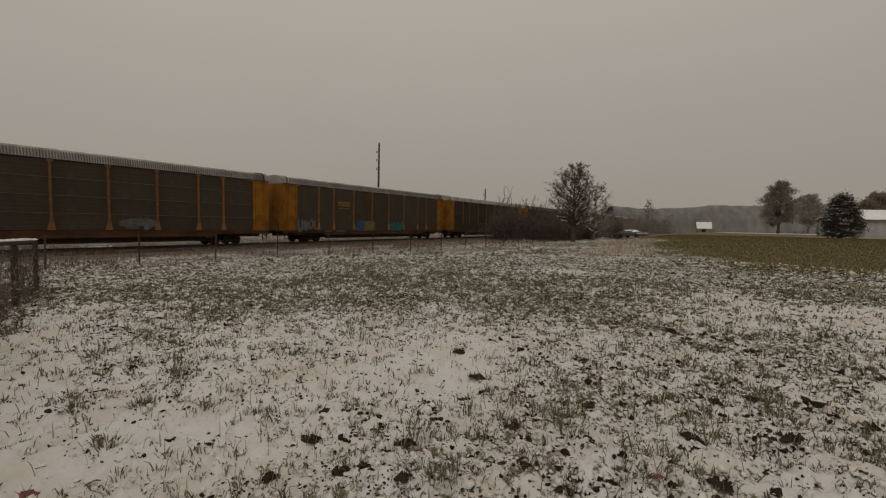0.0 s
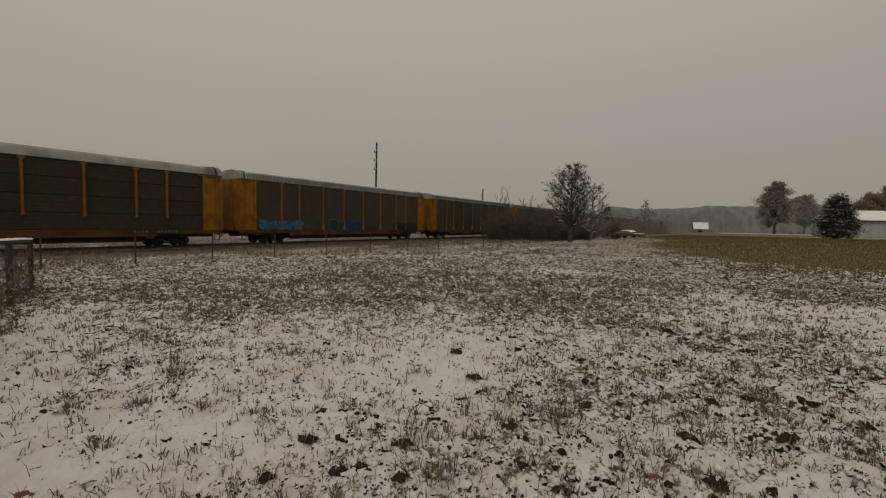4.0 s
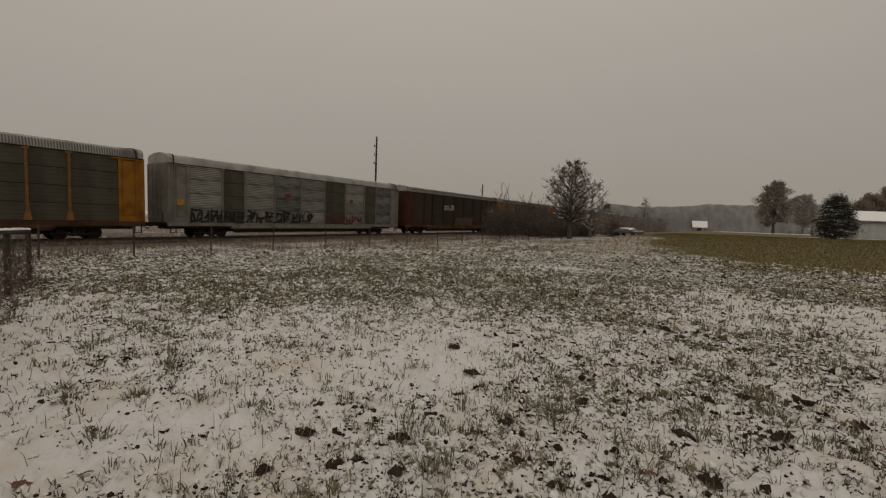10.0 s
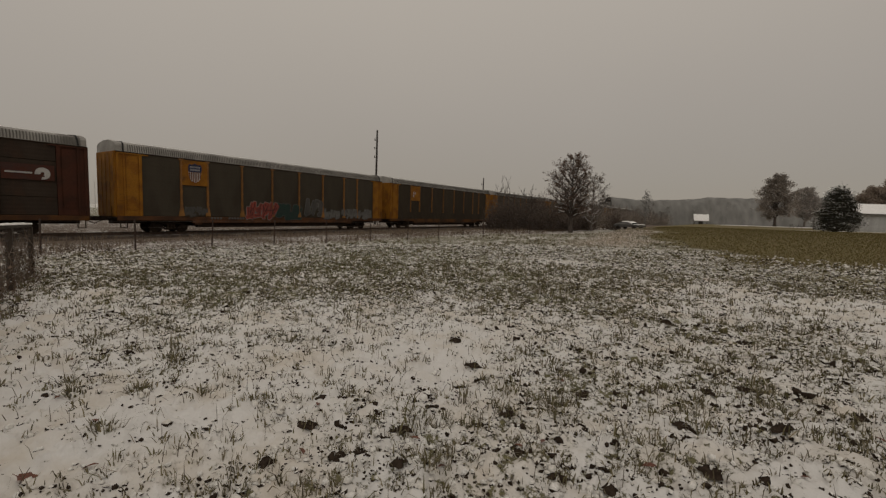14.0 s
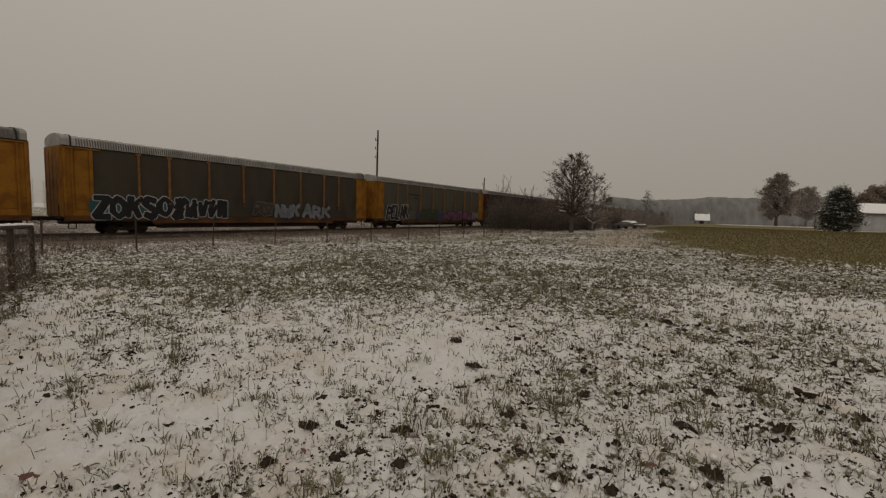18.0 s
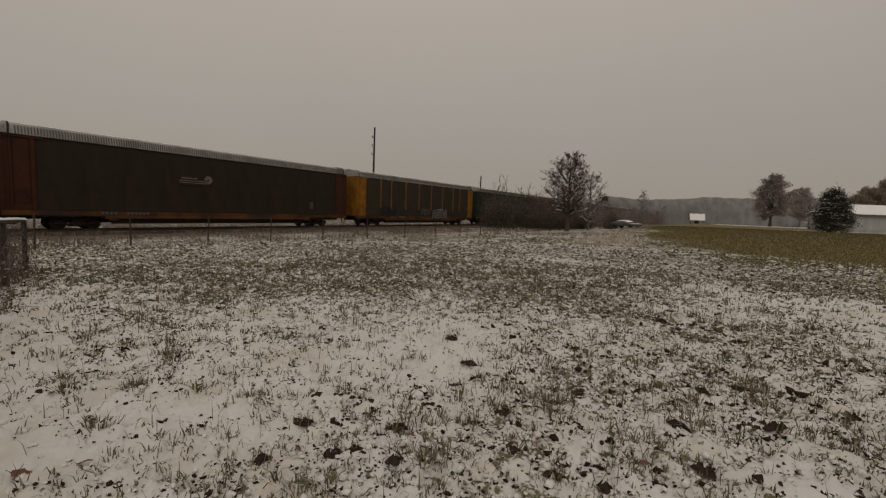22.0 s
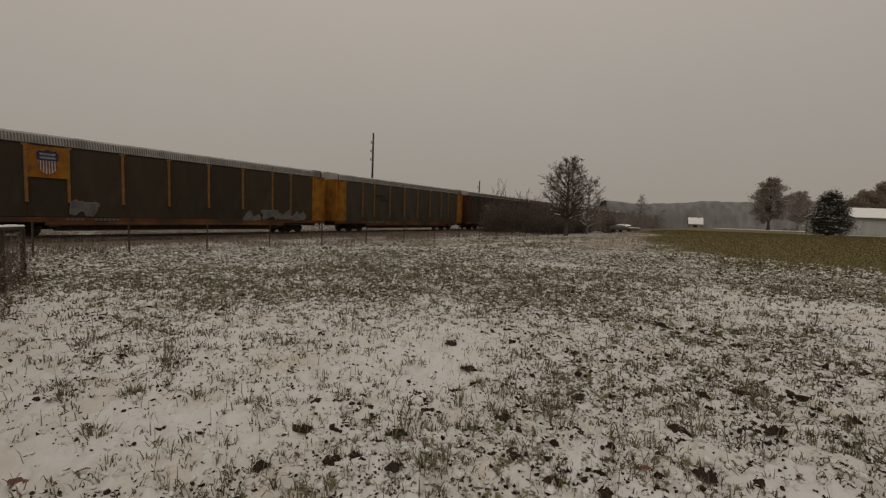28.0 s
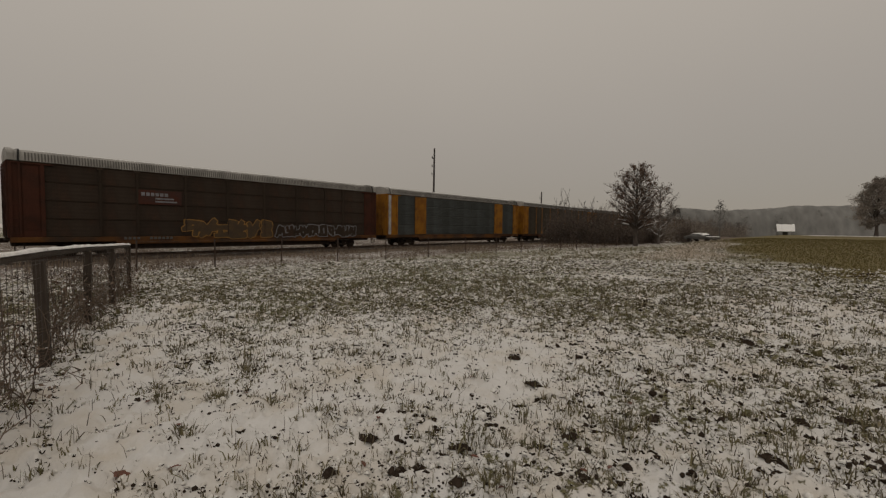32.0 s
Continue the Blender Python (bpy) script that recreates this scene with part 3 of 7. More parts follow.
def truck_parts(root, y):
    """A four-wheeled bogie with its side frames, springs and wheels."""
    def bolster(s):
        s.box(-1.05, 1.05, -0.22, 0.22, 0.42, 0.72, 0.03).tube((0, 0, 0.7), (0, 0, 1.0), 0.25, 0.25, 10)
    tr = part("bogie", soup_mesh("bogie", M_STEEL, bolster), root, pose(0, y, BODY_DROP))

    def frame_side(s):
        s.box(-0.09, 0.09, -1.15, -0.72, 0.40, 0.62, 0.03).box(-0.09, 0.09, 0.72, 1.15, 0.40, 0.62, 0.03)
        s.box(-0.08, 0.08, -0.8, 0.8, 0.62, 0.76, 0.03).box(-0.08, 0.08, -0.45, 0.45, 0.22, 0.32, 0.03)
        s.tube((0, -0.72, 0.5), (0, -0.4, 0.26), 0.07, 0.07, 6).tube((0, 0.72, 0.5), (0, 0.4, 0.26), 0.07, 0.07, 6)
        for a in (-0.24, 0, 0.24):
            s.tube((0, a, 0.30), (0, a, 0.62), 0.09, 0.09, 8)
    fm = soup_mesh("side_frame", M_STEEL, frame_side)
    wm = soup_mesh("wheel", M_STEEL, lambda s: s.disc((0, 0, 0), 0.42, 0.13, 18).disc((-0.07, 0, 0), 0.45, 0.03, 18).disc((0.07, 0, 0), 0.30, 0.03, 14).disc((0.10, 0, 0), 0.10, 0.1, 8))
    for sx in (-1, 1):
        part("side_frame", fm, tr, pose(sx * 1.0, 0, 0))
        for sy in (-0.88, 0.88):
            part("wheel", wm, tr, pose(sx * 0.76, sy, 0.43, 0, 0, 0 if sx > 0 else 180))
    ax = soup_mesh("axle", M_STEEL, lambda s: s.tube((-0.7, 0, 0), (0.7, 0, 0), 0.08, 0.08, 8))
    for sy in (-0.88, 0.88):
        part("axle", ax, tr, pose(0, sy, 0.43))


GLYPHS = {
    "Z": ((0, 1, 1, 1), (1, 1, 0, 0), (0, 0, 1, 0)), "O": ((0.5, 1, 0.05, 0.7), (0.05, 0.7, 0.05, 0.3), (0.05, 0.3, 0.5, 0), (0.5, 0, 0.95, 0.3), (0.95, 0.3, 0.95, 0.7), (0.95, 0.7, 0.5, 1)),
    "K": ((0, 0, 0.05, 1), (0.05, 0.42, 0.95, 1), (0.35, 0.6, 1, 0)), "S": ((0.95, 0.9, 0.3, 1), (0.3, 1, 0.05, 0.7), (0.05, 0.7, 0.95, 0.35), (0.95, 0.35, 0.7, 0), (0.7, 0, 0, 0.12)),
    "P": ((0.1, 0, 0.1, 1), (0.1, 1, 0.95, 0.85), (0.95, 0.85, 0.9, 0.5), (0.9, 0.5, 0.1, 0.45)), "E": ((0.1, 0, 0.1, 1), (0.1, 1, 0.9, 0.95), (0.1, 0.5, 0.75, 0.52), (0.1, 0, 0.95, 0.05)),
    "L": ((0.15, 0.05, 0.1, 1), (0.15, 0.05, 0.95, 0)), "A": ((0, 0, 0.45, 1), (0.45, 1, 0.65, 1), (0.65, 1, 1, 0), (0.25, 0.38, 0.8, 0.38)),
    "N": ((0.05, 0, 0.05, 1), (0.05, 1, 0.95, 0.05), (0.95, 0.05, 0.95, 1)), "W": ((0, 1, 0.2, 0), (0.2, 0, 0.5, 0.7), (0.5, 0.7, 0.8, 0), (0.8, 0, 1, 1)),
    "R": ((0.05, 0, 0.05, 1), (0.05, 1, 0.9, 0.85), (0.9, 0.85, 0.85, 0.55), (0.85, 0.55, 0.1, 0.48), (0.4, 0.48, 1, 0)), "U": ((0.05, 1, 0.1, 0.2), (0.1, 0.2, 0.5, 0), (0.5, 0, 0.9, 0.2), (0.9, 0.2, 0.95, 1)),
    "8": ((0.5, 1, 0.1, 0.75), (0.1, 0.75, 0.9, 0.25), (0.9, 0.25, 0.5, 0), (0.5, 0, 0.1, 0.25), (0.1, 0.25, 0.9, 0.75), (0.9, 0.75, 0.5, 1)), "T": ((0, 1, 1, 0.95), (0.5, 0.97, 0.45, 0)),
    "F": ((0.1, 0, 0.1, 1), (0.1, 1, 0.95, 0.95), (0.1, 0.5, 0.7, 0.52)), "D": ((0.1, 0, 0.1, 1), (0.1, 1, 0.75, 0.9), (0.75, 0.9, 0.95, 0.5), (0.95, 0.5, 0.75, 0.1), (0.75, 0.1, 0.1, 0)),
}


SCRAWL = ((0, 0, 0.1, 1), (1, 0, 0.9, 1), (0, 1, 1, 0.9), (0, 0.5, 1, 0.55), (0, 0, 1, 0.1), (0.1, 0, 0.9, 1), (0.1, 0.9, 0.5, 0.3), (0.5, 0.3, 1, 0.8), (0.2, 0.5, 0.5, 1), (0.5, 0, 0.8, 0.5), (0.3, 0.1, 0.2, 0.6), (0.7, 0.9, 0.6, 0.2))


def spray(root, y0, y1, z0, z1, letters, fill, line, seed, halo=None, label="spray-painted lettering", fat=1.0, rim=0.06):
    """Painted lettering on the side with an outline. letters: the characters, or how many unreadable shapes."""
    rng = random.Random(seed)
    known = letters if isinstance(letters, str) else ""
    letters = len(known) or letters
    step = (y1 - y0) / letters
    high = z1 - z0
    strokes = []
    for i in range(letters):
        if known and known[i] == " ":
            continue
        c, w = y0 + step * i + 0.5 * step, step * rng.uniform(0.74, 0.86)
        h = high * rng.uniform(0.78, 0.92)
        b, lean = z0 + (high - h) * rng.random(), rng.uniform(-0.05, 0.2)
        thick = min(0.17 * h, 0.21 * step) * fat
        loose = 0.05 if known else 0.16
        for ax, ay, ex, ey in GLYPHS[known[i]] if known else rng.sample(SCRAWL, rng.choice((4, 5, 6))):
            wob = [rng.uniform(-loose, loose) for _ in range(4)]
            pa = (c + (ax - 0.5 + wob[0]) * w + lean * h * (ay - 0.5), b + ay * h + wob[1] * h * 0.5)
            pb = (c + (ex - 0.5 + wob[2]) * w + lean * h * (ey - 0.5), b + ey * h + wob[3] * h * 0.5)
            strokes.append((pa, pb, thick * rng.uniform(0.75, 1.2), thick * rng.uniform(0.7, 1.3)))

    def sheet(grow, lift, thin=1.0):
        grow *= min(1.0, 0.4 + 0.6 * fat)
        s = Soup()
        for k, (pa, pb, ta, tb) in enumerate(strokes):
            dy, dz = pb[0] - pa[0], pb[1] - pa[1]
            q = math.hypot(dy, dz) + 1e-6
            dy, dz = dy / q, dz / q
            x = 1.566 + lift + 0.0002 * k
            i = len(s.v)
            for (py, pz), t, g in ((pa, ta, -1), (pb, tb, 1)):
                t, g = t * thin + grow, g * (0.5 * t * thin + grow)
                ring = ((-t, 0.0), (-0.7 * t, 0.6), (0.7 * t, 0.6), (t, 0.0)) if g > 0 else ((t, 0.0), (0.7 * t, 0.6), (-0.7 * t, 0.6), (-t, 0.0))
                for o, u in ring:
                    s.v.append((x, py + dy * g * u * 1.6 - dz * o, max(0.78, pz + dz * g * u * 1.6 + dy * o)))
            s.f.append(tuple(range(i, i + 8)))
        return s

    if halo:
        hs = Soup()
        for k in range(letters):
            i = len(hs.v)
            c = y0 + step * (k + 0.5)
            for a in range(12):
                t = 2 * math.pi * a / 12
                hs.v.append((1.5655 + 0.0003 * (k % 3), c + step * 0.75 * math.cos(t) * rng.uniform(0.8, 1.1), max(1.0, (z0 + z1) / 2 + 0.62 * high * math.sin(t) * rng.uniform(0.8, 1.1))))
            hs.f.append(tuple(range(i, i + 12)))
        part("paint_halo", hs.mesh("paint_halo", halo), root)["kind"] = "stuff"
    edge = part("spray_paint", sheet(rim, 0.004).mesh("spray_paint", line), root, None, label)
    edge["kind"] = "stuff"
    part("paint_fill", sheet(0.0, 0.012).mesh("paint_fill", fill), edge)["kind"] = "stuff"
    if fill in (P_PALE, P_PINK, P_RED, P_TEAL):
        shade = P_PURPLE if fill is P_PINK else P_BLACK
        part("paint_line", sheet(0.006, 0.021, 0.07).mesh("paint_line", shade), edge)["kind"] = "stuff"


def sign_bars(root, bars, colour, lift=0.0, label="plain painted marks", name="marking"):
    """Flat painted bars (y0, y1, z0, z1) on the side."""
    for y0, y1, z0, z1 in bars:
        part(name, Soup().box(1.545 + lift, 1.566 + lift, y0, y1, z0, z1).mesh(name, colour), root, None, label)


def paint(name, c, rough=0.6):
    return mat("paint_" + name, c, tuple(0.6 * q + 0.012 for q in c), 2.2, rough, fine=20, spec=0.2)


P_WHITE, P_BLACK, P_TEAL = paint("white", (0.42, 0.41, 0.39)), paint("black", (0.014, 0.014, 0.015)), paint("teal", (0.03, 0.17, 0.19))
P_BLUE, P_RED, P_PINK = paint("blue", (0.035, 0.08, 0.17)), paint("red", (0.26, 0.055, 0.04)), paint("pink", (0.20, 0.072, 0.12))
P_GOLD, P_LIME, P_SHIELD = paint("gold", (0.33, 0.175, 0.045)), paint("lime", (0.11, 0.13, 0.03)), paint("navy", (0.022, 0.028, 0.068))
P_YELLOW, P_OXIDE, P_PALE = paint("yellow", (0.5, 0.26, 0.03)), paint("oxide", (0.066, 0.021, 0.012)), paint("pale_rose", (0.19, 0.155, 0.14))
P_MARK, P_DULL = paint("signal_red", (0.22, 0.04, 0.03)), paint("dull_gold", (0.088, 0.056, 0.028))
P_STRIPE = paint("dull_orange_red", (0.17, 0.06, 0.025))
P_RUST = paint("dull_red", (0.13, 0.045, 0.038))
P_SILVER, P_DEEPTEAL, P_DIM = paint("silver", (0.40, 0.39, 0.375)), paint("deep_teal", (0.022, 0.075, 0.082)), paint("dim_grey", (0.075, 0.07, 0.063))
P_DULLWHITE = paint("dull_white", (0.24, 0.235, 0.25))
P_GOLDEN = paint("dull_yellow", (0.30, 0.145, 0.02))
P_DEEP, P_MOSS = paint("deep_green", (0.018, 0.04, 0.032)), paint("moss", (0.032, 0.044, 0.018))
P_STEEL = paint("steel_blue", (0.17, 0.175, 0.19))
P_GREY, P_PURPLE = paint("ash", (0.125, 0.12, 0.112)), paint("violet", (0.055, 0.038, 0.088))


def wagon(paint_mat, panel, post=None, post_z=1.1, flare=True, rows=4, sill=None, ribbed=True, bold=False, seam=None, label="", bays=None, gap=0.03):
    root = new("autorack_wagon")
    root.empty_display_size = 0.5
    tagged(root, label, "rail car", "wagons of the freight train")
    sill = sill or M_SILL
    part("underframe", soup_mesh("underframe", M_STEEL, lambda s: (s.box(-0.35, 0.35, -13.1, 13.1, 0.50, 1.0, 0.03), s.box(0.95, 1.30, -7.9, 7.9, 0.22, 0.80, 0.03), s.box(-1.30, -0.95, -7.9, 7.9, 0.22, 0.80, 0.03), [s.box(-1.4, 1.4, y - 0.1, y + 0.1, 0.74, 0.98, 0.02) for y in np.arange(-12, 12.1, 2.4)])), root)
    part("brake_gear", soup_mesh("brake_gear", M_STEEL, lambda s: (s.tube((0.7, -2.4, 0.52), (0.7, -1.0, 0.52), 0.24, 0.24, 10), s.box(0.5, 1.1, 1.2, 2.0, 0.30, 0.80, 0.03), s.box(0.6, 1.2, 3.4, 4.0, 0.38, 0.8, 0.03), s.tube((0.9, -8, 0.62), (0.9, 8, 0.62), 0.045, 0.045, 6))), root)
    part("deck", soup_mesh("deck", M_STEEL, lambda s: s.box(-1.36, 1.36, -HALF, HALF, 0.98, 1.045, 0.01)), root)
    for sx in (-1, 1):
        part("side_sill", soup_mesh("side_sill", sill, lambda s: (s.box(1.37, 1.54, -HALF, HALF, 0.74, 1.045, 0.02), s.box(1.35, 1.57, -8.4, 8.4, 0.56, 0.76, 0.02))), root, pose(0, 0, 0, 0, 0, 0 if sx > 0 else 180))
        part("side_wall", soup_mesh("side_wall", M_PBROWN if panel in (M_PDARK, M_PBROWN) else M_PGREY, lambda s: s.box(1.36, 1.44, -11.78, 11.78, 1.045, Z_EAVE - 0.02)), root, pose(0, 0, 0, 0, 0, 0 if sx > 0 else 180))
    h = (Z_EAVE - Z_LOW) / rows
    for n, (a, b) in enumerate(zip(EDGES[:-1], EDGES[1:])):
        sheet, deep = (bays or {}).get(n, (panel, bold))
        pm = panel_mesh(b - a - gap, h - 0.02, sheet, deep)
        for r in range(rows):
            part("side_panel", pm, root, pose(1.455, (a + b) / 2, Z_LOW + r * h + 0.01))
        if seam:
            for r in range(1, rows):
                part("seam", soup_mesh("seam_%.2f" % (b - a), seam, lambda s: s.box(1.48, 1.51, -(b - a) / 2 + 0.06, (b - a) / 2 - 0.06, -0.022, 0.022)), root, pose(0, (a + b) / 2, Z_LOW + r * h))
    if post:
        for i, e in enumerate(EDGES[1:-1]):
            part("post", post_mesh(post_z if post_z > 1.2 else 1.08, flare, post), root, pose(0, e, 0))
    part("eave_rail", soup_mesh("eave_rail", M_STEEL if panel is not M_PLIGHT else M_LIGHT, lambda s: (s.box(1.40, 1.53, -HALF, HALF, Z_EAVE - 0.04, Z_EAVE + 0.03, 0.01), s.box(-1.53, -1.40, -HALF, HALF, Z_EAVE - 0.04, Z_EAVE + 0.03, 0.01))), root)

    def corner(s):
        # y runs from the outer edge (-0.75) to the first panel (0.75)
        top = Z_EAVE - 0.04
        s.box(1.36, 1.50, -0.75, 0.75, 1.045, top, 0.02)
        for q, w in ((-0.68, 0.07), (-0.30, 0.05), (0.66, 0.09)):
            s.box(1.49, 1.56, q - w, q + w, 1.06, top - 0.03, 0.01)
        s.box(1.49, 1.525, -0.18, 0.50, 1.45, top - 0.22, 0.015)
        for q in range(6):
            s.box(1.52, 1.54, -0.14, 0.46, 1.58 + 0.11 * q, 1.63 + 0.11 * q)
        for z in (2.2, 3.1, 4.0):
            s.box(1.52, 1.535, -0.15, 0.48, z, z + 0.03)
        s.box(1.50, 1.58, -0.75, 1.15, top - 0.10, top - 0.02, 0.01)
    cm = soup_mesh("corner_panel", paint_mat, corner)
    dm = soup_mesh("end_door", paint_mat, lambda s: s.box(-1.48, 1.48, -0.06, 0.06, 1.0, Z_EAVE + 0.02, 0.02))
    rib = soup_mesh("rib", paint_mat, lambda s: s.box(-0.05, 0.05, 0.055, 0.085, 1.1, Z_EAVE - 0.15, 0.01))

    iron = soup_mesh("grab_iron", paint_mat, lambda s: (s.tube((1.575, -0.2, 0), (1.575, 0.2, 0), 0.012, 0.012, 5), s.box(1.545, 1.58, -0.212, -0.188, -0.012, 0.012), s.box(1.545, 1.58, 0.188, 0.212, -0.012, 0.012)))
    km = soup_mesh("coupler", M_STEEL, lambda s: s.box(-0.14, 0.14, -0.05, 0.75, 0.72, 0.98, 0.03).box(-0.22, 0.16, 0.62, 0.84, 0.70, 1.0, 0.04).tube((0.35, 0, 0.85), (0.28, 0.7, 0.5), 0.03, 0.03, 6))
    bw = soup_mesh("end_platform", M_STEEL, lambda s: s.box(-1.4, 1.4, -0.1, 0.18, 0.86, 0.94, 0.01).tube((-0.9, 0.1, 0.9), (-0.9, 0.1, 1.7), 0.02, 0.02, 6))
    for sy in (-1, 1):
        for sx in (-1, 1):
            part("corner_panel", cm, root, pose(0, sy * 12.47, 0) if sx > 0 and sy < 0 else (pose(0, sy * 12.47, 0, 0, 0, 180) if sx < 0 and sy > 0 else Matrix.Translation((0, sy * 12.47, 0)) @ Matrix.Diagonal((sx, -sy, 1, 1))))
        door = part("end_door", dm, root, pose(0, sy * (HALF + 0.01), 0, 0, 0, 0 if sy > 0 else 180))
        for q in (-1.3, -0.65, 0.0, 0.65, 1.3):
            part("rib", rib, door, pose(q, 0, 0))
        part("coupler", km, root, pose(0, sy * HALF, 0, 0, 0, 0 if sy > 0 else 180))
        part("end_platform", bw, root, pose(0, sy * HALF, 0, 0, 0, 0 if sy > 0 else 180))
        for k in range(5):
            part("grab_iron", iron, root, pose(0, sy * 12.98, 1.25 + 0.42 * k))
        part("arch_seal", arch_mesh(), root, pose(0, sy * (HALF - 0.42), 0) @ Matrix.Diagonal((1, -sy, 1, 1)))
        part("end_hood", hood_mesh(), root, pose(0, sy * (HALF - 0.13), 0), "dull zinc hood over the end door")
        truck_parts(root, sy * 9.7)
    step = soup_mesh("stirrup_step", M_STEEL, lambda s: (s.box(1.44, 1.50, -0.22, -0.17, 0.28, 0.82, 0.008), s.box(1.44, 1.50, 0.17, 0.22, 0.28, 0.82, 0.008), s.box(1.42, 1.52, -0.22, 0.22, 0.25, 0.30, 0.01)))
    pad = soup_mesh("jacking_pad", M_SILL, lambda s: s.box(1.30, 1.56, -0.28, 0.28, 0.44, 0.66, 0.02))
    for sy in (-1, 1):
        part("stirrup_step", step, root, pose(0, sy * 12.85, 0))
        part("jacking_pad", pad, root, pose(0, sy * 7.95, 0))
    part("roof", roof_mesh(ribbed, M_ROOF), root, None, "ribbed zinc roof" if ribbed else "smooth zinc roof with thin snow")
    part("roof_snow", roof_snow_mesh(), root, None, "thin snow on the roof crown")
    return root


def roof_snow_mesh():
    def make():
        v, f = [], []
        rng = random.Random(9)
        ys = np.arange(-12.6, 12.61, 0.6)
        for y in ys:
            e = 0.95 + rng.uniform(-0.1, 0.08)
            for a, b in ((e * 0.8, 6.05), (0.5, 6.105), (0, 6.145), (-0.5, 6.105), (-e * 0.8, 6.05)):
                q = 0.1 if abs(y) > 12.4 else 0
                v.append((a, y, b - q))
        for i in range(len(ys) - 1):
            for j in range(4):
                f.append((i * 5 + j, (i + 1) * 5 + j, (i + 1) * 5 + j + 1, i * 5 + j + 1))
        return mesh_of("roof_snow", v, f, M_SNOW, True)
    return cached("roof_snow", make)


def shield(root, y):
    """A plain shield: blue top over upright yellow and white stripes on a yellow board."""
    sign_bars(root, [(y - 0.95, y + 0.95, 3.4, 5.25)], M_YELLOW, 0.0, "yellow board", "board")

    def plate(name, outline, colour, x, label):
        s = Soup()
        s.v = [(x, y + a, z) for a, z in outline] + [(x - 0.012, y + a, z) for a, z in outline]
        n = len(outline)
        s.f = [tuple(range(n))] + [(i, i + n, (i + 1) % n + n, (i + 1) % n) for i in range(n)]
        part(name, s.mesh(name, colour), root, None, label)

    plate("shield", [(-0.42, 3.98), (-0.27, 3.74), (0, 3.62), (0.27, 3.74), (0.42, 3.98), (0.45, 4.42), (-0.45, 4.42)], P_WHITE, 1.59, "pale field of a shield")
    for i in range(7):
        c = -0.39 + 0.13 * i
        low = 3.64 + 1.2 * c * c + 0.25 * abs(c)
        sign_bars(root, [(y + c - 0.036, y + c + 0.036, low, 4.42)], P_STRIPE, 0.028, "dull red stripe", "stripe")
    plate("shield_top", [(-0.47, 4.41), (0.47, 4.41), (0.51, 4.80), (0.40, 4.99), (0.2, 4.95), (0, 5.06), (-0.2, 4.95), (-0.40, 4.99), (-0.51, 4.80)], P_SHIELD, 1.596, "blue top of a shield")
    for z in (4.72, 4.51):
        sign_bars(root, [(y - 0.36, y + 0.36, z, z + 0.12)], P_DULLWHITE, 0.034, "pale bar", "bar")


def hook(root, y, z, r, colour=None):
    """A white ring open at one side, with an inner arc."""
    s = Soup()
    for q, w, a0, a1 in ((r, 0.075, -100, 190), (r * 0.52, 0.06, -60, 200)):
        n = 14
        i = len(s.v)
        for k in range(n + 1):
            t = math.radians(a0 + (a1 - a0) * k / n)
            for o in (q - w, q + w):
                s.v.append((1.592, y + o * math.cos(t), z + o * math.sin(t)))
        for k in range(n):
            s.f.append((i + 2 * k, i + 2 * k + 1, i + 2 * k + 3, i + 2 * k + 2))
    part("emblem", s.mesh("emblem", colour or P_WHITE), root, None, "pale open ring")


def numbers(root, y, colour=None):
    """Reporting marks on the sill as plain bars."""
    colour = colour or P_GREY
    bar = soup_mesh("sill_mark", colour, lambda s: s.box(1.557, 1.578, 0, 0.16, 0.86, 1.02))
    for i in (0, 1, 2, 3, 6, 7, 8, 9, 10, 11):
        part("sill_mark", bar, root, pose(0, y + 0.24 * i, 0))


WAGONS = []
Y8 = dict(paint_mat=M_YELLOW, post=M_YPOST)
yl = "yellow-ended autorack wagon, %s"


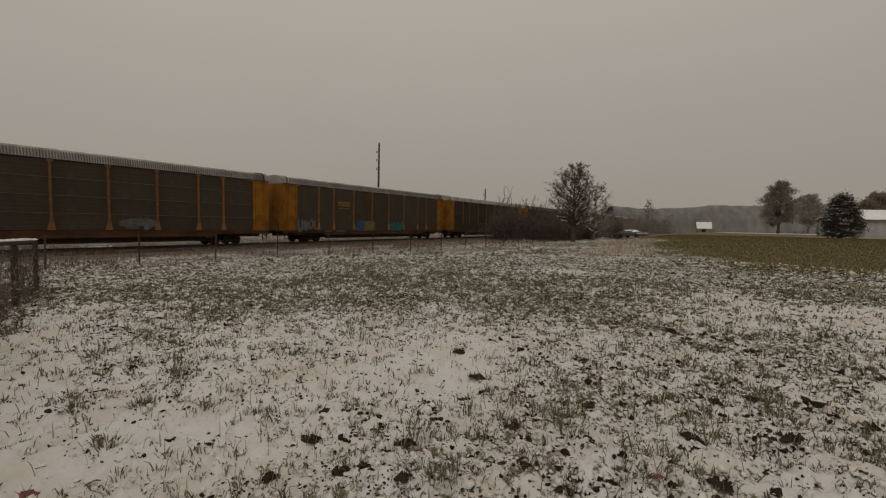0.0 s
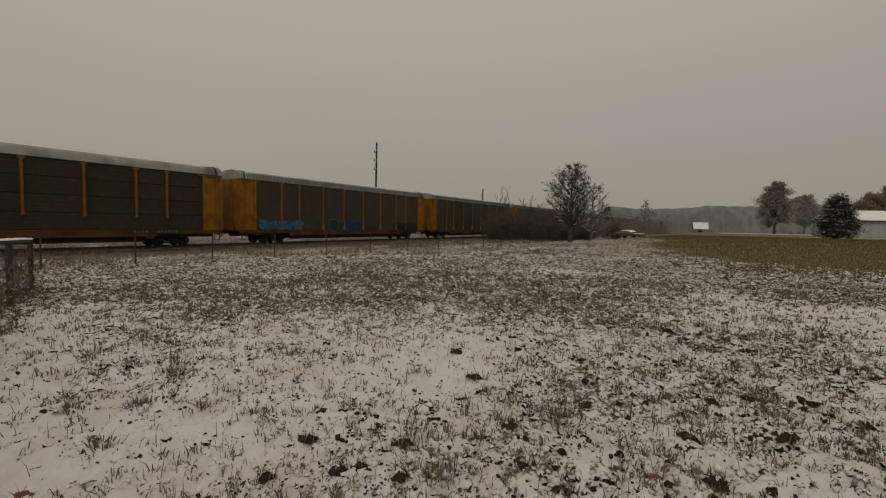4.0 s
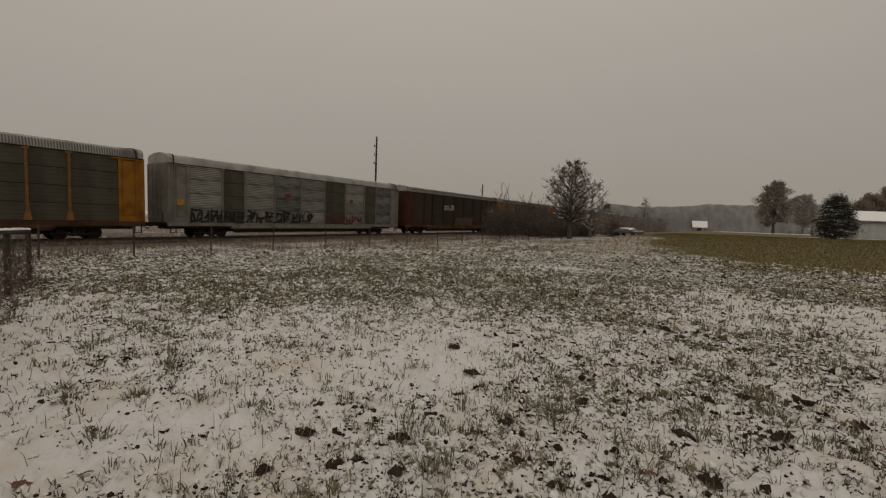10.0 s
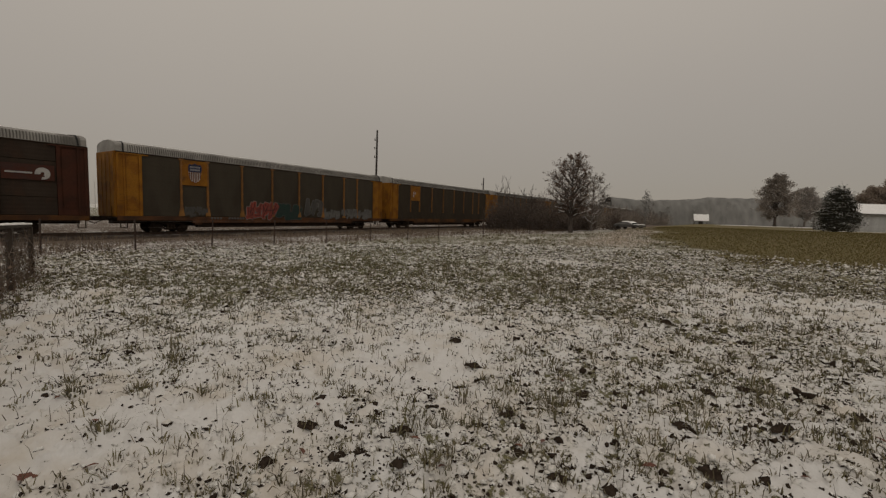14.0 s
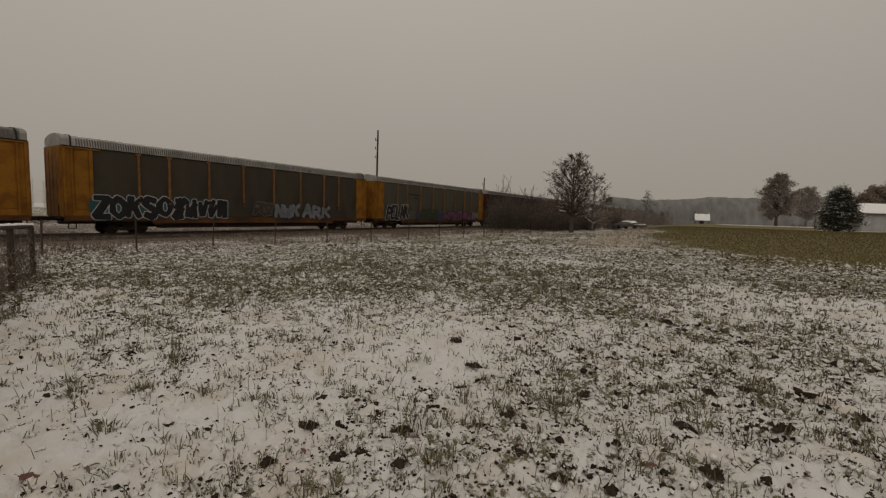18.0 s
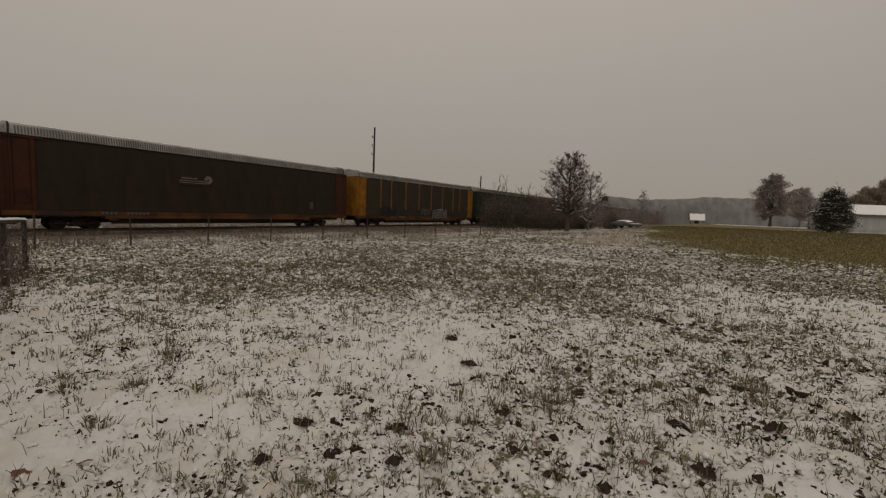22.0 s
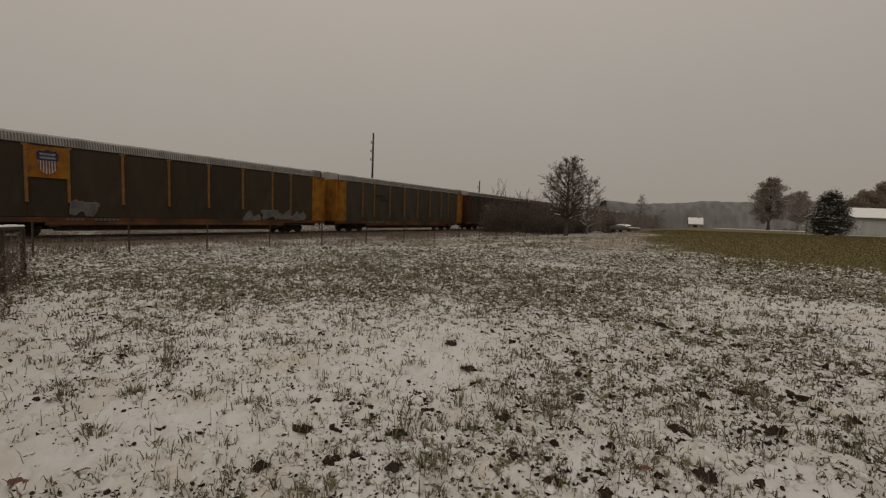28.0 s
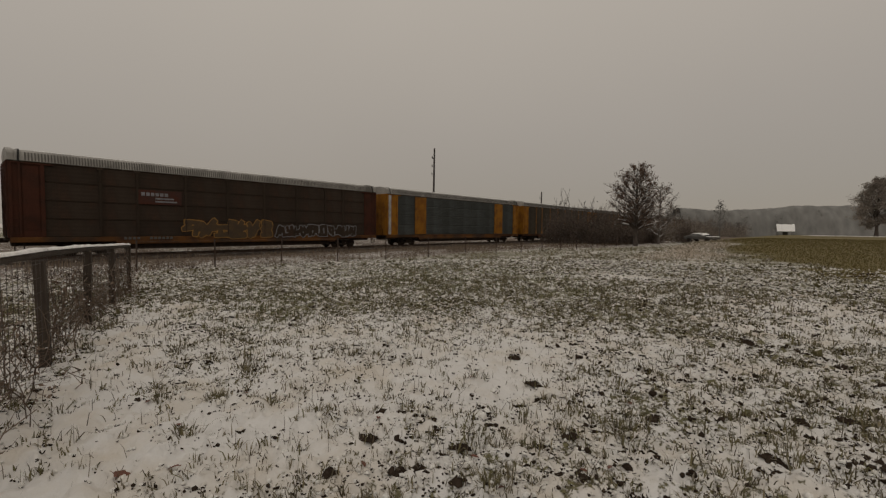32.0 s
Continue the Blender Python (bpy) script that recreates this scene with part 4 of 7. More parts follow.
def build_train():
    W = WAGONS
    W.append(wagon(panel=M_PTAUPE, seam=M_SEAM, label=yl % "dark mesh sides and yellow posts", **Y8))
    spray(W[-1], 2.0, 4.2, 1.15, 1.75, 3, P_GREY, P_GREY, 1)
    w = wagon(panel=M_PTAUPE, rows=1, label=yl % "dark grey sides, yellow block mark and blue paint", **Y8)
    W.append(w)
    sign_bars(w, [(-6.6, -6.14, 3.54, 4.02), (-6.02, -5.56, 3.54, 4.02), (-5.44, -4.98, 3.54, 4.02), (-6.6, -4.98, 3.28, 3.36)], P_GOLDEN, 0.0, "yellow block mark")
    sign_bars(w, [(-6.46, -6.28, 3.68, 3.88), (-5.88, -5.70, 3.68, 3.88), (-5.30, -5.12, 3.68, 3.88)], M_PTAUPE, 0.01, "dark centres of the block mark")
    spray(w, -11.7, -9.2, 1.0, 2.1, "U8OL", P_GREY, P_BLACK, 2, label="grey spray-painted lettering with a black edge")
    for k in range(8):
        sign_bars(w, [(EDGES[k + 1] - 0.05, EDGES[k + 1] + 0.05, 1.35, 1.75)], P_YELLOW, 0.05, "bright yellow strip", "reflector")
    spray(w, -3.85, -2.9, 1.05, 2.0, 2, P_BLUE, P_BLUE, 3, label="blue spray paint", fat=1.5)
    spray(w, -2.85, -1.2, 1.05, 1.9, 3, P_LIME, P_GOLD, 34, label="yellow-green spray paint")
    spray(w, 1.8, 4.25, 1.05, 1.95, 5, P_TEAL, P_BLUE, 4, label="teal spray paint")
    numbers(w, -8.3)
    w = wagon(panel=M_PBROWN, ribbed=False, post_z=1.9, flare=False, label=yl % "dark panelled sides and red-white paint", **Y8)
    W.append(w)
    spray(w, -3.8, -0.1, 0.9, 1.95, 5, M_PBROWN, P_PALE, 5, label="pale outlined spray paint")
    numbers(w, 7.0)
    w = wagon(panel=M_PTAUPE, rows=1, label=yl % "dark sides and teal paint", **Y8)
    W.append(w)
    spray(w, -11.6, -6.8, 1.1, 1.9, 5, P_TEAL, P_BLUE, 6, label="teal spray paint")
    spray(w, -3.4, -1.3, 0.95, 2.05, 2, P_DEEP, P_GREY, 7, label="dark green spray paint with a pale edge", fat=1.6)
    spray(w, -1.2, 0.9, 0.95, 2.0, 3, P_SHIELD, P_BLUE, 36, label="dark blue spray paint", fat=1.4)
    spray(w, 1.6, 4.0, 0.95, 1.6, 4, P_BLACK, P_DULL, 37, label="dark scrawled paint", fat=0.6)
    spray(w, 7.0, 11.4, 0.9, 1.9, 7, P_BLACK, M_PDARK, 38, label="black scrawled paint")
    w = wagon(panel=M_PGREY, rows=1, sill=M_SILLY, label=yl % "plain dark grey sides and flared yellow posts", **Y8)
    W.append(w)
    sign_bars(w, [(-6.5, -5.3, 3.6, 3.95)], P_OXIDE, 0.0, "faded dark red mark")
    w = wagon(panel=M_PPALE, label=yl % "greenish-grey sides and a long pale spray-painted band", **Y8)
    W.append(w)
    sign_bars(w, [(-6.95 + 0.29 * i, -6.76 + 0.29 * i, 3.75, 4.12 if i in (0, 3) else 4.0) for i in range(8)], P_BLACK, 0.0, "dark plain bars")
    spray(w, -7.0, -1.6, 0.95, 2.4, 5, P_PALE, P_BLACK, 8, fat=1.25, label="pale rose spray paint")
    spray(w, -1.5, 5.1, 0.9, 2.2, 6, P_PALE, P_BLACK, 9, label="pale rose spray paint")
    w = wagon(M_LIGHT, M_PPALE, M_LIGHT, rows=4, bays={0: (M_PSLAT, True), 2: (M_PSLAT, True), 3: (M_PLIGHT, True), 4: (M_PSLAT, True), 6: (M_PSLAT, True), 8: (M_PLIGHT, True)}, ribbed=False, sill=M_LIGHT, flare=False, label="pale grey enclosed autorack wagon with corrugated side panels")
    W.append(w)
    sign_bars(w, [(-3.25, -2.65, 3.4, 3.75), (4.95, 5.45, 3.35, 3.65)], P_MARK, 0.0, "small red square marks")
    sign_bars(w, [(-12.6, -12.15, 2.3, 2.75)], P_YELLOW, 0.02, "yellow placard")
    spray(w, -11.6, -7.3, 1.05, 2.1, 6, P_BLACK, M_STEEL, 10, label="dark outlined spray paint", fat=0.25)
    spray(w, -7.1, 0.0, 1.05, 2.05, 8, P_BLACK, M_STEEL, 11, label="dark outlined spray paint", fat=0.25)
    spray(w, 1.7, 6.8, 1.05, 1.9, 6, P_RUST, P_OXIDE, 39, label="dull red outlined spray paint", fat=0.25)
    w = wagon(M_BROWN, M_PDARK, M_STEEL, flare=False, sill=M_SILLY, label="oxide-brown enclosed autorack wagon with white marks on red boards")
    W.append(w)
    sign_bars(w, [(-4.35, -1.6, 3.15, 4.05)], P_OXIDE, 0.0, "dark red board", "board")
    sign_bars(w, [(-4.22 + 0.17 * i, -4.09 + 0.17 * i, 3.66, 3.84) for i in range(7)] + [(-4.25, -1.95, 3.44, 3.53), (-4.25, -1.95, 3.25, 3.34)], P_WHITE, 0.022, "white bars")
    hook(w, -1.98, 3.66, 0.3)
    hook(w, 11.05, 3.5, 0.28)
    sign_bars(w, [(9.3, 11.6, 3.1, 4.0)], P_OXIDE, 0.0, "dark red board", "board")
    sign_bars(w, [(9.45, 10.6, 3.46, 3.55)], P_WHITE, 0.022, "white bars")
    spray(w, -1.3, 4.2, 1.0, 2.15, 6, P_DULL, M_SILL, 12, fat=1.3, label="golden spray paint")
    spray(w, -7.0, -4.6, 1.1, 2.0, 4, M_PDARK, P_DIM, 13, label="dim grey outlined paint", fat=0.6)
    numbers(w, -8.2)
    w = wagon(panel=M_PGREY, rows=1, sill=M_SILL, label=yl % "grey sides, a striped shield board and bright paint", **Y8)
    W.append(w)
    shield(w, -8.175)
    spray(w, -4.0, -1.0, 0.95, 2.4, 4, P_RED, P_PALE, 14, label="red and white spray paint")
    spray(w, -0.9, 1.5, 1.0, 2.2, 3, P_DEEP, P_DIM, 15, label="dark green spray paint", fat=1.4)
    spray(w, 2.2, 4.3, 1.3, 2.8, 3, P_DIM, P_GREY, 35, label="grey spray paint")
    spray(w, 4.5, 11.4, 1.0, 1.95, 9, P_GREY, P_DIM, 16, label="pale spray paint")
    spray(w, -9.0, -7.2, 1.15, 1.75, 4, P_DIM, M_PGREY, 17, label="dim grey paint")
    numbers(w, -7.0)
    w = wagon(panel=M_PBROWN, rows=1, sill=M_SILLY, post_z=1.95, flare=False, label=yl % "plain brown-grey sides and a yellow board", **Y8)
    W.append(w)
    sign_bars(w, [(-9.1, -7.25, 3.4, 5.25)], M_YELLOW, 0.0, "yellow board", "board")
    sign_bars(w, [(-8.7, -8.52, 4.2, 4.5), (-8.4, -8.22, 4.2, 4.5), (-8.7, -8.52, 3.85, 4.1)], P_WHITE, 0.022, "pale squares")
    w = wagon(panel=M_PGREY, rows=1, post_z=2.2, flare=False, sill=M_SILLY, label=yl % "grey sides and large black-white spray-painted letters", **Y8)
    W.append(w)
    spray(w, -11.8, -7.1, 0.95, 2.35, "ZOKSO", P_BLACK, P_SILVER, 18, P_DEEPTEAL, "black spray paint with white edge and teal halo")
    spray(w, -7.0, -2.9, 0.95, 2.35, 5, P_BLACK, P_SILVER, 19, P_DEEPTEAL, "black spray paint with white edge and teal halo")
    spray(w, -0.5, 1.2, 1.3, 2.3, 2, M_PGREY, P_GREY, 20)
    spray(w, 1.5, 4.2, 1.0, 2.25, "NWK", P_STEEL, P_BLACK, 21, label="pale blue-grey spray paint with black edge")
    spray(w, 4.5, 8.0, 1.0, 2.25, "ARK", P_STEEL, P_BLACK, 33, label="pale blue-grey spray paint with black edge")
    w = wagon(panel=M_PPALE, rows=1, post_z=1.9, flare=False, label=yl % "greenish-grey sides and black, green and pink paint", **Y8)
    W.append(w)
    spray(w, -11.2, -7.0, 1.0, 2.8, "PELAK", P_BLACK, P_SILVER, 22, label="black spray-painted letters with a pale edge", fat=1.0)
    spray(w, -6.9, -5.6, 1.05, 2.0, 3, P_DIM, P_GREY, 45, label="grey scrawl", fat=0.6)
    spray(w, -5.3, -4.3, 1.0, 1.8, 1, P_PURPLE, P_BLACK, 46, label="violet paint", fat=2.0)
    spray(w, -4.2, -0.2, 0.95, 2.2, 4, P_MOSS, P_BLACK, 23, label="dark green spray paint with black edge", fat=1.2)
    spray(w, -0.2, 1.2, 1.0, 1.9, 2, P_PURPLE, P_BLUE, 47, label="violet spray paint", fat=1.5)
    spray(w, 9.6, 11.5, 1.2, 2.15, 3, P_STEEL, P_DIM, 49, label="pale blue-grey spray paint")
    spray(w, 1.0, 2.6, 0.9, 1.7, 1, P_PINK, P_BLACK, 50, label="pink spray paint with a black edge", fat=0.9, rim=0.10)
    spray(w, 2.5, 10.6, 0.92, 2.2, 6, P_PINK, P_BLACK, 26, fat=0.82, rim=0.13, label="large pink spray-painted letters with a black edge")
    sign_bars(w, [(-6.9, -5.75, 4.10, 4.26), (-5.6, -4.75, 3.98, 4.16), (-5.8, -4.85, 3.62, 3.74)], P_BLACK, 0.0, "dark plain bars")
    w = wagon(M_BROWN, M_PSMOOTH, None, rows=1, gap=0.0, sill=M_SILLY, label="dark oxide enclosed autorack wagon with smooth sides")
    W.append(w)
    sign_bars(w, [(-3.75, -1.55, 3.42, 3.49), (-3.75, -1.55, 3.28, 3.34)] + [(-3.6 + 0.2 * i, -3.45 + 0.2 * i, 3.58, 3.70) for i in range(6)], P_PALE, 0.0, "faded pale bars")
    sign_bars(w, [(-3.75, -1.7, 3.15, 3.21)], P_OXIDE, 0.0, "faded red bar")
    hook(w, -1.62, 3.60, 0.24, P_PALE)
    sign_bars(w, [(8.3, 8.75, 1.6, 2.3)], P_DIM, 0.0, "dull grey patch")
    numbers(w, -8.6)
    w = wagon(panel=M_PBROWN, rows=1, sill=M_SILLY, post_z=1.95, flare=False, label=yl % "brown sides and white-edged paint", **Y8)
    W.append(w)
    spray(w, -0.95, 1.15, 1.25, 2.0, "FEN", P_DIM, P_GREY, 25, fat=0.7)
    spray(w, 1.9, 5.5, 0.9, 2.0, "RSTN", P_DIM, P_SILVER, 26, label="pale-edged spray-painted letters", fat=0.8)
    spray(w, -9.0, -6.3, 1.0, 2.1, 4, P_BLACK, M_PDARK, 27, label="black spray paint")
    numbers(w, -7.2)
    w = wagon(M_GREEN, M_PGREEN, None, rows=1, gap=0.0, sill=M_SILL, label="dark green enclosed autorack wagon with smooth sides")
    W.append(w)
    sign_bars(w, [(-4.3, -3.2, 3.7, 3.85), (-4.2, -3.1, 3.4, 3.55), (-3.3, -3.1, 3.5, 3.75), (-4.4, -4.2, 3.4, 3.8)], P_WHITE, 0.0, "white plain mark")
    sign_bars(w, [(-2.9, -1.6, 3.5, 3.56), (-2.9, -1.6, 3.38, 3.44)], P_YELLOW, 0.0, "yellow lines")
    spray(w, -0.9, 3.6, 1.0, 2.35, 5, P_GREY, P_BLACK, 28, fat=1.3, label="grey spray paint")
    sign_bars(w, [(6.3, 6.9, 1.2, 2.2)], P_GREY, 0.0, "worn pale patch")
    w = wagon(panel=M_PBROWN, rows=1, sill=M_SILLY, post_z=2.0, flare=False, label=yl % "brown-grey sides and a striped shield board", **Y8)
    W.append(w)
    shield(w, -8.175)
    spray(w, -7.2, -5.8, 1.2, 2.0, 2, P_GREY, P_PALE, 29)
    spray(w, 4.5, 11.0, 1.1, 1.8, 4, P_GREY, P_PALE, 30)
    numbers(w, -7.4)
    w = wagon(panel=M_PGREY, rows=1, sill=M_SILLY, post_z=1.5, flare=False, label=yl % "grey sides and dark plain marks", **Y8)
    W.append(w)
    sign_bars(w, [(-7.0, -5.2, 3.85, 4.1), (-6.2, -4.7, 3.45, 3.65)], P_BLACK, 0.0, "dark plain bars")
    numbers(w, -8.2)
    w = wagon(M_BROWN, M_PDARK, M_PDARK, flare=False, seam=M_STEEL, sill=M_SILLY, label="oxide-brown enclosed autorack wagon with golden spray paint")
    W.append(w)
    sign_bars(w, [(-7.2, -4.6, 3.2, 4.15)], P_OXIDE, 0.0, "dark red board", "board")
    sign_bars(w, [(-7.0 + 0.27 * i, -6.8 + 0.27 * i, 3.76, 3.98) for i in range(6)] + [(-6.2, -5.1, 3.55, 3.65), (-6.2, -4.9, 3.35, 3.45)], P_DULLWHITE, 0.022, "pale bars")
    spray(w, -4.6, 2.2, 1.0, 2.2, 6, P_DULL, P_GOLD, 31, label="golden spray paint", fat=1.1)
    spray(w, 2.4, 10.6, 1.0, 1.9, 10, M_PDARK, P_DULLWHITE, 32, label="pale scrawled spray paint")
    numbers(w, -8.0)
    w = wagon(M_YELLOW, M_PBLUE, None, rows=4, bold=True, sill=M_SILLY, label=yl % "blue-grey corrugated panels and yellow doors")
    W.append(w)
    for y0, y1 in ((-9.1, -7.25), (6.75, 8.8)):
        sign_bars(w, [(y0, y1, 1.1, 5.25)], M_YELLOW, 0.0, "yellow side door", "side_door")
    sign_bars(w, [(-13.1, -12.75, 1.1, 5.2)], P_WHITE, 0.06, "white corner strip", "strip")
    for seed in (41, 42, 43, 44):
        w = wagon(panel=(M_PBROWN, M_PGREY)[seed % 2], label=yl % "dark sides and yellow posts", **Y8)
        W.append(w)
        spray(w, -6.0, -1.0, 1.1, 1.9, 5, P_GREY, P_BLACK, seed)


build_train()


# ---- things of the field ----
def segs_mesh(name, segs, material, n=4):
    """Tapered round limbs, all at once; each seg is (p, q, r0, r1)."""
    a = np.array([[*s[0], *s[1], s[2], s[3]] for s in segs], float)
    p, q, r0, r1 = a[:, 0:3], a[:, 3:6], a[:, 6], a[:, 7]
    d = q - p
    d /= np.linalg.norm(d, axis=1, keepdims=True) + 1e-9
    ref = np.where(np.abs(d[:, 2:3]) < 0.9, [[0, 0, 1.0]], [[1.0, 0, 0]])
    u = np.cross(d, ref)
    u /= np.linalg.norm(u, axis=1, keepdims=True) + 1e-9
    w = np.cross(d, u)
    vs = []
    for k in range(n):
        t = 2 * math.pi * k / n
        o = u * math.cos(t) + w * math.sin(t)
        vs += [p + o * r0[:, None], q + o * r1[:, None]]
    verts = np.stack(vs, 1).reshape(-1, 3)
    base = (np.arange(len(a)) * 2 * n)[:, None]
    faces = [base + np.array([[2 * k, 2 * k + 1, 2 * ((k + 1) % n) + 1, 2 * ((k + 1) % n)]]) for k in range(n)]
    return fast_mesh(name, verts, [np.concatenate(faces)], material, n > 4)


def leaf_mesh(name, pts, size, material, seed, flat=0.0, squash=1.0):
    """Small leaf or needle blades at the points, turned every way (flat: 1 lies level)."""
    rng = np.random.default_rng(seed)
    pts = np.asarray(pts, float)
    m = len(pts)
    u = rng.normal(size=(m, 3))
    v = rng.normal(size=(m, 3))
    u[:, 2] *= 1 - flat
    v[:, 2] *= 1 - flat
    u /= np.linalg.norm(u, axis=1, keepdims=True) + 1e-9
    v -= u * np.sum(u * v, 1, keepdims=True)
    v /= np.linalg.norm(v, axis=1, keepdims=True) + 1e-9
    s = (size * rng.uniform(0.6, 1.4, m))[:, None]
    verts = np.stack([pts - u * s, pts + v * s * 0.55 * squash, pts + u * s, pts - v * s * 0.55 * squash], 1).reshape(-1, 3)
    return fast_mesh(name, verts, [np.arange(4 * m).reshape(m, 4)], material)


def grow(rng, base, way, length, radius, depth, spread, out, tips, kids=(3, 5), up=0.12, taper=0.62, wob=0.12):
    """A limb in bent pieces with side limbs."""
    p, d = Vector(base), Vector(way).normalized()
    pieces = 4 if depth > 1 else 3
    r = radius
    marks = []
    for i in range(pieces):
        d = (d + Vector((rng.gauss(0, wob), rng.gauss(0, wob), rng.gauss(0, wob) + up * 0.5))).normalized()
        q = p + d * (length / pieces)
        r2 = max(0.006, r * (0.80 if i < pieces - 1 else 0.65))
        out.append((tuple(p), tuple(q), r, r2, depth))
        marks.append((q.copy(), d.copy(), r2))
        p, r = q, r2
    if depth == 0:
        tips += [tuple(k[0]) for k in marks]
        return
    for k in range(rng.randint(*kids)):
        i = rng.randrange(1 if depth > 1 else 0, pieces)
        q, dd, rr = marks[i]
        side = Vector((rng.gauss(0, 1), rng.gauss(0, 1), rng.gauss(0, 0.6)))
        side = (side - dd * side.dot(dd)).normalized()
        nd = (dd * (1 - spread) + side * spread + Vector((0, 0, up * 1.6))).normalized()
        grow(rng, q, nd, length * taper * rng.uniform(0.75, 1.15), rr * 0.6, depth - 1, spread, out, tips, kids, up, taper, wob)


def snow_on(segs, rmin=0.0, share=0.8, seed=1, lift=0.9, wide=1.1):
    """Ridges of snow on the level limbs."""
    rng = random.Random(seed)
    out = []
    for p, q, r0, r1, *_ in segs:
        d = Vector(q) - Vector(p)
        if d.length > 1e-4 and abs(d.z) / d.length < 0.72 and r0 >= rmin and rng.random() < share:
            out.append(((p[0], p[1], p[2] + r0 * lift), (q[0], q[1], q[2] + r1 * lift), r0 * wide, r1 * wide))
    return out


M_TWIG = mat("twig", (0.150, 0.120, 0.100), (0.098, 0.078, 0.068), 3.0, 0.95, spec=0.15)
# twigs of the distant woods, paled because distance haze is put into the colour
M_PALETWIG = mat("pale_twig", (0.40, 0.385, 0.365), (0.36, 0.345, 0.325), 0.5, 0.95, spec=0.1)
M_BROWNLEAF = island_mat("brown_leaves", ((0.135, 0.084, 0.061), (0.203, 0.121, 0.081), (0.101, 0.068, 0.054), (0.270, 0.216, 0.176)), thin=True)
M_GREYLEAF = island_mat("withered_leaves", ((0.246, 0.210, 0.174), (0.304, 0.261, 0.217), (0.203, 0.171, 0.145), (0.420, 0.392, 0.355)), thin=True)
# far oak and far woods: haze mixed into these pale tones
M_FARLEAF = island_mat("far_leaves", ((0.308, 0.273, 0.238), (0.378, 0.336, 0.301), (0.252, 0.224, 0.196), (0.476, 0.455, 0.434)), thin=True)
M_HAZE = island_mat("hazed_far_twigs", ((0.30, 0.292, 0.277), (0.31, 0.302, 0.286), (0.29, 0.282, 0.268), (0.32, 0.311, 0.295)), thin=True)
M_RUSSET = island_mat("russet_leaves", ((0.27, 0.215, 0.17), (0.33, 0.27, 0.215), (0.22, 0.175, 0.14), (0.42, 0.36, 0.31)), thin=True)
M_NEEDLE = island_mat("juniper_sprays", ((0.034, 0.034, 0.024), (0.046, 0.045, 0.032), (0.025, 0.025, 0.018), (0.060, 0.053, 0.04)))
M_BRUSH = island_mat("brush_stems", ((0.12, 0.094, 0.078), (0.16, 0.128, 0.105), (0.085, 0.066, 0.055), (0.22, 0.19, 0.165)), thin=True)
M_VINE = island_mat("vine_stems", ((0.19, 0.138, 0.104), (0.26, 0.198, 0.155), (0.125, 0.092, 0.07), (0.32, 0.265, 0.22)), thin=True)
M_GRASS = island_mat("grass_blades", ((0.115, 0.097, 0.044), (0.172, 0.148, 0.072), (0.062, 0.049, 0.029), (0.24, 0.20, 0.118), (0.124, 0.115, 0.046), (0.085, 0.070, 0.037), (0.36, 0.325, 0.265)))
M_MEADOW = island_mat("meadow_blades", ((0.160, 0.140, 0.064), (0.21, 0.178, 0.096), (0.100, 0.084, 0.047), (0.29, 0.25, 0.17), (0.138, 0.124, 0.055), (0.075, 0.058, 0.038), (0.52, 0.495, 0.45), (0.47, 0.445, 0.40)))
# massed far crowns in a flat grey that includes the haze
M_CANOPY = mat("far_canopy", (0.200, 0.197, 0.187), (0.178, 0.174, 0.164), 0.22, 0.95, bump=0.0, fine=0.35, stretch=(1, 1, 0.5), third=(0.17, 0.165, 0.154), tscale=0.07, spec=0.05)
M_GREENGRASS = island_mat("green_blades", ((0.110, 0.112, 0.042), (0.155, 0.150, 0.066), (0.082, 0.080, 0.034), (0.20, 0.185, 0.09), (0.40, 0.38, 0.31)))
M_STALK = island_mat("dry_stalks", ((0.07, 0.052, 0.036), (0.13, 0.10, 0.06), (0.045, 0.033, 0.025), (0.24, 0.195, 0.13)))
M_STRAW = island_mat("straw_blades", ((0.20, 0.168, 0.112), (0.14, 0.115, 0.075), (0.28, 0.24, 0.17), (0.42, 0.39, 0.33)))
M_DRY = island_mat("dry_weeds", ((0.15, 0.105, 0.066), (0.095, 0.066, 0.045), (0.22, 0.17, 0.12), (0.065, 0.046, 0.035)))
M_FIELDGRASS = island_mat("field_grass", ((0.090, 0.074, 0.015), (0.126, 0.098, 0.026), (0.158, 0.118, 0.042), (0.080, 0.068, 0.015), (0.25, 0.205, 0.115)))


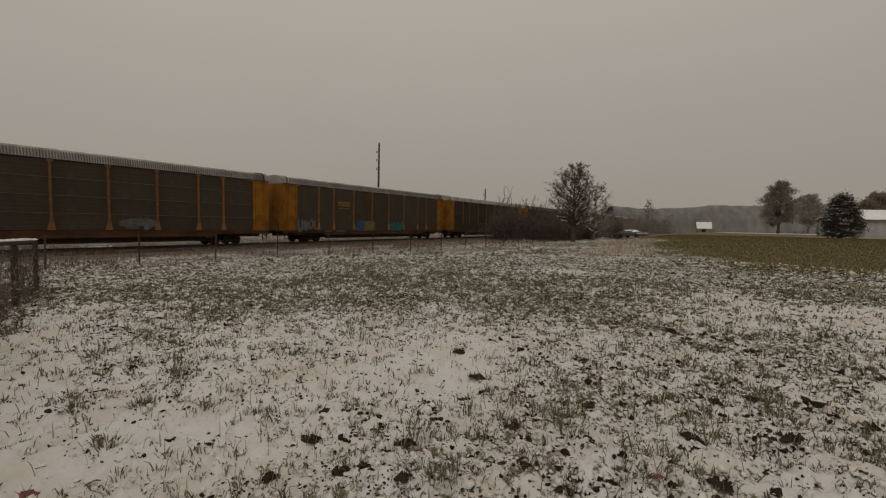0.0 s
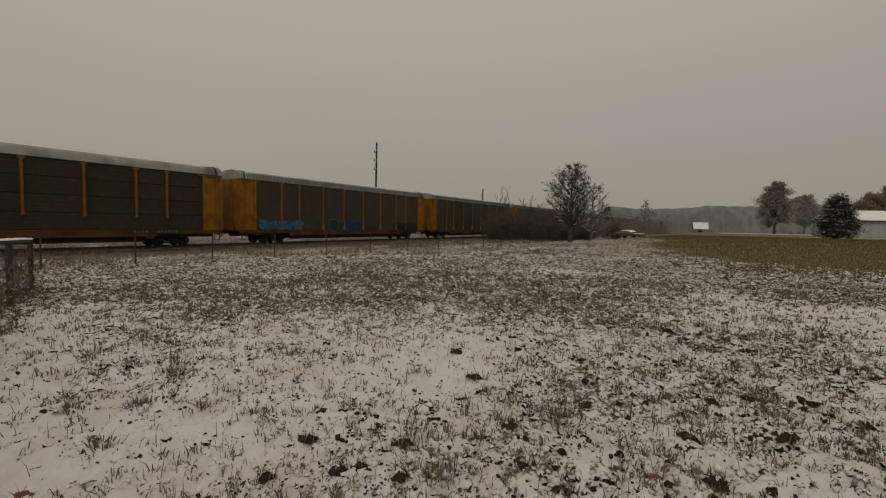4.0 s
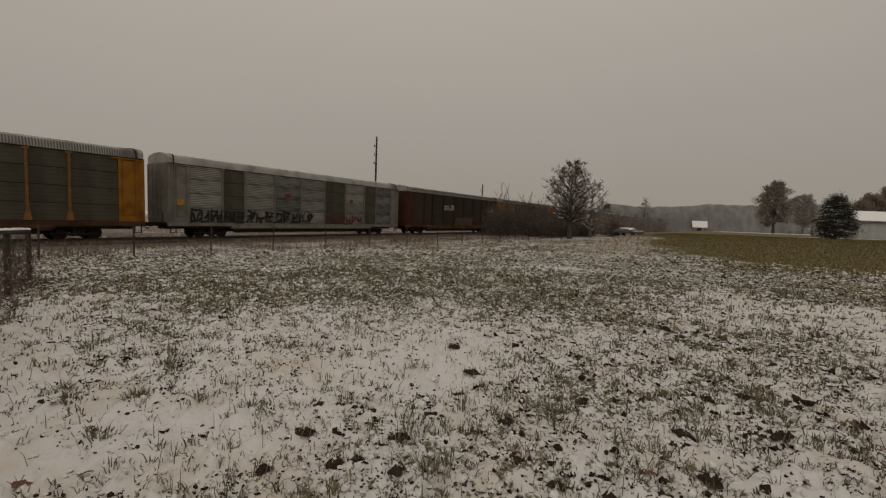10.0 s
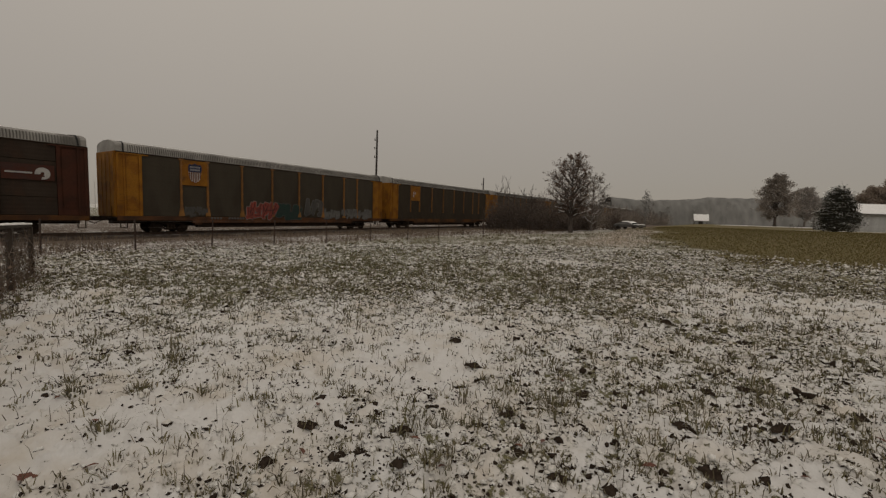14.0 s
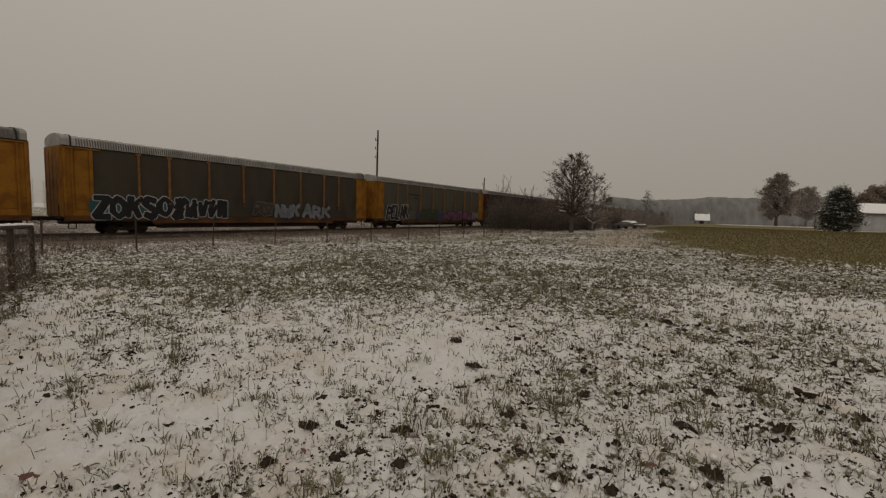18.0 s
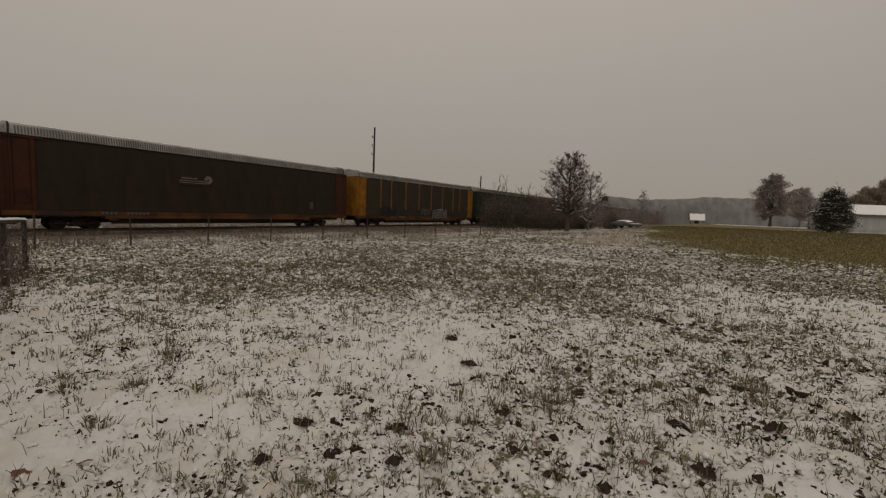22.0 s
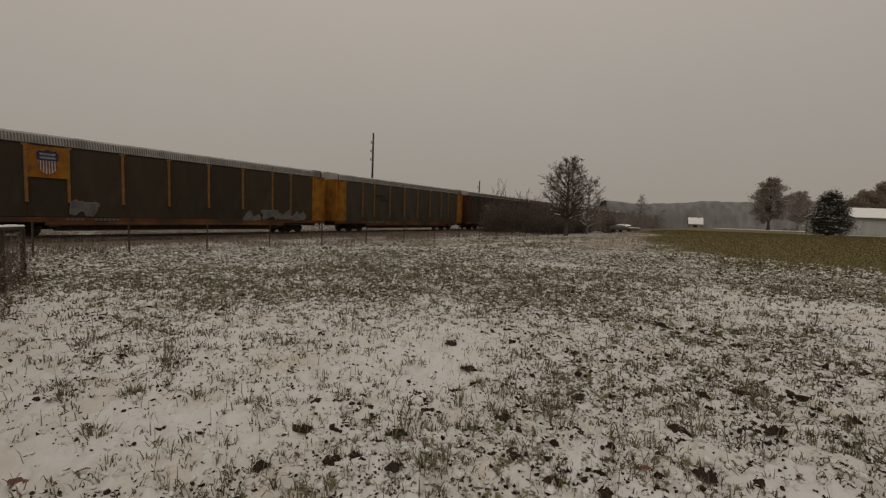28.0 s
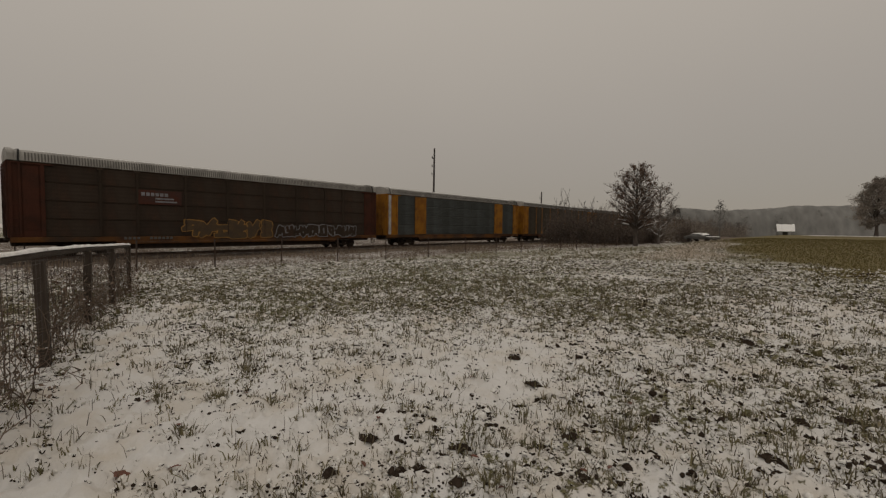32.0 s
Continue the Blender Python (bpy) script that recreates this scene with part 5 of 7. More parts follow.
def tree(name, x, y, height, seed, label, trunk_r, limbs, crown_w, leaf=None, leaves=0, leaf_size=0.1, snow=True, bark=None, clear=0.15, depth=3, spread=0.62, kids=(3, 5), lean=0.0, fine=0.012, limb=1.0):
    """A trunk, limbs that fan out from it, and a crown of twigs and clinging leaves."""
    rng = random.Random(seed)
    root = new(name)
    z = float(ground_z(x, y)) - 0.05
    root.matrix_basis = pose(x, y, z)
    tagged(root, label, "tree")
    trunk, out, tips = [], [], []
    p, r = Vector((0, 0, 0)), trunk_r
    steps = 10
    pts = []
    for i in range(steps):
        q = Vector((lean * (i + 1) / steps * height + rng.gauss(0, 0.03), rng.gauss(0, 0.03), height * 0.93 * (i + 1) / steps))
        r2 = trunk_r * (1 - 0.9 * (i + 1) / steps) ** 0.9 + 0.012
        trunk.append((tuple(p), tuple(q), r * (1.35 if i == 0 else 1), r2))
        pts.append((q.copy(), r2))
        p, r = q, r2
    # limbs reach for points spread over an egg-shaped crown
    low, zc = clear * height, height * (0.5 + 0.5 * clear)
    for k in range(limbs):
        g = (k + 0.5) / limbs
        a = k * 2.39996 + rng.uniform(-0.3, 0.3)
        up = -0.85 + 1.83 * g
        w = math.sqrt(max(0.0, 1 - up * up)) * crown_w * 0.5 * (1.06 - 0.16 * up)
        reach = rng.uniform(0.62, 0.92)
        aim = Vector((math.cos(a) * w * reach, math.sin(a) * w * reach, zc + up * (height - low) * 0.5 * rng.uniform(0.85, 0.97)))
        z0 = min(max(aim.z - rng.uniform(0.30, 0.75) * w * reach - 0.07 * height, low * rng.uniform(0.9, 1.25)), height * 0.86)
        q = Vector((lean * z0, 0, z0))
        way = aim - q
        grow(rng, q, way, way.length * 0.82, limb * max(0.02, trunk_r * (0.40 - 0.26 * g)), depth - 1, spread, out, tips, kids, 0.05, 0.42, 0.10)
    part("trunk", segs_mesh("trunk", trunk, bark or M_BARK, 9), root)
    thick = [s[:4] for s in out if s[4] >= depth - 2]
    thin = [s[:4] for s in out if s[4] < depth - 2]
    part("crown_wood", segs_mesh("crown_wood", thick, bark or M_BARK, 5), root)
    if thin:
        part("crown", segs_mesh("crown", [(a, b, max(c, fine), max(d, fine * 0.8)) for a, b, c, d in thin], M_TWIG if bark is None else bark, 3), root)["kind"] = "stuff"
    if leaf and leaves:
        rr = np.random.default_rng(seed)
        t = np.array(tips)
        # even from foot to top of the crown
        zz = t[:, 2]
        bins = np.clip(((zz - zz.min()) / (np.ptp(zz) + 1e-6) * 12).astype(int), 0, 11)
        weight = (1.0 / np.bincount(bins, minlength=12).clip(1)) ** 0.6
        weight = weight[bins] / weight[bins].sum()
        pick = t[rr.choice(len(t), leaves, p=weight)] + rr.normal(0, leaf_size * 1.7, (leaves, 3))
        part("leaves", leaf_mesh("leaves", pick, leaf_size, leaf, seed), root, None, "clinging brown leaves")["kind"] = "stuff"
    if snow:
        sn = snow_on(thick + thin, 0.008, snow if isinstance(snow, float) else 0.75, seed, 1.0, 0.9)
        if sn:
            part("snow", segs_mesh("branch_snow", sn, M_SNOW, 4), root, None, "snow lying on the limbs")["kind"] = "stuff"
    return root


tree("oak_tree", -15.5, 52.2, 9.6, 7, "small dark oak with withered leaves and snow on its limbs", 0.24, 74, 6.7, M_BROWNLEAF, 8000, 0.065, 0.5, clear=0.20, depth=3, spread=0.46, kids=(4, 6), fine=0.020, limb=1.35)
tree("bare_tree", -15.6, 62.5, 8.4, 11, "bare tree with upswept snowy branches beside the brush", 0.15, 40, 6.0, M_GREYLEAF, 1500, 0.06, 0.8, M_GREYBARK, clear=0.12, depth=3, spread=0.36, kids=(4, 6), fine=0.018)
tree("field_oak", 11.6, 145.5, 14.2, 13, "broad oak with withered brown leaves beside the drive", 0.36, 60, 9.8, M_GREYLEAF, 17000, 0.16, 0.3, clear=0.17, depth=3, kids=(5, 6))
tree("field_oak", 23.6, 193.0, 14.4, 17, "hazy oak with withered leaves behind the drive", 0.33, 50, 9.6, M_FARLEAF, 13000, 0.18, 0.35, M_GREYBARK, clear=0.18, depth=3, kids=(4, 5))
# bark and leaves share the hazed colours of the far woods
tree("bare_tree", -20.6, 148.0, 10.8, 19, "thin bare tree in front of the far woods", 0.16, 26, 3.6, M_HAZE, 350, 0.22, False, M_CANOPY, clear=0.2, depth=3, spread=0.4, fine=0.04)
for i, (tx, ty, th) in enumerate(((24.6, 118.0, 8.6), (28.0, 121.0, 10.6), (32.5, 122.0, 10.4), (38.0, 127.0, 11.0), (45.0, 129.0, 10.5))):
    tree("russet_tree", tx, ty, th, 23 + i, "tree with russet winter leaves behind the house", 0.26, 46, 8.6, M_RUSSET, 14000, 0.16, 0.25, clear=0.12, depth=3, kids=(4, 5))
for i, (tx, ty, th) in enumerate(((13.6, 101.0, 6.2), (15.5, 104.0, 5.4), (17.5, 106.0, 6.6))):
    tree("bare_sapling", tx, ty, th, 31 + i, "thin bare sapling between the oaks and the juniper", 0.07, 16, 4.0, None, 0, 0.1, False, M_GREYBARK, clear=0.12, depth=3, spread=0.4)


def sapling_clump(x, y, height, seed, stems=7, wide=1.5, label="clump of bare brush beside the track", twig=None, leaf=260, name="brush_clump", thick=0.013, dry=None):
    """Bare shrub: several stems from one root, fine twigs, a few leaves."""
    rng = random.Random(seed)
    root = new(name)
    root.matrix_basis = pose(x, y, float(ground_z(x, y)) - 0.12)
    tagged(root, label, "shrub", "brush by the railway")
    out, tips = [], []
    for s in range(stems):
        a = rng.uniform(0, 6.28)
        b = Vector((math.cos(a), math.sin(a), 0)) * rng.uniform(0, 0.35 * wide)
        way = Vector((math.cos(a) * 0.35 * wide / 1.5, math.sin(a) * 0.35 * wide / 1.5, 1))
        grow(rng, b, way, height * rng.uniform(0.55, 0.9), 0.035, 2, 0.5, out, tips, (4, 6), 0.25, 0.45, 0.10)
    part("wood", segs_mesh("wood", [(a, b, max(c, thick), max(d, 0.8 * thick)) for a, b, c, d, e in out], twig or M_TWIG, 3), root)["kind"] = "stuff"
    if leaf:
        rr = np.random.default_rng(seed)
        t = np.array([(q[0], q[1], q[2] * rng.uniform(0.08, 0.95)) for q in tips])
        pick = t[rr.integers(0, len(t), leaf)] + rr.normal(0, 0.4, (leaf, 3))
        pick[:, 2] = np.abs(pick[:, 2])
        part("dry_leaves", leaf_mesh("dry_leaves", pick, 0.13, dry or M_BRUSH, seed, 0, 0.7), root)["kind"] = "stuff"
    return root


sapling_clump(-14.51, 70.52, 2.6, 171, 9, 1.6, "dark rounded shrub beside the parked car", None, 1500)
rb = random.Random(77)
for i in range(12):
    yy = 53 + i * 3.2 + rb.uniform(-1, 1)
    sapling_clump(-25.0 + rb.uniform(-1.6, 1.6) + 0.02 * i, yy, rb.uniform(3.6, 4.8), 100 + i, 11, 2.8, leaf=3400)
for i, (bx, by, bh) in enumerate(((-25.6, 55.3, 5.4), (-24.6, 58.0, 4.6), (-23.4, 60.0, 4.8), (-22.9, 61.5, 4.0))):
    sapling_clump(bx, by, bh, 130 + i, 3, 0.9, "tall bare saplings rising from the brush", M_BARK, leaf=160, thick=0.026)
for i in range(7):
    sapling_clump(-19.5 + rb.uniform(-1.2, 1.2), 56 + i * 2.4, rb.uniform(2.0, 3.2), 140 + i, 8, 2.6, leaf=2600)
# greyer twigs and leaves than the near brush: haze put into the colour
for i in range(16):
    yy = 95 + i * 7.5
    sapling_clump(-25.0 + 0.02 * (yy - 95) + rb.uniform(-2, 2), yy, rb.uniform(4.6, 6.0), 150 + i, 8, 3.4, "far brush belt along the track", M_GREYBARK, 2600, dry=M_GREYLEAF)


def far_woods(name, points, heights, seed, label, per=46, leafy=True):
    """Distant bare woods: crowns of fine upright twigs over thin trunks."""
    rng = np.random.default_rng(seed)
    segs = []
    leaf_pts = []
    for (x, y), h in zip(points, heights):
        z = float(ground_z(x, y)) - 0.3
        segs.append(((x, y, z), (x + rng.normal(0, 0.3), y, z + h * 0.7), 0.16, 0.06))
        if leafy:
            leaf_pts += [(x + rng.normal(0, 1.6), y + rng.normal(0, 1.0), z + rng.uniform(0, 0.25 * h)) for _ in range(90)]
        for k in range(per):
            f = rng.uniform(0.02, 0.85)
            a = rng.uniform(0, 6.28)
            w = h * 0.28 * math.sin(math.pi * min(1, 0.15 + f)) ** 0.7
            b = (x + rng.normal(0, 0.3), y + rng.normal(0, 0.3), z + h * f * 0.8)
            e = (b[0] + math.cos(a) * w * rng.uniform(0.4, 1.0), b[1] + math.sin(a) * w * rng.uniform(0.4, 1.0), b[2] + h * rng.uniform(0.06, 0.2))
            segs.append((b, e, 0.03, 0.012))
            leaf_pts += [tuple(b[i] + (e[i] - b[i]) * t for i in range(3)) for t in rng.uniform(0.1, 1.05, 8)]
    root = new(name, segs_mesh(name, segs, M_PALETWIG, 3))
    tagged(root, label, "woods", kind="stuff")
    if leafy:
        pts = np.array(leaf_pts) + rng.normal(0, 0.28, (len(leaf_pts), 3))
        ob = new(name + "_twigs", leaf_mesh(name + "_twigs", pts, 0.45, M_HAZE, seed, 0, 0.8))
        tagged(ob, "fine twigs and clinging leaves of the distant woods", "woods", kind="stuff")


def canopy(name, x0, y0, x1, y1, h0, h1, deep, seed, label):
    """The massed crowns of a far wood: a long, bulging body with an uneven top."""
    n, rows = 420, 14
    t = np.linspace(0, 1, n)
    q = math.hypot(x1 - x0, y1 - y0)
    nx, ny = -(y1 - y0) / q, (x1 - x0) / q
    verts = []
    for k in range(rows):
        f = k / (rows - 1) * 2 - 1
        lift = (1 - abs(f) ** 3.2) ** 0.8
        along = t * q
        top = (h0 + (h1 - h0) * t) * (0.93 + 0.07 * vnoise(along, along * 0, 0.06, seed) + 0.06 * vnoise(along, along * 0 + 3.0 * k, 0.35, seed + 1))
        off = deep * (0.5 + 0.5 * f) - 9.0 + 2.2 * (vnoise(along, along * 0 + 2.0 * k, 0.22, seed + 2) - 0.5)
        x, y = x0 + (x1 - x0) * t + nx * off, y0 + (y1 - y0) * t + ny * off
        verts.append(np.stack([x, y, ground_z(x, y) - 0.4 + top * lift], -1))
    v = np.concatenate(verts)
    i, j = np.meshgrid(np.arange(rows - 1), np.arange(n - 1), indexing="ij")
    quads = np.stack([i * n + j, i * n + j + 1, (i + 1) * n + j + 1, (i + 1) * n + j], -1).reshape(-1, 4)
    ob = new(name, fast_mesh(name, v, [quads], M_CANOPY, True))
    tagged(ob, label, "woods", kind="stuff")




def woods_line(seed, x0, y0, x1, y1, count, h0, h1, rows=3, gap=6.0, bend=0.0):
    rng = np.random.default_rng(seed)
    pts, hs = [], []
    for r in range(rows):
        for i in range(count):
            t = (i + rng.uniform(0, 1)) / count
            dx, dy = x1 - x0, y1 - y0
            q = math.hypot(dx, dy)
            nx, ny = -dy / q, dx / q
            o = r * gap + bend * math.sin(math.pi * t) + rng.normal(0, 1.5)
            pts.append((x0 + dx * t + nx * o, y0 + dy * t + ny * o))
            hs.append((h0 + (h1 - h0) * t) * rng.uniform(0.93, 1.03) + r * 0.9)
    return pts, hs


far_woods("far_woods", *woods_line(3, -52, 236, 90, 330, 74, 13.6, 17.4), 4, "grey distant winter woods beyond the field", 58)
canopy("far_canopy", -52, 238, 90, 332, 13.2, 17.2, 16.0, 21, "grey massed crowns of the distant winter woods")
far_woods("far_thicket", *woods_line(5, -60, 180, -22, 205, 18, 6.5, 8.0, 2), 6, "low grey thicket beyond the parked car", 34)
far_woods("far_woods_left", *woods_line(7, -330, -30, -190, 240, 46, 18, 20, 2, 9), 8, "pale bare woods beyond the railway", 22, False)
far_woods("far_woods_right", *woods_line(9, 90, 330, 210, 180, 30, 17, 17, 2), 10, "distant winter woods behind the houses", 26)
far_woods("far_woods_back", *woods_line(11, 210, 180, 60, -260, 40, 17, 17, 2), 12, "distant winter woods on the far side of the field", 16, False)


def juniper(x, y, height, width, seed):
    rng = np.random.default_rng(seed)
    root = new("juniper_bush")
    root.matrix_basis = pose(x, y, float(ground_z(x, y)) - 0.05)
    tagged(root, "dense dark juniper bush with snow on its sprays", "shrub")
    part("trunk", segs_mesh("trunk", [((0, 0, 0), (0, 0, height * 0.8), 0.14, 0.03)], M_BARK, 8), root)
    green, white, limbs = [], [], []
    for k in range(430):
        f = rng.uniform(0.03, 1.0) ** 0.9
        a = rng.uniform(0, 6.28)
        w = width * 0.5 * (1 - f ** 1.9) ** 0.66 * (0.86 + 0.22 * math.sin(3 * a + 5 * f)) * (0.85 + 0.3 * rng.random())
        r = w * (0.55 + 0.45 * rng.random() ** 0.4)
        c = np.array((math.cos(a) * r, math.sin(a) * r, f * height * 0.96 + 0.1))
        limbs.append(((0, 0, max(0.1, c[2] - 0.5 * r)), tuple(c), 0.02, 0.006))
        s = 0.26 + 0.12 * rng.random()
        q = rng.normal(0, 1, (62, 3)) * (s, s, s * 0.85)
        green.append(c + q)
        if rng.random() < 0.42:
            q = rng.normal(0, 1, (20, 3)) * (s * 1.1, s * 1.1, s * 0.16) + (math.cos(a) * 0.12, math.sin(a) * 0.12, s * 0.85)
            white.append(c + q)
    part("wood", segs_mesh("wood", limbs, M_BARK, 3), root)
    part("sprays", leaf_mesh("sprays", np.concatenate(green), 0.085, M_NEEDLE, seed, 0.2, 0.8), root)["kind"] = "stuff"
    part("snow", leaf_mesh("snow_tufts", np.concatenate(white), 0.11, M_SNOW, seed + 1, 0.85, 0.6), root, None, "snow caught on the sprays")["kind"] = "stuff"


juniper(12.25, 74.2, 5.5, 4.2, 5)


# ---- poles ----
def utility_pole(x, y, height, seed):
    root = new("utility_pole")
    root.matrix_basis = pose(x, y, -0.6, 0.2, 0.9, 0)
    tagged(root, "tall weathered wooden pole with side insulators behind the track", "utility pole", "poles along the railway")
    h = height + 0.6
    part("shaft", segs_mesh("shaft", [((0, 0, 0), (0, 0, h * 0.5), 0.19, 0.16), ((0, 0, h * 0.5), (0, 0, h), 0.16, 0.125)], M_POLE, 12), root)
    for k in range(3):
        z = h - 1.5 - 1.32 * k
        b = Soup()
        b.box(-0.50, -0.10, -0.04, 0.04, z - 0.04, z + 0.04, 0.01).tube((-0.44, 0, z), (-0.44, 0, z + 0.22), 0.05, 0.04, 8)
        arm = part("bracket", b.mesh("bracket", M_POLE), root)
        part("insulator", Soup().tube((-0.44, 0, z + 0.16), (-0.44, 0, z + 0.24), 0.085, 0.06, 8).tube((-0.44, 0, z + 0.24), (-0.44, 0, z + 0.32), 0.085, 0.05, 8).mesh("insulator", M_STEEL), arm)


utility_pole(-46.0, 51.0, 14.2, 1)
utility_pole(-46.0, 86.7, 9.9, 2)


# ---- fences ----
def post_fence():
    """Steel posts and thin wires alongside the railway."""
    rng = random.Random(3)
    root = new("wire_fence")
    tagged(root, "low wire fence on thin rusty steel posts along the field", "fence")
    spots = []
    for i in range(15):
        y = 8.0 + 3.12 * i
        x = -20.55 + 0.055 * (y - 8) + 1.9 * smooth01((y - 10) / 20)
        spots.append((float(x), y))
    spots.insert(0, (-20.9, 5.1))
    pm = Soup()
    pm.box(-0.022, 0.022, -0.006, 0.006, -0.3, 1.32, 0.003).box(-0.005, 0.005, 0.0, 0.035, -0.3, 1.32)
    for k in range(11):
        pm.box(-0.008, 0.008, -0.018, -0.004, 0.15 + 0.105 * k, 0.18 + 0.105 * k)
    pmesh = pm.mesh("post", M_POST)
    tops = []
    for x, y in spots:
        z = float(ground_z(x, y))
        m = pose(x, y, z, rng.uniform(-2, 2), rng.uniform(-2, 2), rng.uniform(0, 90))
        part("post", pmesh, root, m @ Matrix.Diagonal((1.35, 1.35, 1, 1)))
        tops.append((x, y, z))
    for h in (0.35, 0.68, 0.98, 1.24):
        for a, b in zip(tops[:-1], tops[1:]):
            part("wire", segs_mesh("wire", [((a[0], a[1], a[2] + h), (b[0], b[1], b[2] + h), 0.003, 0.003)], M_WIRE, 4), root)


post_fence()

FENCE_A, FENCE_B = Vector((-1.9, -0.94, 0)), Vector((-14.4, 3.34, 0))


def mesh_fence():
    """Wooden posts, a level rail with snow on it, and woven wire grown through with dead vines."""
    rng = random.Random(8)
    root = new("mesh_fence")
    tagged(root, "woven wire fence on wooden posts with a snow-covered top rail", "fence")
    run = FENCE_B - FENCE_A
    length = run.length
    d = run.normalized()
    turn = math.degrees(math.atan2(d.y, d.x))

    def at(s):
        p = FENCE_A + d * s
        return Vector((p.x, p.y, float(ground_z(p.x, p.y))))

    top = 1.25
    heights = lambda s: top + 0.08 * (1 - min(1.0, max(0.0, (s - 3.5) / 5.5)))
    pm = Soup()
    pm.box(-0.05, 0.05, -0.05, 0.05, -0.4, 1.22, 0.012)
    pmesh = pm.mesh("post", M_WOOD)
    stops = [0.0, 2.6, 5.2, 7.6, 10.2, length]
    for s in stops:
        part("post", pmesh, root, Matrix.Translation(at(s)) @ pose(0, 0, 0, rng.uniform(-1.5, 1.5), rng.uniform(-1.5, 1.5), turn))
    for a, b in zip(stops[:-1], stops[1:]):
        pa, pb = at(a) + Vector((0, 0, heights(a))), at(b) + Vector((0, 0, heights(b)))
        rail = part("top_rail", segs_mesh("top_rail", [(tuple(pa), tuple(pb), 0.045, 0.045)], M_WOOD, 8), root)
        k = 10
        v, f = [], []
        nrm = Vector((-d.y, d.x, 0))
        for i in range(k + 1):
            t = i / k
            p = pa.lerp(pb, t) + Vector((0, 0, 0.03))
            h = 0.03 + 0.02 * rng.random()
            w = 0.05 + 0.012 * rng.random()
            for o, z in ((-w, 0.0), (-w * 0.8, h * 0.7), (0, h), (w * 0.8, h * 0.7), (w, 0.0)):
                v.append(tuple(p + nrm * o + Vector((0, 0, z))))
        for i in range(k):
            for j in range(4):
                f.append((i * 5 + j, (i + 1) * 5 + j, (i + 1) * 5 + j + 1, i * 5 + j + 1))
        part("snow_cap", mesh_of("snow_cap", v, f, M_SNOW, True), rail, None, "soft ridge of snow on the rail")
    segs = []
    for i in range(int(length / 0.15)):
        s = i * 0.15
        p = at(s)
        segs.append(((p.x, p.y, p.z + 0.04), (p.x, p.y, p.z + heights(s) - 0.03), 0.0028, 0.0028))
    part("wire_mesh", segs_mesh("wire_mesh", segs, M_WIRE, 4), root)["kind"] = "stuff"
    for j in range(8):
        segs = []
        f = (j + 0.3) / 8
        for i in range(40):
            a, b = length * i / 40, length * (i + 1) / 40
            pa, pb = at(a), at(b)
            segs.append(((pa.x, pa.y, pa.z + heights(a) * f), (pb.x, pb.y, pb.z + heights(b) * f), 0.003, 0.003))
        part("level_wire", segs_mesh("level_wire", segs, M_WIRE, 4), root)
    vine, tips = [], []
    r2 = np.random.default_rng(4)
    for i in range(240):
        s = 1.0 + (length - 1.0) * rng.random() ** 0.85
        side = abs(rng.gauss(0, 0.16)) * (1 if rng.random() < 0.7 else -1)
        p = at(s) + Vector((-d.y, d.x, 0)) * side
        h = heights(s) * rng.uniform(0.2, 1.0) * (1.0 - min(0.6, 1.4 * abs(side)))
        q = p
        for k in range(5):
            e = q + Vector((d.x * rng.gauss(0, 0.13), d.y * rng.gauss(0, 0.13) + rng.gauss(0, 0.05), h / 5))
            vine.append((tuple(q), tuple(e), 0.006, 0.004))
            if rng.random() < 0.8:
                g = e + Vector((rng.gauss(0, 0.16), rng.gauss(0, 0.13), rng.uniform(-0.06, 0.14)))
                vine.append((tuple(e), tuple(g), 0.004, 0.002))
                tips.append(tuple(g))
            q = e
    ob = new("dead_vines", segs_mesh("dead_vines", vine, M_VINE, 3))
    tagged(ob, "dead brown vines and stalks climbing the wire fence", "vine", kind="stuff")
    t = np.array(tips)
    ob = new("vine_leaves", leaf_mesh("vine_leaves", t[r2.integers(0, len(t), 1300)] + r2.normal(0, 0.05, (1300, 3)), 0.022, M_VINE, 6))
    tagged(ob, "shrivelled brown leaves on the fence vines", "leaves", kind="stuff")
    ob = new("vine_snow", leaf_mesh("vine_snow", t[r2.integers(0, len(t), 260)] + r2.normal(0, 0.03, (260, 3)), 0.018, M_SNOW, 7, 0.7))
    tagged(ob, "flecks of snow on the fence vines", "snow", kind="stuff")


mesh_fence()


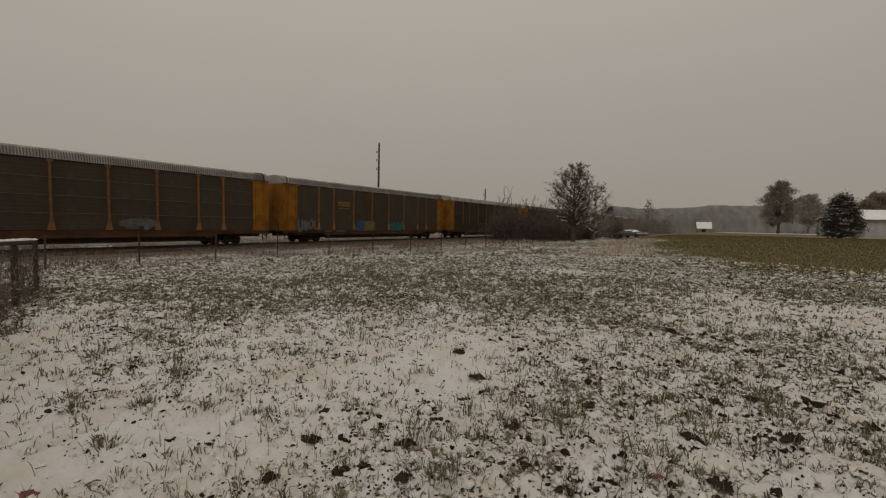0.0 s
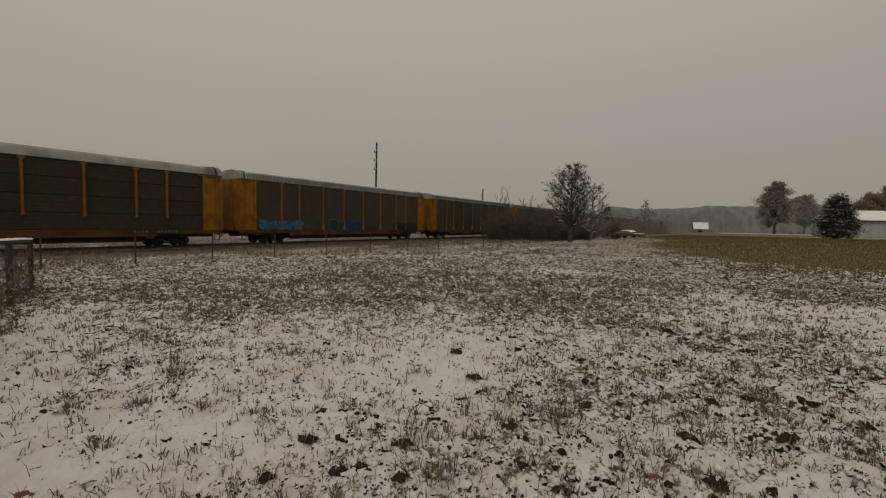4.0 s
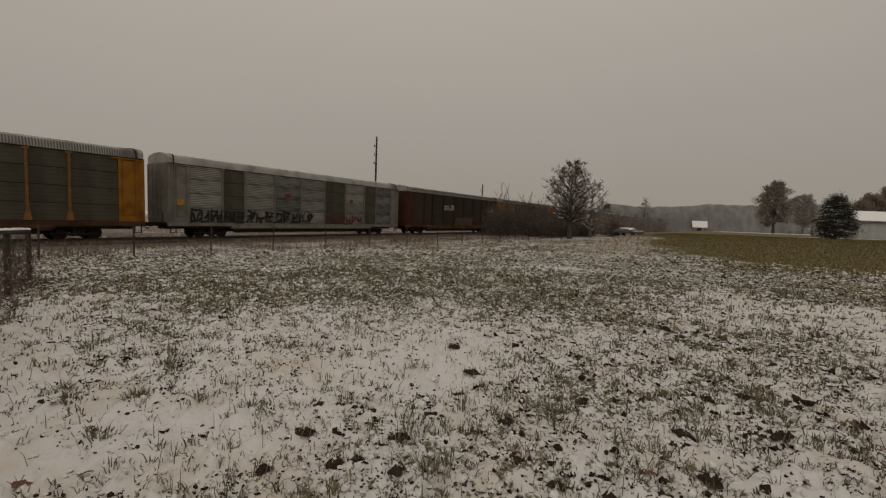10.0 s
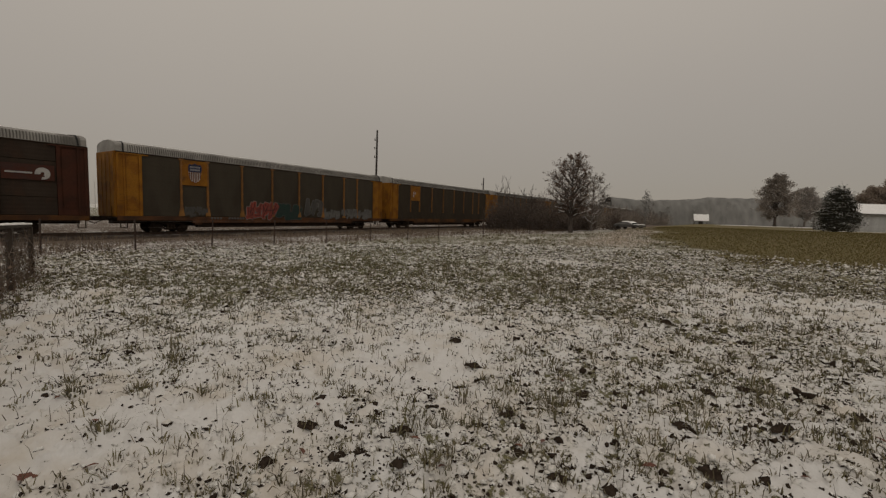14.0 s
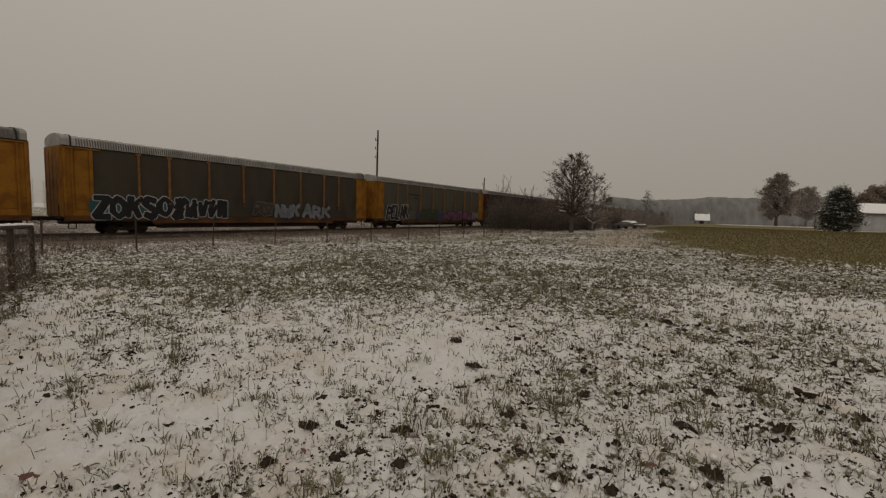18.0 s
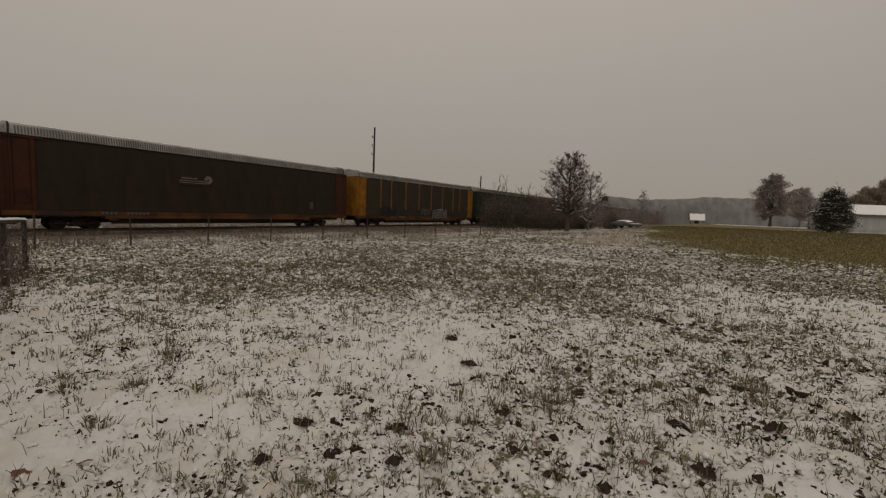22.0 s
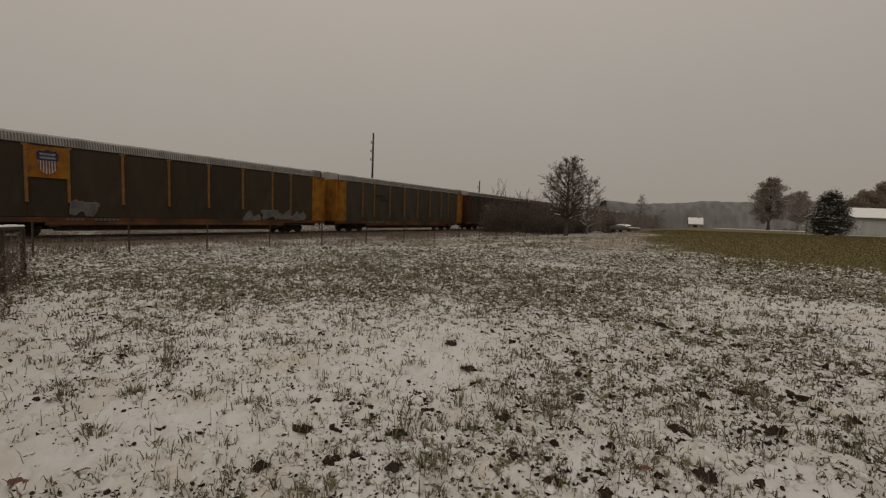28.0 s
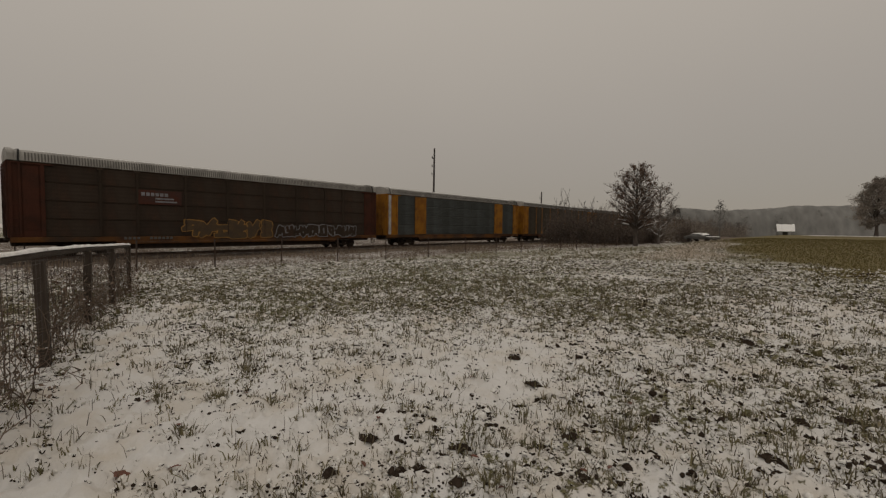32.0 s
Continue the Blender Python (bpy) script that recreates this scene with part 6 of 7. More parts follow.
# ---- buildings and small things across the field ----
def house():
    root = new("farm_building")
    root.matrix_basis = pose(17.5, 89.45, 0.62, 0, 0, 33.4)
    tagged(root, "long white-sided building with a snow-covered roof", "house")
    w, dpt, h, rise = 16.0, 8.0, 2.85, 1.45
    s = Soup()
    for x0, x1, y0, y1 in ((0, w, 0, 0.14), (0, w, dpt - 0.14, dpt), (0, 0.14, 0.14, dpt - 0.14), (w - 0.14, w, 0.14, dpt - 0.14)):
        s.box(x0, x1, y0, y1, -0.3, h)
    for x0 in (0.0, w - 0.14):
        i = len(s.v)
        s.v += [(x0, 0, h), (x0, dpt, h), (x0, dpt / 2, h + rise), (x0 + 0.14, 0, h), (x0 + 0.14, dpt, h), (x0 + 0.14, dpt / 2, h + rise)]
        s.f += [(i, i + 2, i + 1), (i + 3, i + 4, i + 5), (i, i + 3, i + 5, i + 2), (i + 1, i + 2, i + 5, i + 4)]
    wall = part("wall", s.mesh("wall", M_SIDING), root)
    plank = soup_mesh("board", M_SIDING, lambda q: q.box(0.02, w - 0.02, -0.03, -0.004, 0, 0.20, 0.006))
    for k in range(14):
        part("board", plank, wall, pose(0, 0, 0.02 + 0.2 * k))
    for y0, y1, nm in ((-0.45, dpt / 2, 1), (dpt / 2, dpt + 0.45, -1)):
        z0 = h - 0.45 * rise / (dpt / 2)
        za, zb = (z0, h + rise) if nm > 0 else (h + rise, z0)
        r, sn = Soup(), Soup()
        for q, lo, hi, e in ((r, 0.0, 0.12, 0.4), (sn, 0.124, 0.22, 0.36)):
            q.v += [(-e, y0, za + lo), (w + e, y0, za + lo), (w + e, y1, zb + lo), (-e, y1, zb + lo), (-e, y0, za + hi), (w + e, y0, za + hi), (w + e, y1, zb + hi), (-e, y1, zb + hi)]
            q.f += [(3, 2, 1, 0), (4, 5, 6, 7), (0, 1, 5, 4), (1, 2, 6, 5), (2, 3, 7, 6), (3, 0, 4, 7)]
        slope = part("roof", r.mesh("roof", M_DARKWALL), root)
        part("snow", sn.mesh("roof_snow", M_SNOW), slope, None, "even layer of snow")
    for x in (5.2, 10.5):
        win = part("window", Soup().box(x, x + 1.0, -0.05, -0.035, 1.0, 2.1).mesh("window", M_GLASS), root)
        part("frame", Soup().box(x - 0.08, x, -0.07, -0.03, 0.95, 2.15).box(x + 1.0, x + 1.08, -0.07, -0.03, 0.95, 2.15).box(x, x + 1.0, -0.07, -0.03, 2.1, 2.17).box(x, x + 1.0, -0.08, -0.03, 0.93, 1.0).mesh("frame", M_SIDING), win)


house()


def shed():
    root = new("field_shelter")
    root.matrix_basis = pose(-8.7, 173.4, float(ground_z(-8.7, 173)) - 0.1, 0, 0, 8)
    tagged(root, "small open field shelter with a snow-white pitched roof", "shed")
    part("core_wall", Soup().box(1.7, 2.9, 0.9, 2.2, 0, 2.9, 0.03).mesh("core_wall", M_DARKWALL), root)
    part("base", Soup().box(0.4, 4.2, 0.2, 3.0, 0, 0.18, 0.03).mesh("base", M_DARKWALL), root)
    for x in (0.3, 4.1):
        for y in (0.0, 3.0):
            part("post", Soup().box(x, x + 0.1, y, y + 0.1, 0, 1.5, 0.01).mesh("post", M_WOOD), root)
    for x in (1.1, 2.9, 3.5):
        part("vent_cap", Soup().box(x, x + 0.3, 1.45, 1.75, 3.55, 3.95, 0.04).mesh("vent_cap", M_DARKWALL), root)
    for k in (0, 1):
        ya, yb, za, zb = ((-0.5, 1.6, 1.35, 3.6), (1.6, 3.6, 3.6, 1.5))[k]
        for nm, lo, hi, m in (("roof", 0, 0.1, M_DARKWALL), ("snow", 0.104, 0.24, M_SNOW)):
            s = Soup()
            s.v += [(0, ya, za + lo), (4.6, ya, za + lo), (4.6, yb, zb + lo), (0, yb, zb + lo), (0, ya, za + hi), (4.6, ya, za + hi), (4.6, yb, zb + hi), (0, yb, zb + hi)]
            s.f += [(3, 2, 1, 0), (4, 5, 6, 7), (0, 1, 5, 4), (1, 2, 6, 5), (2, 3, 7, 6), (3, 0, 4, 7)]
            part(nm, s.mesh(nm, m), root)


shed()


def parked_car(x, y, turn):
    """A saloon seen end on, its roof under snow."""
    root = new("parked_car")
    root.matrix_basis = pose(x, y, float(ground_z(x, y)), 0, 0, turn) @ Matrix.Diagonal((0.95, 1, 0.8, 1))
    tagged(root, "parked grey car with a snow-covered roof and bonnet", "car")
    prof = [(-2.1, 0.45), (-2.15, 0.75), (-1.0, 0.92), (-0.45, 1.40), (0.9, 1.42), (1.55, 0.98), (2.1, 0.9), (2.12, 0.42)]
    v, f = [], []
    for sx, k in ((-0.86, 0.9), (-0.80, 1.0), (0.80, 1.0), (0.86, 0.9)):
        for py, pz in prof:
            q = 0.82 if pz > 1.2 else 1.0
            v.append((sx * q, py * (1 if k == 1 else 0.985), pz if k == 1 else 0.42 + (pz - 0.42) * 0.93))
    m = len(prof)
    for i in range(3):
        for j in range(m - 1):
            f.append((i * m + j, (i + 1) * m + j, (i + 1) * m + j + 1, i * m + j + 1))
        f.append((i * m + m - 1, (i + 1) * m + m - 1, (i + 1) * m, i * m))
    f.append(tuple(range(m))[::-1])
    f.append(tuple(3 * m + j for j in range(m)))
    part("body", mesh_of("body", v, f, M_CARPAINT), root)
    for sy in (-1.35, 1.3):
        for sx in (-0.78, 0.78):
            wh = part("tyre", Soup().disc((0, 0, 0), 0.32, 0.2, 16).mesh("tyre", M_RUBBER), root, pose(sx, sy, 0.32))
            part("rim", Soup().disc((0.0, 0, 0), 0.2, 0.215, 12).mesh("rim", M_STEEL), wh)
    for name, a, b in (("windscreen", (-1.0, 0.93), (-0.45, 1.39)), ("rear_window", (1.55, 0.99), (0.9, 1.41))):
        o = -0.012 if a[0] < b[0] else 0.012
        mv = [(-0.68, a[0] + o, a[1] + 0.012), (0.68, a[0] + o, a[1] + 0.012), (0.58, b[0] + o, b[1] + 0.0), (-0.58, b[0] + o, b[1] + 0.0)]
        part(name, mesh_of(name, mv, [(0, 1, 2, 3)] if a[0] < b[0] else [(3, 2, 1, 0)], M_GLASS), root)
    for sx in (-0.6, 0.6):
        part("headlight", Soup().box(sx - 0.16, sx + 0.16, -2.17, -2.10, 0.62, 0.74, 0.02).mesh("headlight", M_LIGHT), root)
    v, f = [], []
    for i in range(7):
        t = -1 + 2 * i / 6
        for j in range(5):
            yy = -0.92 + 2.3 * j / 4
            v.append((t * 0.84, yy, (1.30 if 0 < j < 4 else 1.06) + 0.19 * math.sqrt(max(0, 1 - t * t)) * (0.7 + 0.3 * math.sin(math.pi * j / 4))))
    for i in range(6):
        for j in range(4):
            f.append((i * 5 + j, (i + 1) * 5 + j, (i + 1) * 5 + j + 1, i * 5 + j + 1))
    part("roof_snow", mesh_of("roof_snow", v, f, M_SNOW, True), root, None, "thick cap of snow")
    part("bonnet_snow", Soup().box(-0.72, 0.72, -2.02, -1.08, 0.86, 0.97, 0.04).mesh("bonnet_snow", M_SNOW), root, None, "snow on the bonnet")


parked_car(-11.3, 66.6, 62)


def picnic_table(x, y):
    root = new("picnic_table")
    root.matrix_basis = pose(x, y, float(ground_z(x, y)), 0, 0, 25)
    tagged(root, "dark wooden picnic table in the grass near the drive", "table")
    for k in range(5):
        part("board", soup_mesh("tabletop_board", M_DARKWALL, lambda s: s.box(-1.0, 1.0, -0.07, 0.07, 0.72, 0.76, 0.006)), root, pose(0, -0.3 + 0.15 * k, 0))
    for sy in (-0.65, 0.65):
        part("bench", soup_mesh("bench", M_DARKWALL, lambda s: s.box(-1.0, 1.0, -0.13, 0.13, 0.42, 0.46, 0.006)), root, pose(0, sy, 0))
    for sx in (-0.75, 0.75):
        part("leg", soup_mesh("leg", M_DARKWALL, lambda s: s.tube((0, -0.7, 0), (0, -0.2, 0.72), 0.05, 0.05, 4).tube((0, 0.7, 0), (0, 0.2, 0.72), 0.05, 0.05, 4).box(-0.03, 0.03, -0.75, 0.75, 0.36, 0.42)), root, pose(sx, 0, 0))


picnic_table(12.9, 117.0)


def drive():
    """A level drive under unbroken snow, far across the field."""
    v, f = [], []
    pts = [(-2 + 6 * i, 132 - 0.40 * 6 * i) for i in range(12)]
    for i, (x, y) in enumerate(pts):
        for o in (-1.0, 3.4):
            v.append((x, y + o, float(ground_z(x, y + o)) + 0.05))
    for i in range(len(pts) - 1):
        f.append((2 * i, 2 * i + 2, 2 * i + 3, 2 * i + 1))
    ob = new("drive", mesh_of("drive", v, f, M_ROAD))
    tagged(ob, "snow-covered drive across the far field", "road", kind="structure")


drive()


# ---- grass, weeds, clods and leaves ----
def blades(name, x, y, h, w, material, seed, lean=0.5, z=None):
    """Bent, tapered blades of grass standing at the points."""
    rng = np.random.default_rng(seed)
    m = len(x)
    z = (ground_z(x, y) if z is None else z) - 0.012
    a = rng.uniform(0, 2 * math.pi, m)
    b = rng.uniform(0, 2 * math.pi, m)
    ln = np.abs(rng.normal(0, lean, m)) * h
    dx, dy = np.cos(a) * ln, np.sin(a) * ln
    wx, wy = np.cos(b) * w / 2, np.sin(b) * w / 2
    p0 = np.stack([x - wx, y - wy, z], -1)
    p1 = np.stack([x + wx, y + wy, z], -1)
    p2 = np.stack([x + 0.4 * dx + 0.8 * wx, y + 0.4 * dy + 0.8 * wy, z + 0.6 * h], -1)
    p3 = np.stack([x + 0.4 * dx - 0.8 * wx, y + 0.4 * dy - 0.8 * wy, z + 0.6 * h], -1)
    p4 = np.stack([x + dx, y + dy, z + h * np.clip(1 - 0.5 * (ln / h) ** 2, 0.55, 1)], -1)
    verts = np.stack([p0, p1, p2, p3, p4], 1).reshape(-1, 3)
    k = (np.arange(m) * 5)[:, None]
    return fast_mesh(name, verts, [k + np.array([[0, 1, 2, 3]]), k + np.array([[3, 2, 4]])], material)


def near_height(x, y):
    r = np.hypot(x, y)
    near = 1 - smooth01((r - 10) / 25)
    return ground_z(x, y) + near * (0.05 * (vnoise(x, y, 0.8, 31) - 0.5) + 0.05 * (vnoise(x, y, 3.1, 32) - 0.5) + 0.085 * (vnoise(x, y, 8, 33) - 0.5) + 0.055 * (vnoise(x, y, 19, 34) - 0.5))


def scatter(seed, count, r0, r1, power=1.0, a0=-98, a1=24):
    rng = np.random.default_rng(seed)
    u = rng.random(count)
    r = (r0 ** power + u * (r1 ** power - r0 ** power)) ** (1 / power)
    a = np.radians(rng.uniform(a0, a1, count))
    return r * np.sin(a), r * np.cos(a), rng


def make_grass():
    # tufts near by: several blades from one spot
    x, y, rng = scatter(51, 70000, 1.5, 15, 1.5)
    keep = rng.random(len(x)) < np.clip((bare_amount(x, y) - 0.16) * 2.2, 0.17, 1) * np.clip(vnoise(x, y, 2.6, 93) * 1.5 + vnoise(x, y, 7.0, 94) * 1.6 - 1.15, 0.05, 1)
    x, y = x[keep], y[keep]
    k = 8
    bx = np.repeat(x, k) + rng.normal(0, 0.03, len(x) * k)
    by = np.repeat(y, k) + rng.normal(0, 0.03, len(x) * k)
    tall = np.repeat(rng.uniform(0.022, 0.085, len(x)) * (1 + 0.9 * (rng.random(len(x)) < 0.10)), k)
    h = tall * rng.uniform(0.5, 1.25, len(bx))
    ob = new("grass_tufts", blades("grass_tufts", bx, by, h, rng.uniform(0.0045, 0.0095, len(bx)) * (1 + 0.10 * np.hypot(bx, by)), M_GRASS, 52, 0.7, near_height(bx, by)))
    tagged(ob, "tufts of dull olive grass poking through the snow", "grass", kind="stuff")
    # lone long stalks
    x, y, rng = scatter(57, 4200, 1.8, 14, 1.4)
    ob = new("dry_stalks", blades("dry_stalks", x, y, rng.uniform(0.06, 0.19, len(x)), rng.uniform(0.003, 0.005, len(x)) * (1 + 0.08 * np.hypot(x, y)), M_STALK, 58, 0.75, near_height(x, y)))
    tagged(ob, "long dry grass stalks leaning out of the snow", "grass", kind="stuff")
    # the middle distance
    x, y, rng = scatter(61, 95000, 8.0, 44, 1.15, -82, 22)
    fm = field_mask(x, y)
    keep = (rng.random(len(x)) < np.clip((bare_amount(x, y) - 0.22) * 1.8, 0.05, 1)) & (rng.random(len(x)) < np.clip(vnoise(x, y, 0.55, 64) * 1.9 - 0.40, 0.08, 1) * np.clip(vnoise(x, y, 1.7, 65) * 2.6 - 0.75, 0.06, 1)) & (fm < 0.5) & (verge_mask(x, y) < 0.5) & (tan_mask(x, y) < 0.6)
    keep &= rng.random(len(x)) < 0.38
    x, y = x[keep], y[keep]
    tall = np.repeat(rng.uniform(0.05, 0.15, len(x)), 9)
    x, y = np.repeat(x, 9), np.repeat(y, 9)
    x, y = x + rng.normal(0, 0.04, len(x)), y + rng.normal(0, 0.04, len(x))
    h = tall * rng.uniform(0.6, 1.2, len(x))
    ob = new("meadow_grass", blades("meadow_grass", x, y, h, 0.007 + 0.0013 * np.hypot(x, y), M_MEADOW, 62, 0.6))
    tagged(ob, "short rough meadow grass under thin snow", "grass", kind="stuff")
    # greener patches
    x, y, rng = scatter(66, 60000, 4.0, 24, 1.2, -82, 0)
    keep = rng.random(len(x)) < 0.85 * green_amount(x, y) * np.clip(vnoise(x, y, 3.0, 68) * 2.2 - 0.5, 0.05, 1)
    x, y = np.repeat(x[keep], 3), np.repeat(y[keep], 3)
    x, y = x + rng.normal(0, 0.035, len(x)), y + rng.normal(0, 0.035, len(x))
    ob = new("green_grass", blades("green_grass", x, y, rng.uniform(0.03, 0.11, len(x)), 0.005 + 0.0010 * np.hypot(x, y), M_GREENGRASS, 67, 0.7, near_height(x, y)))
    tagged(ob, "short still green grass under thin snow", "grass", kind="stuff")
    # the mown field
    x, y, rng = scatter(71, 110000, 18, 75, 1.2, -14, 22)
    keep = rng.random(len(x)) < field_mask(x, y)
    x, y = x[keep], y[keep]
    ob = new("field_grass", blades("field_grass", x, y, rng.uniform(0.03, 0.09, len(x)), 0.006 + 0.0010 * np.hypot(x, y), M_FIELDGRASS, 72, 0.6))
    tagged(ob, "olive green mown field grass", "grass", kind="stuff")
    # dry weeds beside the railway and on the trodden strip
    rng = np.random.default_rng(81)
    y = rng.uniform(2, 95, 50000)
    x = rng.uniform(-32.5, -18.0, 50000)
    keep = rng.random(len(x)) < np.clip(verge_mask(x, y) * (2.2 * vnoise(x, y, 0.6, 83) - 0.55), 0, 1)
    x, y = x[keep], y[keep]
    h = rng.uniform(0.10, 0.42, len(x)) * (0.6 + 0.8 * vnoise(x, y, 0.35, 84))
    ob = new("dry_weeds", blades("dry_weeds", x, y, h, np.full(len(x), 0.022), M_DRY, 82, 0.35))
    tagged(ob, "dry brown weeds between the fence and the track", "weeds", kind="stuff")
    y = rng.uniform(22, 74, 7000)
    x = -6.2 - 0.11 * (y - 30) + rng.normal(0, 2.2, len(y))
    keep = tan_mask(x, y) > 0.3
    x, y = x[keep], y[keep]
    ob = new("dry_grass", blades("dry_grass", x, y, rng.uniform(0.05, 0.2, len(x)), np.full(len(x), 0.03), M_STRAW, 85, 0.6))
    tagged(ob, "dry straw-coloured grass on a trodden strip", "grass", kind="stuff")


make_grass()


def lumps(name, seed, count, r1, small, large, label, category, group_max, snowy, density, bare=(0.45, 0.95), ground=None):
    """Crumbling groups of earth lumps; the faces that look up carry snow."""
    x, y, rng = scatter(seed, count, 1.7, r1, 1.35, -92, 24)
    keep = rng.random(len(x)) < density(x, y)
    x, y = x[keep], y[keep]
    group = rng.integers(1, group_max, len(x))
    wide = np.repeat(rng.uniform(0.010, 0.040, len(x)), group)
    x, y = np.repeat(x, group), np.repeat(y, group)
    # strung out across the slope
    u, w = rng.normal(0, 1, len(x)) * wide * 1.3, rng.normal(0, 1, len(x)) * wide * 0.6
    x, y = x + 0.8 * u - 0.6 * w, y + 0.6 * u + 0.8 * w
    m = len(x)
    t = (1 + 5 ** 0.5) / 2
    ico = np.array([(-1, t, 0), (1, t, 0), (-1, -t, 0), (1, -t, 0), (0, -1, t), (0, 1, t), (0, -1, -t), (0, 1, -t), (t, 0, -1), (t, 0, 1), (-t, 0, -1), (-t, 0, 1)]) / 1.9
    tri = np.array([(0, 11, 5), (0, 5, 1), (0, 1, 7), (0, 7, 10), (0, 10, 11), (1, 5, 9), (5, 11, 4), (11, 10, 2), (10, 7, 6), (7, 1, 8), (3, 9, 4), (3, 4, 2), (3, 2, 6), (3, 6, 8), (3, 8, 9), (4, 9, 5), (2, 4, 11), (6, 2, 10), (8, 6, 7), (9, 8, 1)])
    s = rng.uniform(small, large, m) * (1 + 0.8 * (rng.random(m) < 0.08)) * (0.8 + 0.035 * np.hypot(x, y))
    jit = rng.uniform(0.6, 1.35, (m, 12, 1))
    sc = np.stack([rng.uniform(0.8, 1.6, m), rng.uniform(0.7, 1.3, m), rng.uniform(0.7, 1.3, m)], -1)[:, None, :]
    v = ico[None] * jit * sc * s[:, None, None]
    a = rng.normal(0.65, 0.7, m)
    c, q = np.cos(a)[:, None], np.sin(a)[:, None]
    v = np.stack([v[..., 0] * c - v[..., 1] * q, v[..., 0] * q + v[..., 1] * c, v[..., 2]], -1)
    p = v[:, tri]
    nz = np.cross(p[:, :, 1] - p[:, :, 0], p[:, :, 2] - p[:, :, 0])
    nz = nz[..., 2] / (np.linalg.norm(nz, axis=-1) + 1e-12)
    white = (nz > rng.uniform(*bare, (m, 1))) & (rng.random((m, 1)) < snowy)
    v += np.stack([x, y, near_height(x, y) + rng.uniform(0.1, 0.7, m) * s], -1)[:, None, :]
    f = (tri[None] + (np.arange(m) * 12)[:, None, None]).reshape(-1, 3)
    me = fast_mesh(name, v.reshape(-1, 3), [f], ground or M_CLOD)
    me.materials.append(M_LUMP)
    me.polygons.foreach_set("material_index", white.ravel().astype(np.int32))
    ob = new(name, me)
    tagged(ob, label, category, kind="stuff")


M_TUFT = mat("matted_grass", (0.118, 0.106, 0.050), (0.074, 0.062, 0.034), 5.0, 0.95, bump=0.5, fine=60, third=(0.045, 0.034, 0.024), tscale=1.2, spec=0.1)
M_LUMP = mat("snow_lump", (0.70, 0.685, 0.655), (0.60, 0.57, 0.52), 9.0, 0.85, bump=0.4, fine=60)
lumps("soil_clods", 91, 52000, 24, 0.0055, 0.0145, "dark lumps of earth and matted grass capped with snow", "soil", 6, 0.8, lambda x, y: np.clip((bare_amount(x, y) - 0.14) * 2.4, 0.17, 1) * np.clip(vnoise(x, y, 2.6, 93) * 1.3 + vnoise(x, y, 6.0, 95) * 1.5 - 1.12, 0.07, 1) * (0.75 + 0.25 * smooth01((np.hypot(x, y) - 3) / 4)))
lumps("earth_crumbs", 97, 14000, 13, 0.004, 0.010, "small dark crumbs of earth and leaf on the snow", "soil", 4, 0.25, lambda x, y: np.clip((bare_amount(x, y) - 0.10) * 1.8, 0.12, 0.8))

lumps("matted_tufts", 141, 30000, 27, 0.012, 0.029, "dark matted tufts showing through the snow", "grass", 3, 0.85, lambda x, y: smooth01((np.hypot(x, y) - 6) / 4) * np.clip((bare_amount(x, y) - 0.25) * 1.6, 0.08, 0.8) * np.clip(vnoise(x, y, 1.4, 143) * 2.0 - 0.55, 0.1, 1) * (1 - field_mask(x, y)) * (1 - 0.8 * verge_mask(x, y)) * (1 - tan_mask(x, y)), (0.35, 0.85), M_TUFT)
# white lumps; dark earth colour on their undersides also paints small shadows
lumps("snow_lumps", 131, 60000, 26, 0.008, 0.022, "small lumps of snow lying on the matted grass", "snow", 4, 1.0, lambda x, y: np.clip((bare_amount(x, y) - 0.20) * 2.0, 0.12, 0.9) * np.clip(vnoise(x, y, 3.1, 96) * 1.6 - 0.3, 0.15, 1) * (1 - 0.8 * field_mask(x, y)) * (1 - 0.7 * verge_mask(x, y)), (-0.45, 0.1))
lumps("snow_mounds", 151, 9000, 9, 0.009, 0.021, "soft rounded lumps of snow caught on the grass", "snow", 3, 1.0, lambda x, y: np.clip((bare_amount(x, y) - 0.14) * 2.4, 0.12, 0.9) * np.clip(vnoise(x, y, 2.6, 93) * 1.5 - 0.25, 0.1, 1), (-0.75, -0.1))
lumps("wet_clods", 161, 1500, 8.0, 0.011, 0.024, "larger wet clods of dark earth in the snow", "soil", 6, 0.45, lambda x, y: smooth01((x + 3.0 + 0.12 * y) / 1.2) * np.clip(vnoise(x, y, 1.1, 163) * 2.2 - 0.55, 0.04, 1) * np.clip((bare_amount(x, y) - 0.10) * 2.6, 0.1, 1))

CLUMPS = ((-2.55, 2.08), (-1.95, 2.5), (-2.09, 1.97), (-1.99, 2.09), (-1.68, 2.13), (-1.08, 2.69), (-0.77, 2.6), (-2.79, 4.65), (-2.2, 4.06), (-1.37, 3.14), (-1.0, 4.05), (-0.01, 4.64), (0.32, 4.94),
          (-0.15, 3.83), (0.05, 3.27), (-0.47, 2.73), (0.47, 4.14), (0.31, 4.07), (0.34, 7.33), (0.2, 6.41), (-0.64, 7.49), (1.09, 4.96), (0.7, 4.97), (-2.35, 1.61))


